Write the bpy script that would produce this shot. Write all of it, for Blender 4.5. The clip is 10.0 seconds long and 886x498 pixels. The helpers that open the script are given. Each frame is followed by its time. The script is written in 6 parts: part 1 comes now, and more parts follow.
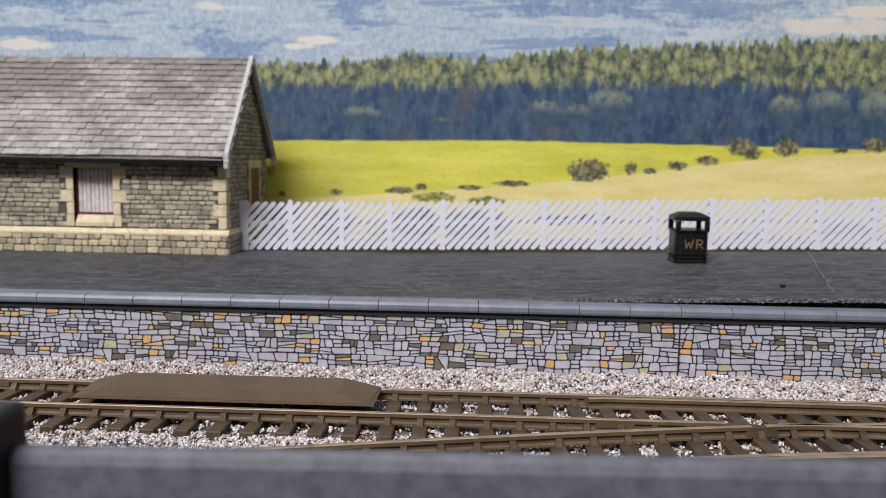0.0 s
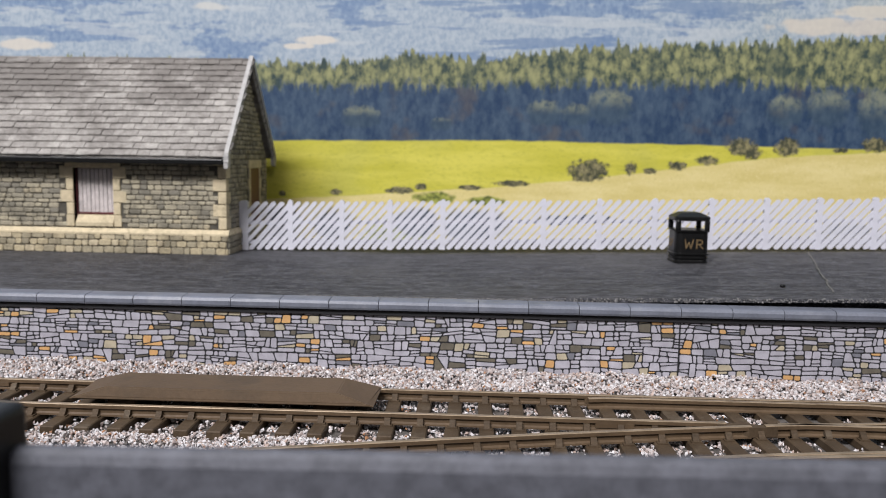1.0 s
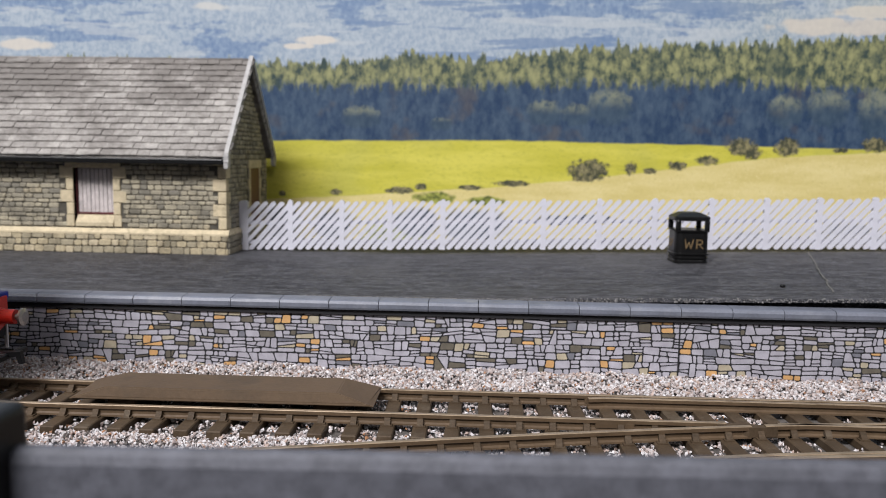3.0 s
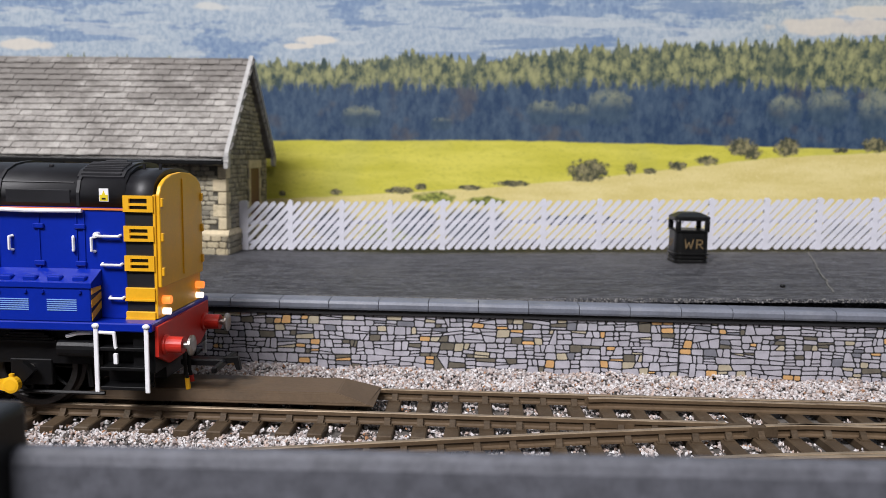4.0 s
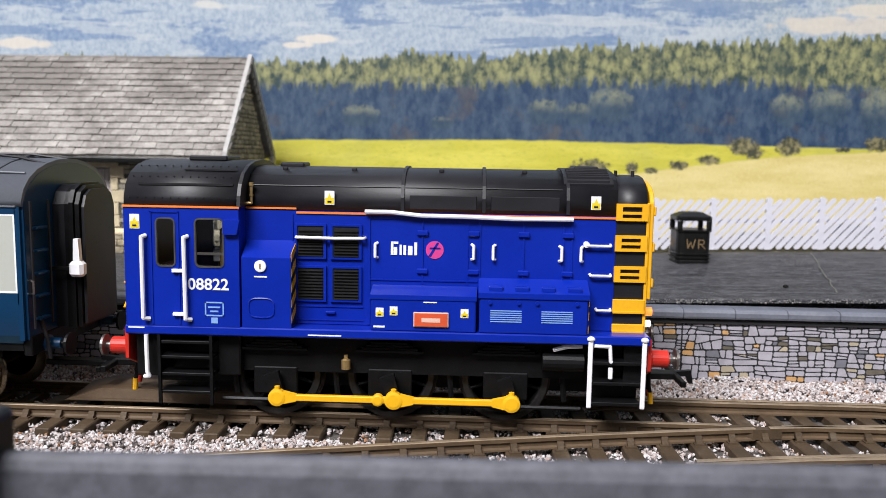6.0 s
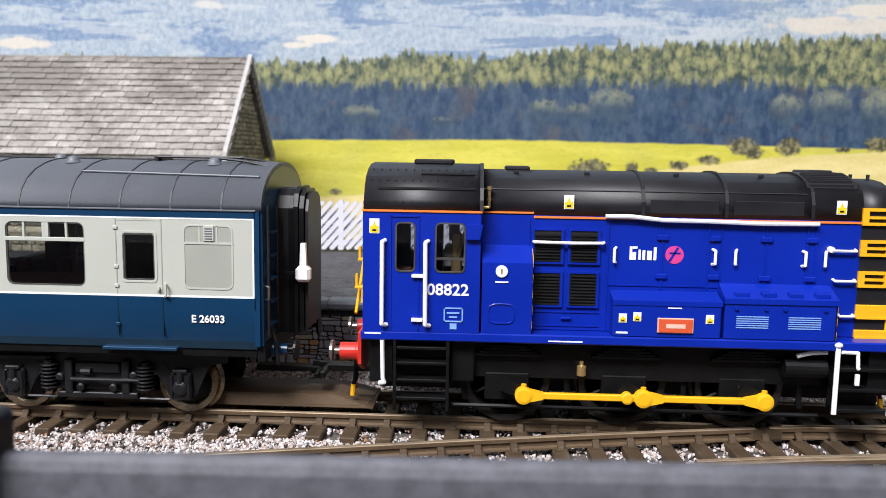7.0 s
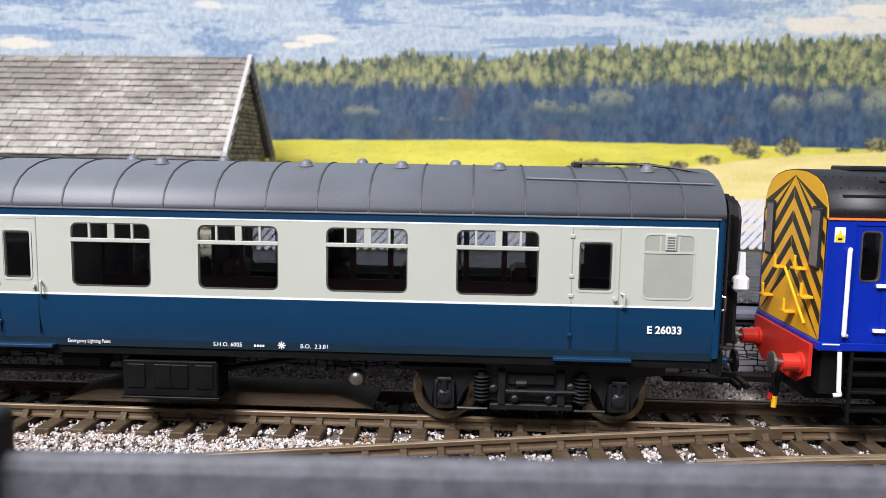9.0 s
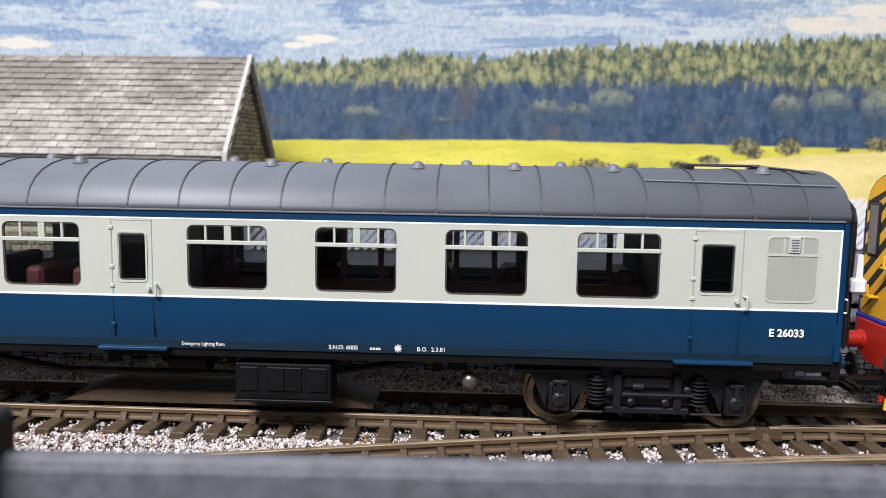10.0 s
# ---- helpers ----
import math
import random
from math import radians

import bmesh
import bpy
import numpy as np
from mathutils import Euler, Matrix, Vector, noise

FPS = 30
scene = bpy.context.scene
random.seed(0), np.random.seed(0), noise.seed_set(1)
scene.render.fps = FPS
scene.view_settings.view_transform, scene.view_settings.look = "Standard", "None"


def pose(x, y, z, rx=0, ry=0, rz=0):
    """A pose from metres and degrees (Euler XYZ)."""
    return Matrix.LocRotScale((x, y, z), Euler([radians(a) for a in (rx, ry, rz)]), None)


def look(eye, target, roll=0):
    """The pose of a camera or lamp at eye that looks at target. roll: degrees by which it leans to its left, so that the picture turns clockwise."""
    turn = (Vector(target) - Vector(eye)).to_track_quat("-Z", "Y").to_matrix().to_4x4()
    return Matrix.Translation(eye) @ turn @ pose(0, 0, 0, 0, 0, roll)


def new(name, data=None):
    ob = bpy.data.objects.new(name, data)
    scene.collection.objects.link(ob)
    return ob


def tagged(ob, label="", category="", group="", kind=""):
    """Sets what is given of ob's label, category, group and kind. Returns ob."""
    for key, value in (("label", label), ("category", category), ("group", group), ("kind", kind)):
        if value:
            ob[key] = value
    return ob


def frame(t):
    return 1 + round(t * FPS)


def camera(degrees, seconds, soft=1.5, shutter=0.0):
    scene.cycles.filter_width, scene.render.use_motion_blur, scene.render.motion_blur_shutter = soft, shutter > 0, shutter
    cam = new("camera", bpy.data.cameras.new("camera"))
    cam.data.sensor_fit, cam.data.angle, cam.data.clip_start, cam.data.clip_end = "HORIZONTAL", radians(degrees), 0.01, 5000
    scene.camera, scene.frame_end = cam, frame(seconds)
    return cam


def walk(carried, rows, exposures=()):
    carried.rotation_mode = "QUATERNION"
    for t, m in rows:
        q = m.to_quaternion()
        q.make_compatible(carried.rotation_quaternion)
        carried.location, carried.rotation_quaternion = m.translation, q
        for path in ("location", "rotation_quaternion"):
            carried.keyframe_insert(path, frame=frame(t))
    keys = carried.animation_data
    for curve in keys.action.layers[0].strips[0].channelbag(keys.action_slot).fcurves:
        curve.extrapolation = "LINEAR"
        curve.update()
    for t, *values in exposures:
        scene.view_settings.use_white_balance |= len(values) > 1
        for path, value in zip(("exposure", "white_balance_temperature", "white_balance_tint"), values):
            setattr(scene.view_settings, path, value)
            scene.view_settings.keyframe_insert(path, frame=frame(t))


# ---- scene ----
# A model railway of about 1:76 on a table: all lengths below are millimetres times MM.
MM = 0.001
EYE = Vector((0.0, -164.93, 52.99))
AHEAD = Vector((-0.04085, 0.99226, -0.11722))


def view(step):
    eye = EYE + AHEAD * step
    return look(eye * MM, (eye + AHEAD * 100) * MM, 0.903)


cam = camera(59.2, 10.0, soft=0.85, shutter=0.0)
cam.data.dof.use_dof = True
cam.data.dof.focus_distance = 0.159
cam.data.dof.aperture_fstop = 34.0
walk(cam, [(0.0, view(0)), (4.7, view(0)), (5.0, view(0.9)), (5.45, view(1.9)), (10.0, view(1.9))],
     [(0.0, -0.12), (4.6, -0.10), (5.5, 0.06), (6.4, 0.25), (7.0, 0.33), (10.0, 0.37)])

# ---- light: a closed room with ceiling panels ----
world = bpy.data.worlds.new("room_air")
scene.world = world
world.use_nodes = True
world.node_tree.nodes["Background"].inputs[0].default_value = (0.9, 0.95, 1.0, 1)
world.node_tree.nodes["Background"].inputs[1].default_value = 0.05


def panel_light(x, y, z, sx, sy, watts, target):
    lamp = bpy.data.lights.new("ceiling_panel_light", "AREA")
    lamp.shape, lamp.size, lamp.size_y, lamp.energy = "RECTANGLE", sx, sy, watts
    lamp.color = (0.985, 0.965, 1.0)
    ob = new("ceiling_panel_light", lamp)
    ob.matrix_world = look((x, y, z), target)


panel_light(-0.52, -1.04, 1.34, 0.9, 0.45, 60.0, (0.0, 0.05, 0.0))
panel_light(0.50, -0.95, 1.36, 0.5, 0.4, 4.0, (0.0, 0.05, 0.0))


# ---- materials ----
class Nodes:
    """Short hand for a material's node tree; lengths in millimetres of the object's own space."""

    def __init__(self, name, world_space=False):
        self.m = bpy.data.materials.new(name)
        self.m.use_nodes = True
        self.t = self.m.node_tree
        self.b = self.t.nodes["Principled BSDF"]
        co = self.t.nodes.new("ShaderNodeTexCoord")
        mp = self.t.nodes.new("ShaderNodeMapping")
        mp.inputs["Scale"].default_value = (1000, 1000, 1000)
        self.t.links.new(co.outputs["Object"], mp.inputs["Vector"])
        self.co = mp.outputs[0]
        if world_space:
            geo = self.t.nodes.new("ShaderNodeNewGeometry")
            self.t.links.new(geo.outputs["Position"], mp.inputs["Vector"])

    def put(self, sock, v):
        if isinstance(v, bpy.types.NodeSocket):
            self.t.links.new(v, sock)
        elif isinstance(v, (tuple, list)) and len(v) == 3 and sock.type == "RGBA":
            sock.default_value = (*v, 1)
        else:
            sock.default_value = v

    def math(self, op, a, b=0.0, c=None, clamp=False):
        n = self.t.nodes.new("ShaderNodeMath")
        n.operation, n.use_clamp = op, clamp
        self.put(n.inputs[0], a), self.put(n.inputs[1], b)
        if c is not None:
            self.put(n.inputs[2], c)
        return n.outputs[0]

    def noise(self, scale, detail=3.0, vec=None, stretch=None, rough=0.55):
        n = self.t.nodes.new("ShaderNodeTexNoise")
        n.inputs["Scale"].default_value, n.inputs["Detail"].default_value = scale, detail
        n.inputs["Roughness"].default_value = rough
        v = vec or self.co
        if stretch:
            mp = self.t.nodes.new("ShaderNodeMapping")
            mp.inputs["Scale"].default_value = stretch[:3]
            if len(stretch) > 3:
                mp.inputs["Rotation"].default_value = (0, radians(stretch[3]), 0)
            self.t.links.new(v, mp.inputs["Vector"])
            v = mp.outputs[0]
        self.t.links.new(v, n.inputs["Vector"])
        return n.outputs[0]

    def cells(self, scale, stretch=(1.0, 1.0, 1.0), warp=0.0):
        """Rounded clumps: distance to the nearest of scattered points, with an optional warp."""
        n, mp = self.t.nodes.new("ShaderNodeTexVoronoi"), self.t.nodes.new("ShaderNodeMapping")
        n.feature = "SMOOTH_F1"
        n.inputs["Scale"].default_value, n.inputs["Smoothness"].default_value = scale, 0.25
        mp.inputs["Scale"].default_value = stretch
        v = self.co
        if warp:
            w, add = self.t.nodes.new("ShaderNodeTexNoise"), self.t.nodes.new("ShaderNodeVectorMath")
            w.inputs["Scale"].default_value, w.inputs["Detail"].default_value = scale * 1.5, 3.0
            add.operation = "MULTIPLY_ADD"
            add.inputs[1].default_value = (warp, warp, warp)
            self.t.links.new(v, w.inputs["Vector"])
            self.t.links.new(w.outputs["Color"], add.inputs[0]), self.t.links.new(v, add.inputs[2])
            v = add.outputs[0]
        self.t.links.new(v, mp.inputs["Vector"]), self.t.links.new(mp.outputs[0], n.inputs["Vector"])
        return n.outputs["Distance"]

    def step(self, x, a, b):
        """0 below a, 1 above b."""
        n = self.t.nodes.new("ShaderNodeMapRange")
        n.interpolation_type = "SMOOTHSTEP"
        self.put(n.inputs["Value"], x)
        self.put(n.inputs["From Min"], a), self.put(n.inputs["From Max"], b)
        return n.outputs[0]

    def mix(self, f, a, b):
        n = self.t.nodes.new("ShaderNodeMix")
        n.data_type = "RGBA"
        self.put(n.inputs[0], f), self.put(n.inputs[6], a), self.put(n.inputs[7], b)
        return n.outputs[2]

    def ramp(self, f, stops, kind="LINEAR"):
        n = self.t.nodes.new("ShaderNodeValToRGB")
        n.color_ramp.interpolation = kind
        e = n.color_ramp.elements
        while len(e) < len(stops):
            e.new(0.5)
        for el, (p, c) in zip(e, stops):
            el.position, el.color = p, (*c, 1) if isinstance(c, tuple) else (c, c, c, 1)
        self.put(n.inputs[0], f)
        return n.outputs[0]

    def bump(self, h, strength, dist=0.2):
        n = self.t.nodes.new("ShaderNodeBump")
        n.inputs["Strength"].default_value, n.inputs["Distance"].default_value = strength, dist * MM
        self.put(n.inputs["Height"], h)
        self.t.links.new(n.outputs[0], self.b.inputs["Normal"])

    def finish(self, colour, rough=0.5, metal=0.0, spec=0.5):
        self.put(self.b.inputs["Base Color"], colour)
        self.put(self.b.inputs["Roughness"], rough)
        self.b.inputs["Metallic"].default_value = metal
        self.b.inputs["Specular IOR Level"].default_value = spec
        return self.m


def shade(c, k):
    return tuple(min(1.0, v * k) for v in c)


def surface(name, colour, rough=0.5, metal=0.0, var=0.12, grain=0.25, fine=1.5, bump=0.0, spec=0.5, wear=None, rand=0.0, fixed=False):
    """Paint, plastic, card: two scales of variation, fine relief, a little wear."""
    g = Nodes(name, fixed)
    a, b = g.noise(grain, 3.0), g.noise(fine, 4.0)
    f = g.math("ADD", g.math("MULTIPLY", a, 0.6), g.math("MULTIPLY", b, 0.4))
    col = g.mix(g.step(f, 0.3, 0.7), shade(colour, 1 - var), shade(colour, 1 + var))
    if wear:
        col = g.mix(g.step(g.noise(grain * 0.6, 5.0, rough=0.7), 0.52, 0.72), col, wear)
    if rand:
        info = g.t.nodes.new("ShaderNodeObjectInfo")
        col = g.mix(g.math("MULTIPLY", info.outputs["Random"], rand), col, shade(colour, 0.45))
    if bump:
        g.bump(b, bump)
    return g.finish(col, g.math("ADD", rough - 0.06, g.math("MULTIPLY", a, 0.12)), metal, spec)


def island(name, stops, rough=0.8, fine=2.0, bump=0.3, stain=None):
    """Many small pieces in one mesh, each with a colour of its own."""
    g = Nodes(name)
    geo = g.t.nodes.new("ShaderNodeNewGeometry")
    col = g.ramp(geo.outputs["Random Per Island"], stops, "CONSTANT")
    n = g.noise(fine, 3.0)
    col = g.mix(g.step(n, 0.25, 0.75), g.mix(0.35, col, (0.03, 0.03, 0.03)), col)
    if stain:
        col = g.mix(g.math("MULTIPLY", g.step(g.noise(0.11, 5.0, rough=0.65), 0.46, 0.66), 0.75), col, stain)
    g.bump(n, bump)
    return g.finish(col, rough)


WHITE_PLASTIC = surface("white_fence_plastic", (0.60, 0.60, 0.655), 0.45, var=0.05, fine=0.8, bump=0.05)
RAIL = surface("brown_painted_rail", (0.100, 0.066, 0.038), 0.42, var=0.2, grain=0.12, fine=1.2, bump=0.15, wear=(0.125, 0.086, 0.05))
# Rubbed rail top; the light falling on it is in this paler brown too
RAIL_HEAD = surface("rubbed_rail_head", (0.30, 0.23, 0.155), 0.34, 0.35, var=0.25, grain=0.15, fine=1.5, bump=0.08, wear=(0.17, 0.12, 0.075))
SLEEPER = surface("brown_plastic_sleeper", (0.070, 0.047, 0.027), 0.66, var=0.28, grain=0.2, fine=2.5, bump=0.35, spec=0.3, wear=(0.12, 0.092, 0.062), rand=0.2, fixed=True)
RAMP = surface("brown_moulded_ramp", (0.096, 0.062, 0.034), 0.6, var=0.16, grain=0.08, fine=1.2, bump=0.3, wear=(0.065, 0.045, 0.027))
KERB = surface("blue_grey_kerb_paint", (0.150, 0.162, 0.196), 0.42, var=0.16, grain=0.15, fine=1.5, bump=0.2, wear=(0.21, 0.22, 0.245), rand=0.12, fixed=True)
# Near-black that puts gap shade into the colour
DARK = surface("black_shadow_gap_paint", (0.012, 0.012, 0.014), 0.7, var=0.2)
MORTAR = surface("black_mortar_card", (0.012, 0.012, 0.013), 0.85, var=0.3)
PARAPET = surface("blue_grey_parapet_paint", (0.085, 0.088, 0.104), 0.6, var=0.32, grain=0.5, fine=3.0, bump=0.25)
BLACK_PLASTIC = surface("black_plastic", (0.006, 0.006, 0.006), 0.36, var=0.25, grain=0.4, fine=2.0, bump=0.08, spec=0.3)
GOLD = surface("gold_print", (0.17, 0.115, 0.055), 0.5, var=0.2)
STONES = [surface("stone_lilac_grey", (0.42, 0.405, 0.45), 0.8, var=0.2, grain=0.4, fine=5.0, bump=0.2, rand=0.25, fixed=True),
          surface("stone_cream", (0.46, 0.40, 0.285), 0.8, var=0.16, grain=0.6, fine=5.0, bump=0.25, rand=0.25, fixed=True),
          surface("stone_olive", (0.135, 0.118, 0.088), 0.8, var=0.2, grain=0.6, fine=5.0, bump=0.25, rand=0.25, fixed=True),
          surface("stone_ochre", (0.62, 0.36, 0.145), 0.8, var=0.16, grain=0.6, fine=5.0, bump=0.25, rand=0.25, fixed=True),
          surface("stone_slate_grey", (0.18, 0.182, 0.21), 0.8, var=0.16, grain=0.6, fine=5.0, bump=0.25, rand=0.25, fixed=True)]
BALLAST = island("pale_granite_ballast", [(0.0, (0.55, 0.48, 0.455)), (0.3, (0.68, 0.645, 0.64)), (0.55, (0.38, 0.31, 0.285)), (0.68, (0.52, 0.40, 0.34)), (0.78, (0.80, 0.78, 0.78)), (0.92, (0.13, 0.11, 0.10)), (0.965, (0.36, 0.18, 0.09))], 0.75)
BED = surface("ballast_bed", (0.09, 0.08, 0.072), 0.9, var=0.5, grain=0.8, fine=2.5, bump=0.8)


def tarmac():
    g = Nodes("black_platform_tarmac")
    streak = g.noise(0.3, 7.0, stretch=(0.16, 1.0, 1.0), rough=0.8)
    grit = g.noise(1.5, 4.0, rough=0.7)
    big = g.noise(0.03, 3.0)
    rub = g.noise(0.33, 7.0, stretch=(0.55, 1.0, 1.0), rough=0.85)
    col = g.mix(g.step(streak, 0.38, 0.66), (0.007, 0.007, 0.009), (0.074, 0.074, 0.082))
    thin = g.noise(1.0, 6.0, stretch=(0.34, 1.0, 1.0), rough=0.82)
    col = g.mix(g.math("MULTIPLY", g.step(thin, 0.50, 0.64), 0.8), col, (0.17, 0.17, 0.182))
    col = g.mix(g.math("MULTIPLY", g.step(thin, 0.46, 0.34), 0.8), col, (0.005, 0.005, 0.007))
    col = g.mix(g.math("MULTIPLY", g.step(grit, 0.55, 0.67), 0.8), col, (0.13, 0.13, 0.137))
    col = g.mix(g.math("MULTIPLY", g.step(rub, 0.53, 0.62), 0.6), col, (0.11, 0.11, 0.117))
    col = g.mix(g.math("MULTIPLY_ADD", g.step(rub, 0.38, 0.48), -0.85, 0.85), col, (0.006, 0.006, 0.008))
    col = g.mix(g.math("MULTIPLY", g.step(big, 0.5, 0.7), 0.3), col, (0.085, 0.082, 0.080))
    fleck = g.noise(2.6, 2.0, rough=0.5)
    col = g.mix(g.math("MULTIPLY", g.step(fleck, 0.66, 0.73), 0.75), col, (0.27, 0.27, 0.28))
    g.bump(g.math("ADD", g.math("MULTIPLY", thin, 0.6), g.math("MULTIPLY", grit, 0.5)), 0.9, 0.5)
    return g.finish(col, 0.62, 0.0, 0.4)


TARMAC = tarmac()


# ---- mesh helpers, in millimetres ----
def part(name, bm, material, parent=None, label="", smooth=False):
    me = bpy.data.meshes.new(name)
    bm.transform(Matrix.Scale(MM, 4))
    bmesh.ops.recalc_face_normals(bm, faces=bm.faces)
    if smooth:
        for f in bm.faces:
            f.smooth = True
    bm.to_mesh(me)
    bm.free()
    for mt in material if isinstance(material, list) else [material]:
        me.materials.append(mt)
    ob = new(name, me)
    ob.parent = parent
    if label:
        tagged(ob, label)
    return ob


def again(ob, m, parent=None):
    """Another object on the same mesh."""
    o = new(ob.name.split(".")[0], ob.data)
    o.parent = parent if parent else ob.parent
    o.matrix_basis = m
    return o


def at(x, y, z, rx=0, ry=0, rz=0):
    return pose(x * MM, y * MM, z * MM, rx, ry, rz)


def empty(name, label, category, x=0, y=0, z=0, group="", kind=""):
    ob = new(name)
    ob.empty_display_size = 0.005
    ob.matrix_basis = at(x, y, z)
    return tagged(ob, label, category, group, kind)


def B():
    return bmesh.new()


def box(bm, x0, x1, y0, y1, z0, z1, bevel=0.0, seg=1):
    vs = [bm.verts.new((x, y, z)) for x in (x0, x1) for y in (y0, y1) for z in (z0, z1)]
    fs = [bm.faces.new([vs[i] for i in q]) for q in ((0, 1, 3, 2), (4, 6, 7, 5), (0, 4, 5, 1), (2, 3, 7, 6), (0, 2, 6, 4), (1, 5, 7, 3))]
    if bevel:
        es = list({e for f in fs for e in f.edges})
        bmesh.ops.bevel(bm, geom=es, offset=bevel, segments=seg, affect="EDGES", profile=0.5)
    return bm


def prism(bm, pts, a0, a1, axis="x"):
    """A profile of (y, z) drawn along x, (x, z) along y, or (x, y) along z."""
    def v(p, a):
        return {"x": (a, p[0], p[1]), "y": (p[0], a, p[1]), "z": (p[0], p[1], a)}[axis]
    lo = [bm.verts.new(v(p, a0)) for p in pts]
    hi = [bm.verts.new(v(p, a1)) for p in pts]
    n = len(pts)
    bm.faces.new(lo), bm.faces.new(hi[::-1])
    for i in range(n):
        bm.faces.new((lo[i], hi[i], hi[(i + 1) % n], lo[(i + 1) % n]))
    return bm


def rod(bm, p0, p1, r, n=10, r2=None):
    p0, p1 = Vector(p0), Vector(p1)
    d = p1 - p0
    q = d.to_track_quat("Z", "Y")
    rings = []
    for p, rr in ((p0, r), (p1, r if r2 is None else r2)):
        rings.append([bm.verts.new(p + q @ Vector((rr * math.cos(2 * math.pi * i / n), rr * math.sin(2 * math.pi * i / n), 0))) for i in range(n)])
    bm.faces.new(rings[0]), bm.faces.new(rings[1][::-1])
    for i in range(n):
        bm.faces.new((rings[0][i], rings[1][i], rings[1][(i + 1) % n], rings[0][(i + 1) % n]))
    return bm


def wire(bm, pts, r, n=8):
    for a, b in zip(pts, pts[1:]):
        rod(bm, a, b, r, n)
    for p in pts[1:-1]:
        bmesh.ops.create_icosphere(bm, subdivisions=1, radius=r * 1.05, matrix=Matrix.Translation(p))
    return bm


def lathe(bm, prof, n=24, axis="y", centre=(0, 0, 0)):
    """prof: (radius, along) pairs turned about an axis."""
    c = Vector(centre)
    rings = []
    for r, a in prof:
        ring = []
        for i in range(n):
            t = 2 * math.pi * i / n
            u, w = r * math.cos(t), r * math.sin(t)
            ring.append(bm.verts.new(c + Vector({"y": (u, a, w), "z": (u, w, a), "x": (a, u, w)}[axis])))
        rings.append(ring)
    for A, C in zip(rings, rings[1:]):
        for i in range(n):
            bm.faces.new((A[i], C[i], C[(i + 1) % n], A[(i + 1) % n]))
    bm.faces.new(rings[0]), bm.faces.new(rings[-1][::-1])
    return bm


# ---- the layout ----
def room():
    wall_paint = surface("grey_room_paint", (0.16, 0.16, 0.165), 0.9, grain=0.002, fine=0.02, var=0.03)
    carpet = surface("grey_carpet", (0.14, 0.135, 0.13), 0.95, grain=0.01, fine=0.3, var=0.15)
    for n, b in (("wall_north", (-1000, 1000, 420, 470, -740, 1450)), ("wall_south", (-1000, 1000, -1550, -1500, -740, 1450)),
                 ("wall_east", (1000, 1050, -1500, 420, -740, 1450)), ("wall_west", (-1050, -1000, -1500, 420, -740, 1450))):
        tagged(part(n, box(B(), *b), wall_paint), "plain grey painted wall of the room", "wall", kind="structure")
    tagged(part("floor", box(B(), -1050, 1050, -1550, 470, -790, -740), carpet), "plain grey carpet floor of the room", "floor", kind="structure")
    tagged(part("ceiling", box(B(), -1050, 1050, -1550, 470, 1450, 1500), wall_paint), "plain grey ceiling of the room", "ceiling", kind="structure")


def layout_table():
    ply = surface("pale_plywood", (0.42, 0.31, 0.19), 0.7, var=0.15, grain=0.02, fine=0.3)
    t = tagged(new("layout_table"), "plain plywood table under the model railway", "table")
    part("tabletop", box(B(), -910, 910, -115, 195, -58, -40.2, 0.8), ply, t)
    for x in (-860, 860):
        for y in (-85, 165):
            part("leg", box(B(), x - 22, x + 22, y - 22, y + 22, -740, -58, 1.0), ply, t)


def groundwork():
    bm = B()
    box(bm, -900, 900, -99.5, 34.8, -40, -4.3)
    tagged(part("ground", bm, BED), "grey ballast bed of the railway baseboard", "ground", kind="structure")


def platform_z(x):
    return 15.5 + max(0.0, x + 20) * 0.022 + max(0.0, x - 150) * 0.01


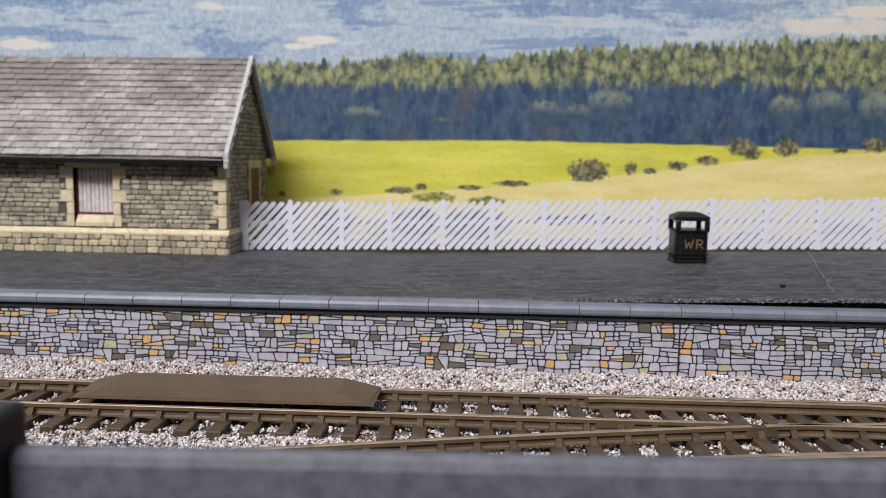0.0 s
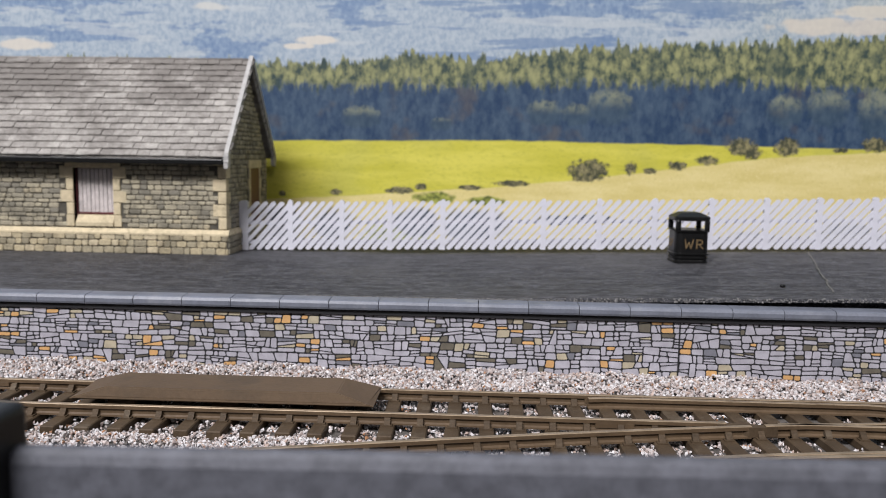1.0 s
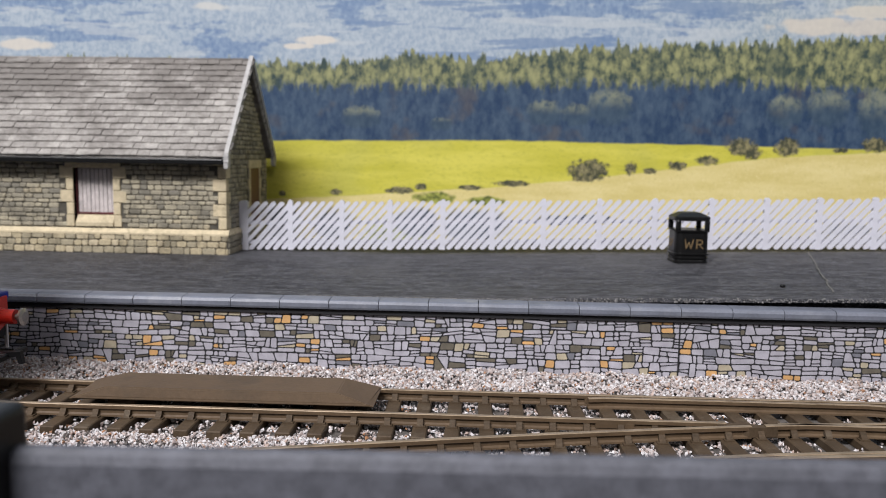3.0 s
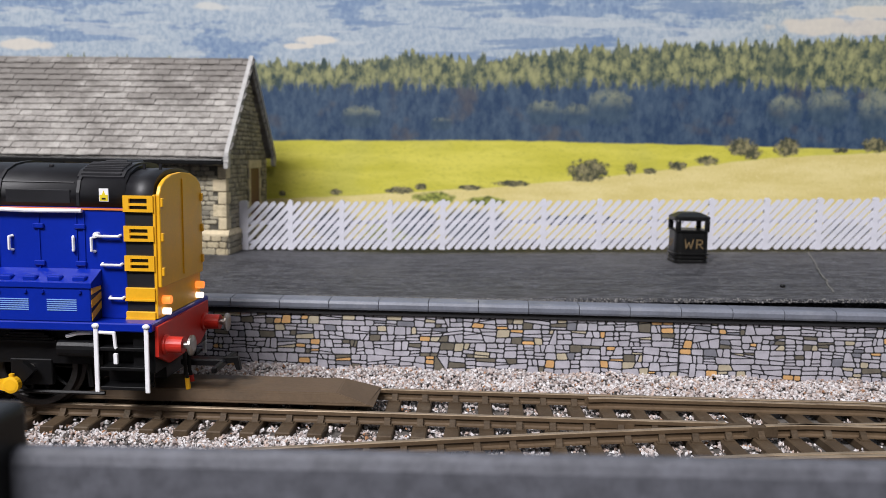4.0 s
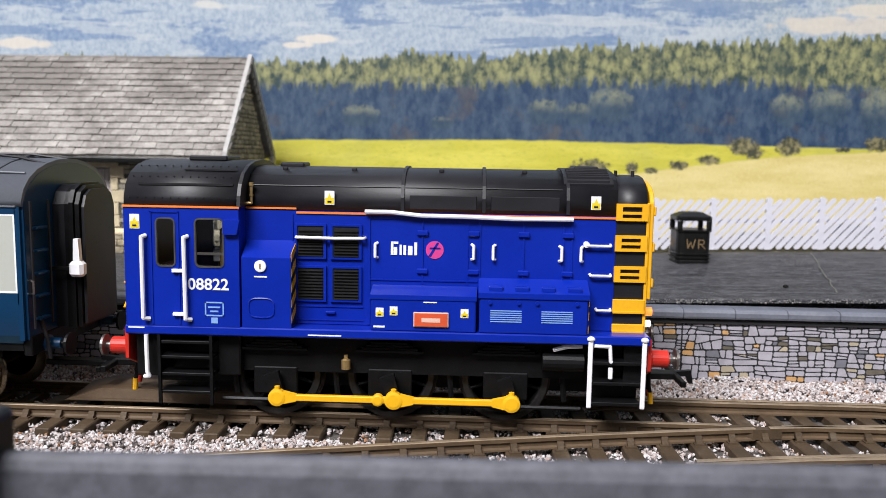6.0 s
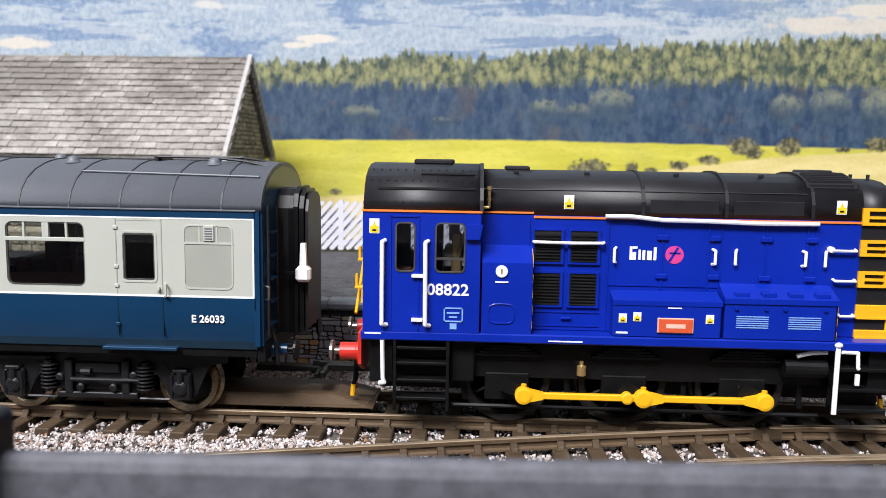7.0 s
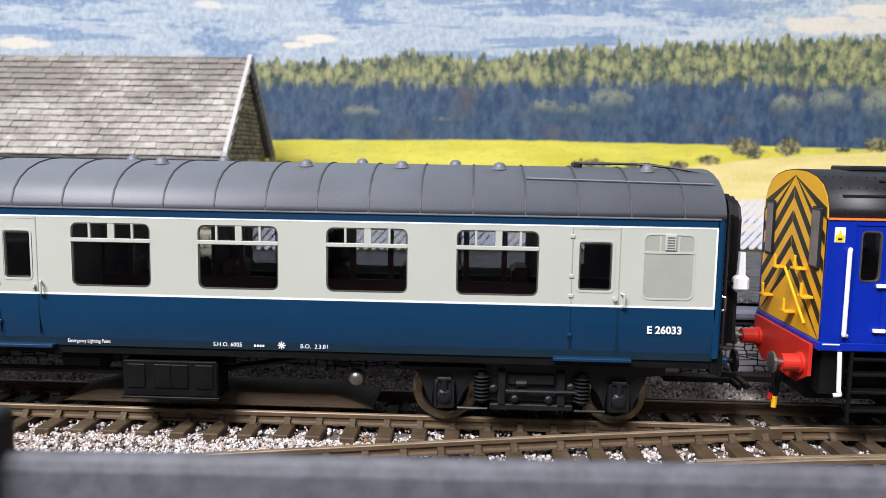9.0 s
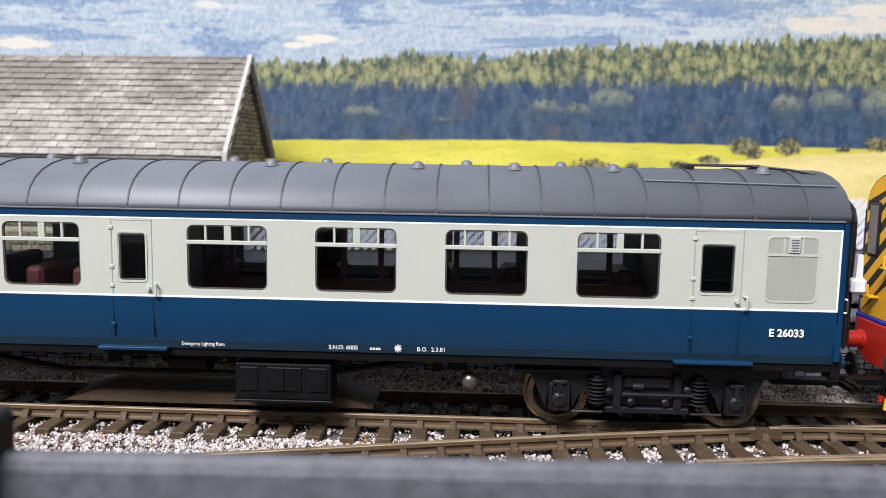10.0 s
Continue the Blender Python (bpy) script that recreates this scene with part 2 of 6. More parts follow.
def platform():
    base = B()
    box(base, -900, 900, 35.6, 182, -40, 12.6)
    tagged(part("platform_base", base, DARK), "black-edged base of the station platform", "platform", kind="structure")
    # tarmac sheet, lifting a little away from the kerb towards one end
    xs = [-900, -500, -300, -200, -120, -60, -20, 0, 30, 60, 107, 107.2, 140, 180, 260, 400, 900]
    bm = B()
    rows = []
    for x in xs:
        z = platform_z(x)
        rows.append([bm.verts.new((x, y, zz)) for y, zz in ((41.0, 12.7), (41.0, z - 1.05), (38.4, z - 0.95), (38.5, z - 0.25), (38.9, z), (80, z + 0.05), (130, z + 0.1 + max(0, x + 90) * 0.006), (181, z + max(0, x + 90) * 0.008), (181, 12.7))])
    for a, b in zip(rows, rows[1:]):
        for i in range(8):
            bm.faces.new((a[i], b[i], b[i + 1], a[i + 1]))
        bm.faces.new((a[8], b[8], b[0], a[0]))
    tagged(part("platform", bm, TARMAC), "black tarmac platform surface with faint streaks", "platform", kind="structure")
    grit = surface("grey_grit_line", (0.16, 0.155, 0.15), 0.9, var=0.6, grain=1.2, fine=3.0, bump=0.8)
    bm = B()
    rnd = random.Random(4)
    for _ in range(900):
        x = rnd.uniform(-45, 165)
        s = rnd.uniform(0.12, 0.34)
        bmesh.ops.create_icosphere(bm, subdivisions=1, radius=s, matrix=Matrix.Translation((x, 38.35 + rnd.uniform(-0.15, 0.3), max(15.75, platform_z(x) - rnd.uniform(0.0, 0.95)))))
    tagged(part("loose_grit", bm, grit), "grey grit along the edge of the platform", "grit", kind="stuff")
    seam = surface("pale_scratch", (0.15, 0.145, 0.13), 0.8, var=0.5, grain=0.6)
    bm = B()
    pts = [(97.0 + rnd.uniform(-0.4, 0.4) + 0.33 * (y - 47), y) for y in range(47, 128, 5)]
    for (xa, ya), (xb, yb) in zip(pts, pts[1:]):
        za, zb = platform_z(xa) + 0.1 + (xa + 90) * 0.0065 * (ya - 38) / 92, platform_z(xb) + 0.1 + (xb + 90) * 0.0065 * (yb - 38) / 92
        vs = [bm.verts.new(p) for p in ((xa - 0.18, ya, za + 0.02), (xa + 0.18, ya, za + 0.02), (xb + 0.18, yb, zb + 0.02), (xb - 0.18, yb, zb + 0.02),
                                        (xa - 0.18, ya, za - 0.4), (xa + 0.18, ya, za - 0.4), (xb + 0.18, yb, zb - 0.4), (xb - 0.18, yb, zb - 0.4))]
        for q in ((0, 1, 2, 3), (0, 3, 7, 4), (1, 5, 6, 2), (4, 7, 6, 5)):
            bm.faces.new([vs[i] for i in q])
    tagged(part("platform_joint", bm, seam), "faint pale joint across the platform tarmac", "joint", kind="structure")
    pebble = B()
    bmesh.ops.create_icosphere(pebble, subdivisions=2, radius=0.75, matrix=Matrix.Translation((0, 0, 0.45)) @ Matrix.Diagonal((1.1, 0.9, 0.75, 1)))
    o = part("stone_chip", pebble, BLACK_PLASTIC, smooth=True)
    o.matrix_basis = at(87.0, 56.5, platform_z(87) + 0.02)
    tagged(o, "small black chip lying on the platform", "chip")


def kerb():
    group = tagged(new("platform_kerb"), "blue-grey kerb of long slabs along the platform edge", "kerb", kind="structure")
    prof = [(33.3, 13.2), (33.1, 13.7), (33.1, 14.7), (33.6, 15.35), (34.3, 15.6), (38.3, 15.75), (38.3, 13.0), (34.0, 13.0)]
    first = part("slab", prism(B(), prof, 0.09, 12.86), KERB, group)
    first.matrix_basis = at(-128.3, 0, 0)
    for i in range(-6, 28):
        if i:
            again(first, at(-128.3 + 12.95 * i, random.uniform(-0.02, 0.02), random.uniform(-0.015, 0.015)))
    # The shade under the slab overhang, built as a black strip
    shade_strip = B()
    box(shade_strip, -260, 260, 34.1, 36.0, 11.6, 12.99, 0.15)
    part("under_lip", shade_strip, DARK, group, "black strip standing for the shade under the kerb slabs")


def track_rail(bm, pts, top=0.0):
    """Bullhead section swept along points (x, y)."""
    prof = [(-0.6, -2.5), (0.6, -2.5), (0.55, -2.15), (0.16, -1.85), (0.16, -1.05), (0.56, -0.85), (0.56, -0.14), (0.42, 0.0), (-0.42, 0.0), (-0.56, -0.14), (-0.56, -0.85), (-0.16, -1.05), (-0.16, -1.85), (-0.55, -2.15)]
    rings = []
    for i, p in enumerate(pts):
        a, b = Vector(pts[max(0, i - 1)]), Vector(pts[min(len(pts) - 1, i + 1)])
        d = (b - a).normalized()
        s = Vector((-d.y, d.x))
        rings.append([bm.verts.new((p[0] + s.x * u, p[1] + s.y * u, top + w)) for u, w in prof])
    n = len(prof)
    for A, C in zip(rings, rings[1:]):
        for i in range(n):
            f = bm.faces.new((A[i], C[i], C[(i + 1) % n], A[(i + 1) % n]))
            # top faces and their bevels take the paler, lit-looking head colour
            f.material_index = 1 if i in (6, 7, 8) else 0
    bm.faces.new(rings[0]), bm.faces.new(rings[-1][::-1])
    return bm


BRANCH = [(-140, -54.5), (-100, -44.2), (-60, -35.0), (-24, -26.7), (-3.6, -22.0), (18.3, -17.2), (40, -12.9), (58, -9.6), (85, -6.0), (110, -3.9), (140, -2.6), (240, -1.0)]


def branch_y(x):
    for (x0, y0), (x1, y1) in zip(BRANCH, BRANCH[1:]):
        if x0 <= x <= x1:
            return y0 + (y1 - y0) * (x - x0) / (x1 - x0)
    return BRANCH[-1][1]


def sleeper_mesh(y0, y1):
    bm = B()
    box(bm, -1.55, 1.55, y0, y1, -4.4, -2.5, 0.22)
    return bm


def chair(bm, x, y):
    """Cast chair: a base plate and a sloping jaw with its key on either side of the rail."""
    box(bm, x - 1.05, x + 1.05, y - 2.0, y + 2.0, -2.55, -2.25)
    for s in (-1, 1):
        prism(bm, [(y + s * 0.35, -2.3), (y + s * 1.7, -2.3), (y + s * 1.55, -1.95), (y + s * 1.1, -1.6), (y + s * 0.8, -0.95), (y + s * 0.35, -0.9)], x - 0.62, x + 0.62)


def tracks():
    main = tagged(new("platform_track"), "brown-painted model railway track beside the platform", "track", kind="structure")
    part("rail", track_rail(B(), [(-900, 8.25), (600, 8.25)]), [RAIL, RAIL_HEAD], main)
    part("rail", track_rail(B(), [(-900, -8.25), (52, -8.25)]), [RAIL, RAIL_HEAD], main)
    part("rail", track_rail(B(), [(62.5, -8.1), (600, -8.25)]), [RAIL, RAIL_HEAD], main)
    part("check_rail", track_rail(B(), [(26, 5.9), (30, 6.6), (88, 6.6), (92, 5.9)], -0.1), [RAIL, RAIL_HEAD], main)
    bm = sleeper_mesh(-15.6, 15.6)
    chair(bm, 0, -8.25), chair(bm, 0, 8.25)
    s = part("sleeper", bm, SLEEPER, main)
    s.matrix_basis = at(-86.1, 0, 0)
    for i in range(-95, 15):
        if i:
            again(s, at(-86.1 + 6.86 * i, random.uniform(-0.3, 0.3), 0, 0, 0, random.uniform(-0.8, 0.8)))
    for x in (-112, 29.5):
        j = B()
        for y in (-8.25, 8.25):
            for k in (-1, 1):
                box(j, x - 4, x + 4, y + k * 0.35 - 0.22, y + k * 0.35 + 0.22, -1.9, -0.75, 0.1)
        part("fishplate", j, RAIL, main)

    side = tagged(new("branch_track"), "brown-painted diverging track of a turnout", "track", kind="structure")
    part("rail", track_rail(B(), [p for p in BRANCH if p[0] < 58] + [(56.5, -9.9)]), [RAIL, RAIL_HEAD], side)
    part("rail", track_rail(B(), [(59.5, -9.35), (72, -7.6), (85, -6.0), (110, -3.9), (140, -2.6), (240, -1.0)]), [RAIL, RAIL_HEAD], side)
    near = []
    for (x0, y0), (x1, y1) in zip(BRANCH, BRANCH[1:]):
        d = Vector((x1 - x0, y1 - y0)).normalized()
        near.append((x0 + d.y * 16.6, y0 - d.x * 16.6))
    part("rail", track_rail(B(), near), [RAIL, RAIL_HEAD], side)
    part("check_rail", track_rail(B(), [(x, branch_y(x) - 15.0) for x in (40, 55, 70, 86)], -0.1), [RAIL, RAIL_HEAD], side)
    # knuckle of the crossing
    k = B()
    prism(k, [(50, -7.4), (62, -8.9), (62, -9.7), (56, -10.6), (50, -9.2)], -2.3, -0.25, "z")
    part("crossing_block", k, SLEEPER, side)
    bm = sleeper_mesh(-15.6, 15.6)
    chair(bm, 0, -8.25), chair(bm, 0, 8.25)
    s = None
    for i in range(15):
        x = -88 + 6.86 * i
        m = at(x + 1.6, branch_y(x) - 8.2, -0.02, 0, 0, 12.2)
        if s is None:
            s = part("sleeper", bm, SLEEPER, side)
            s.matrix_basis = m
        else:
            again(s, m)
    for i in range(36):
        x = 16.4 + 6.95 * i
        y1 = branch_y(x) - 24
        t = sleeper_mesh(y1, 15.6)
        for y in (8.25, -8.25, branch_y(x), branch_y(x) - 16.4):
            chair(t, 0, y)
        t = part("timber", t, SLEEPER, side)
        t.matrix_basis = at(x, 0, -0.01, 0, 0, 2.0)


def ramp():
    bm = B()
    lo = [(-86.5, -6.4), (-20.5, -6.4), (-20.5, 6.6), (-86.5, 6.6)]
    hi = [(-78.5, -6.0), (-28.5, -6.0), (-28.5, 5.4), (-78.5, 5.4)]
    v = [[bm.verts.new((x, y, z)) for x, y in q] for q, z in ((lo, 0.3), (lo, 0.9), (hi, 3.1))]
    v[1][0].co.x += 1.5
    v[1][1].co.x -= 1.5
    for a, b in zip(v, v[1:]):
        for i in range(4):
            bm.faces.new((a[i], a[(i + 1) % 4], b[(i + 1) % 4], b[i]))
    bm.faces.new(v[0]), bm.faces.new(v[2])
    bmesh.ops.bevel(bm, geom=list(bm.edges), offset=0.22, segments=2, affect="EDGES")
    ob = part("uncoupling_ramp", bm, RAMP)
    tagged(ob, "long brown uncoupling ramp lying between the rails", "ramp")
    for x in (-76, -53, -31):
        part("support_block", box(B(), x - 3, x + 3, -4, 4, -2.52, 0.4, 0.1), RAMP, ob)


def pebbles(name, label, spots, seed, size):
    """Many small angular stones as one mesh."""
    rnd = np.random.RandomState(seed)
    n = len(spots)
    base = np.array([(1, 0, 0), (-1, 0, 0), (0, 1, 0), (0, -1, 0), (0, 0, 1), (0, 0, -1)], float)
    tri = np.array([(0, 2, 4), (2, 1, 4), (1, 3, 4), (3, 0, 4), (2, 0, 5), (1, 2, 5), (3, 1, 5), (0, 3, 5)])
    s = size * rnd.uniform(0.55, 1.25, (n, 1, 1)) * rnd.uniform(0.6, 1.3, (n, 1, 3))
    q, _ = np.linalg.qr(rnd.normal(size=(n, 3, 3)))
    verts = (base[None] + rnd.uniform(-0.28, 0.28, (n, 6, 3))) * s
    verts = np.einsum("nij,nkj->nki", q, verts) + spots[:, None, :]
    faces = (tri[None] + 6 * np.arange(n)[:, None, None]).reshape(-1, 3)
    me = bpy.data.meshes.new(name)
    me.from_pydata((verts.reshape(-1, 3) * MM).tolist(), [], faces.tolist())
    me.materials.append(BALLAST)
    return tagged(new(name, me), label, "ballast", kind="stuff")


def ballast():
    rnd = np.random.RandomState(7)

    def strip(n, x0, x1, y0, y1, z):
        x, y = rnd.uniform(x0, x1, n), rnd.uniform(y0, y1, n)
        return np.stack([x, y, z(x, y) + rnd.uniform(-0.25, 0.35, n)], 1)
    back = strip(24000, -170, 150, 12.0, 34.9, lambda x, y: -4.1 + np.clip((y - 12) / 6, 0, 1) * 1.1 + np.clip((y - 22) / 12, 0, 1) * 0.5 - np.clip((x - 20) / 100, 0, 1) * 0.5 + 0.45 * np.sin(x * 0.21) * np.sin(y * 0.4) + 0.25 * np.sin(x * 0.73))
    pebbles("ballast", "pale pink and white granite ballast heaped along the wall", back, 1, 0.44)
    between = strip(17000, -170, 130, -16.5, 14.0, lambda x, y: -4.0 + 0.45 * np.sin(x * 0.27 + y))
    ph = ((between[:, 0] + 86.1) % 6.86)
    keep = (((ph > 1.7) & (ph < 5.1)) | (between[:, 0] > 12)) & (rnd.uniform(size=len(between)) < np.where(between[:, 0] > 66, 0.14, np.where(between[:, 1] > 8, 1, 0.8)))
    between = between[keep]
    between = between[~((between[:, 0] > -88) & (between[:, 0] < -20) & (abs(between[:, 1]) < 5))]
    pebbles("ballast", "pale granite ballast lying between the sleepers", between, 2, 0.42)
    front = strip(40000, -150, 130, -62, -14.5, lambda x, y: -3.9 + 0.6 * np.sin(x * 0.17 + y * 0.3) * np.sin(y * 0.23) + 0.3)
    by = np.interp(front[:, 0], [p[0] for p in BRANCH], [p[1] for p in BRANCH])
    off = by - front[:, 1]
    keep = (off < -2.5) | (rnd.uniform(size=len(front)) < np.where(front[:, 0] > 60, 0.3, 0.5))
    front[:, 2] -= np.where(keep & (off > -2.5), 0.45, 0)
    front[:, 2] += np.where((off < -5) & (front[:, 1] < -19), 0.35, -0.2)
    front = front[keep]
    pebbles("ballast", "pale granite ballast in front of the track", front, 3, 0.44)


def cut(poly, p, d):
    """Both halves of a convex outline cut by a line through p along d."""
    nrm = Vector((-d.y, d.x))
    a, b = [], []
    for v, w in zip(poly, poly[1:] + poly[:1]):
        k, m = (v - p).dot(nrm), (w - p).dot(nrm)
        (a if k >= 0 else b).append(v)
        if k * m < 0:
            e = v.lerp(w, k / (k - m))
            a.append(e), b.append(e)
    return a, b


def shrink(poly, gap):
    """A convex outline moved inwards by a gap; None when nothing is left."""
    out = poly
    for v, w in zip(poly, poly[1:] + poly[:1]):
        d = w - v
        if d.length < 1e-4:
            continue
        d = d.normalized()
        out = cut(out, v + Vector((-d.y, d.x)) * gap, d)[0]
        if len(out) < 3:
            return None
    return out


def stone_wall():
    """Random rubble brought to courses: uneven stones standing a little proud of black mortar."""
    wall = tagged(new("platform_wall"), "grey, cream and ochre rubble stone platform wall with black joints", "wall", kind="structure")
    part("mortar", box(B(), -260, 260, 34.7, 35.6, -6, 12.9), MORTAR, wall)
    rnd = random.Random(21)
    edges = [-6.0, -3.0, 0.95, 4.9, 8.8, 12.65]
    polys = []

    def wob(r, x):
        return edges[r] + 0.16 * math.sin(x * 0.31 + r * 2.1) + 0.08 * math.sin(x * 1.1 + r)

    def split(poly, want):
        xs, zs = [p.x for p in poly], [p.y for p in poly]
        w, h = max(xs) - min(xs), max(zs) - min(zs)
        area = 0.5 * abs(sum(a.x * b.y - b.x * a.y for a, b in zip(poly, poly[1:] + poly[:1])))
        if area < want or (w < 2.2 and h < 1.6):
            polys.append(poly)
            return
        c = Vector((min(xs) + w * rnd.uniform(0.36, 0.64), min(zs) + h * rnd.uniform(0.34, 0.66)))
        flat = h > 1.4 and w < 2.4 * h and (rnd.random() < 0.8 or h > 1.1 * w)
        ang = radians(rnd.gauss(0, 4)) if flat else radians(90 + rnd.gauss(0, 13))
        for piece in cut(poly, c, Vector((math.cos(ang), math.sin(ang)))):
            if len(piece) > 2:
                split(piece, rnd.choice((3.0, 4.2, 5.5, 7.5, 10.0)))
    for r in range(5):
        x = -180 + rnd.uniform(0, 3)
        lean = 0.0
        while x < 170:
            w, nxt = rnd.uniform(4.5, 9.5), rnd.uniform(-0.6, 0.6)
            split([Vector((x, wob(r, x))), Vector((x + w, wob(r, x + w))), Vector((x + w + nxt, wob(r + 1, x + w + nxt))), Vector((x + lean, wob(r + 1, x + lean)))], 7.0)
            x, lean = x + w, nxt
    rest = B()
    count = 0
    for poly in polys:
        core = shrink(poly, 0.165)
        if core is None:
            continue
        pts = []
        for v, w in zip(core, core[1:] + core[:1]):
            f = min(0.28, 0.22 / max(0.01, (w - v).length))
            pts += [v.lerp(w, f), v.lerp(w, 1 - f)]
        c = sum(pts, Vector((0, 0))) / len(pts)
        u = rnd.random()
        k = 0 if u < 0.75 else 1 if u < 0.83 else 2 if u < 0.90 else 3 if u < 0.955 else 4
        depth = 34.72 - rnd.uniform(0.08, 0.18)
        if -42 < c.x < 62 and count < 300 and c.y > -3.4:
            o = part("stone", prism(B(), [(p.x - c.x, p.y - c.y) for p in pts], depth, 34.75, "y"), STONES[k], wall)
            o.matrix_basis = at(c.x, 0, c.y)
            count += 1
        else:
            before = len(rest.faces)
            prism(rest, [(p.x, p.y) for p in pts], depth, 34.75, "y")
            rest.faces.ensure_lookup_table()
            for f in rest.faces[before:]:
                f.material_index = k
    tagged(part("stones", rest, STONES, wall), kind="stuff")
    part("card_joint", box(B(), 53.0, 53.3, 34.3, 34.8, -4.8, 12.6), MORTAR, wall, "dark vertical joint between two wall sheets")


def fence():
    f = tagged(new("picket_fence"), "white plastic diagonal-slat platform fence", "fence")
    posts = [-90.1, -71.7, -51.6, -32.9, -12.5, 6.4, 25.8, 46.7, 67.2, 88.0, 108.1, 127.2, 147.1, 167.5, 188.0, 208.0]
    y0 = 135.0

    def line(x):
        return y0 - (x + 90) * 0.0255, 15.72 + max(0.0, x + 90) * 0.0242
    for i, x in enumerate(posts):
        y, z = line(x)
        w = 1.7 if i == 0 else 1.0
        bm = prism(B(), [(-w, 0), (w, 0), (w, 18.6), (0.4 * w, 19.3), (-0.4 * w, 19.3), (-w, 18.6)], -1.0 if i == 0 else -0.92, 0.9, "y")
        o = part("post", bm, WHITE_PLASTIC, f)
        o.matrix_basis = at(x, y, z)
    for h in (3.1, 10.6):
        for (a, b) in zip(posts, posts[1:]):
            (ya, za), (yb, zb) = line(a), line(b)
            bm = B()
            vs = [bm.verts.new(c) for c in ((a, ya, za + h - 0.75), (b, yb, zb + h - 0.75), (b, yb, zb + h + 0.75), (a, ya, za + h + 0.75),
                                            (a, ya + 0.9, za + h - 0.75), (b, yb + 0.9, zb + h - 0.75), (b, yb + 0.9, zb + h + 0.75), (a, ya + 0.9, za + h + 0.75))]
            for q in ((0, 1, 2, 3), (7, 6, 5, 4), (0, 4, 5, 1), (3, 2, 6, 7), (0, 3, 7, 4), (1, 5, 6, 2)):
                bm.faces.new([vs[i] for i in q])
            part("rail", bm, WHITE_PLASTIC, f)
    bm = prism(B(), [(-0.85, 0.45), (-0.4, 0), (0.6, 0.05), (1.15, 0.55), (16.45, 17.9), (16.65, 18.6), (15.95, 19.1), (15.15, 18.85), (-0.8, 1.0)], -0.8, 0.0, "y")
    s = None
    x = -103.5
    while x < 196:
        y, z = line(max(-90, x))
        if x > -89:
            m = at(x, y - 0.02, z + 0.1, 0, random.uniform(-0.5, 0.5), -1.45)
            if s is None:
                s = part("slat", bm, WHITE_PLASTIC, f)
                s.matrix_basis = m
            else:
                again(s, m)
        x += 3.22
    # slats cut short by the first post
    for k in range(1, 5):
        x0 = -89 + 0.6 - 3.22 * k
        z0 = (-89.4 - x0) * 1.134
        bm = prism(B(), [(0, z0 - 0.9), (17.6 - z0 / 1.134, 18.1), (16.9 - z0 / 1.134, 18.9), (15.9 - z0 / 1.134, 18.8), (0, z0 + 1.1)], -0.8, 0.0, "y")
        o = part("slat", bm, WHITE_PLASTIC, f)
        o.matrix_basis = at(-89.4, 134.96, 15.82)


def loft(bm, rings):
    """Closed rings of points joined one to the next, capped at both ends."""
    R = [[bm.verts.new(p) for p in ring] for ring in rings]
    for a, c in zip(R, R[1:]):
        for i in range(len(a)):
            bm.faces.new((a[i], a[(i + 1) % len(a)], c[(i + 1) % len(a)], c[i]))
    bm.faces.new(R[0][::-1]), bm.faces.new(R[-1])
    return bm


def litter_bin():
    b = empty("litter_bin", "black plastic litter bin with gold lettering standing on the platform", "bin", 73.9, 108.0, platform_z(74) + 0.3)
    b.rotation_euler[2] = radians(1)
    b.scale = (0.98, 0.98, 1.0)

    def ring(w, r, z):
        return [(x, y, z) for x, y in rounded(-w, w, -w, w, r, 3)]
    bm = loft(B(), [ring(w, 2.1, z) for w, z in ((5.75, 0), (5.9, 0.3), (5.9, 1.2), (5.75, 1.4), (5.75, 11.4))])
    part("body", bm, BLACK_PLASTIC, b)
    for z in (1.9, 3.2, 11.0):
        part("band", loft(B(), [ring(5.7, 2.1, z), ring(6.25, 2.3, z + 0.15), ring(6.25, 2.3, z + 0.45), ring(5.7, 2.1, z + 0.7)]), BLACK_PLASTIC, b)
    for sx in (-1, 1):
        for sy in (-1, 1):
            bm = box(B(), *sorted((sx * 4.1, sx * 5.85)), *sorted((sy * 4.1, sy * 5.85)), 11.3, 15.2, 0.6, 2)
            part("corner_post", bm, BLACK_PLASTIC, b)
    bm = loft(B(), [ring(5.9, 2.1, 14.8), ring(6.15, 2.2, 15.0), ring(6.15, 2.2, 16.0), ring(5.9, 2.1, 16.3), ring(3.4, 1.2, 17.5), ring(3.0, 1.1, 17.6)])
    part("lid", bm, BLACK_PLASTIC, b)
    # worn gold marks as plain slanting bars
    for x0, z0, x1, z1 in ((-2.6, 8.6, -2.1, 5.4), (-2.1, 5.4, -1.3, 7.6), (-1.3, 7.6, -0.5, 5.4), (-0.5, 5.4, 0.3, 8.6), (1.5, 5.4, 1.5, 8.6), (1.5, 8.3, 3.2, 8.3), (3.3, 8.1, 3.3, 7.1), (1.6, 6.9, 3.1, 6.9), (2.3, 6.8, 3.7, 5.4)):
        bm = rod(B(), (x0, -5.74, z0), (x1, -5.74, z1), 0.24, 5)
        part("gold_mark", bm, GOLD, b)
    for y0, z0, z1 in ((2.2, 5.6, 8.2), (0.6, 5.5, 7.2), (-1.0, 6.8, 8.4)):
        part("gold_mark", rod(B(), (-5.74, y0, z0), (-5.74, y0 - 0.3, z1), 0.2, 5), GOLD, b)


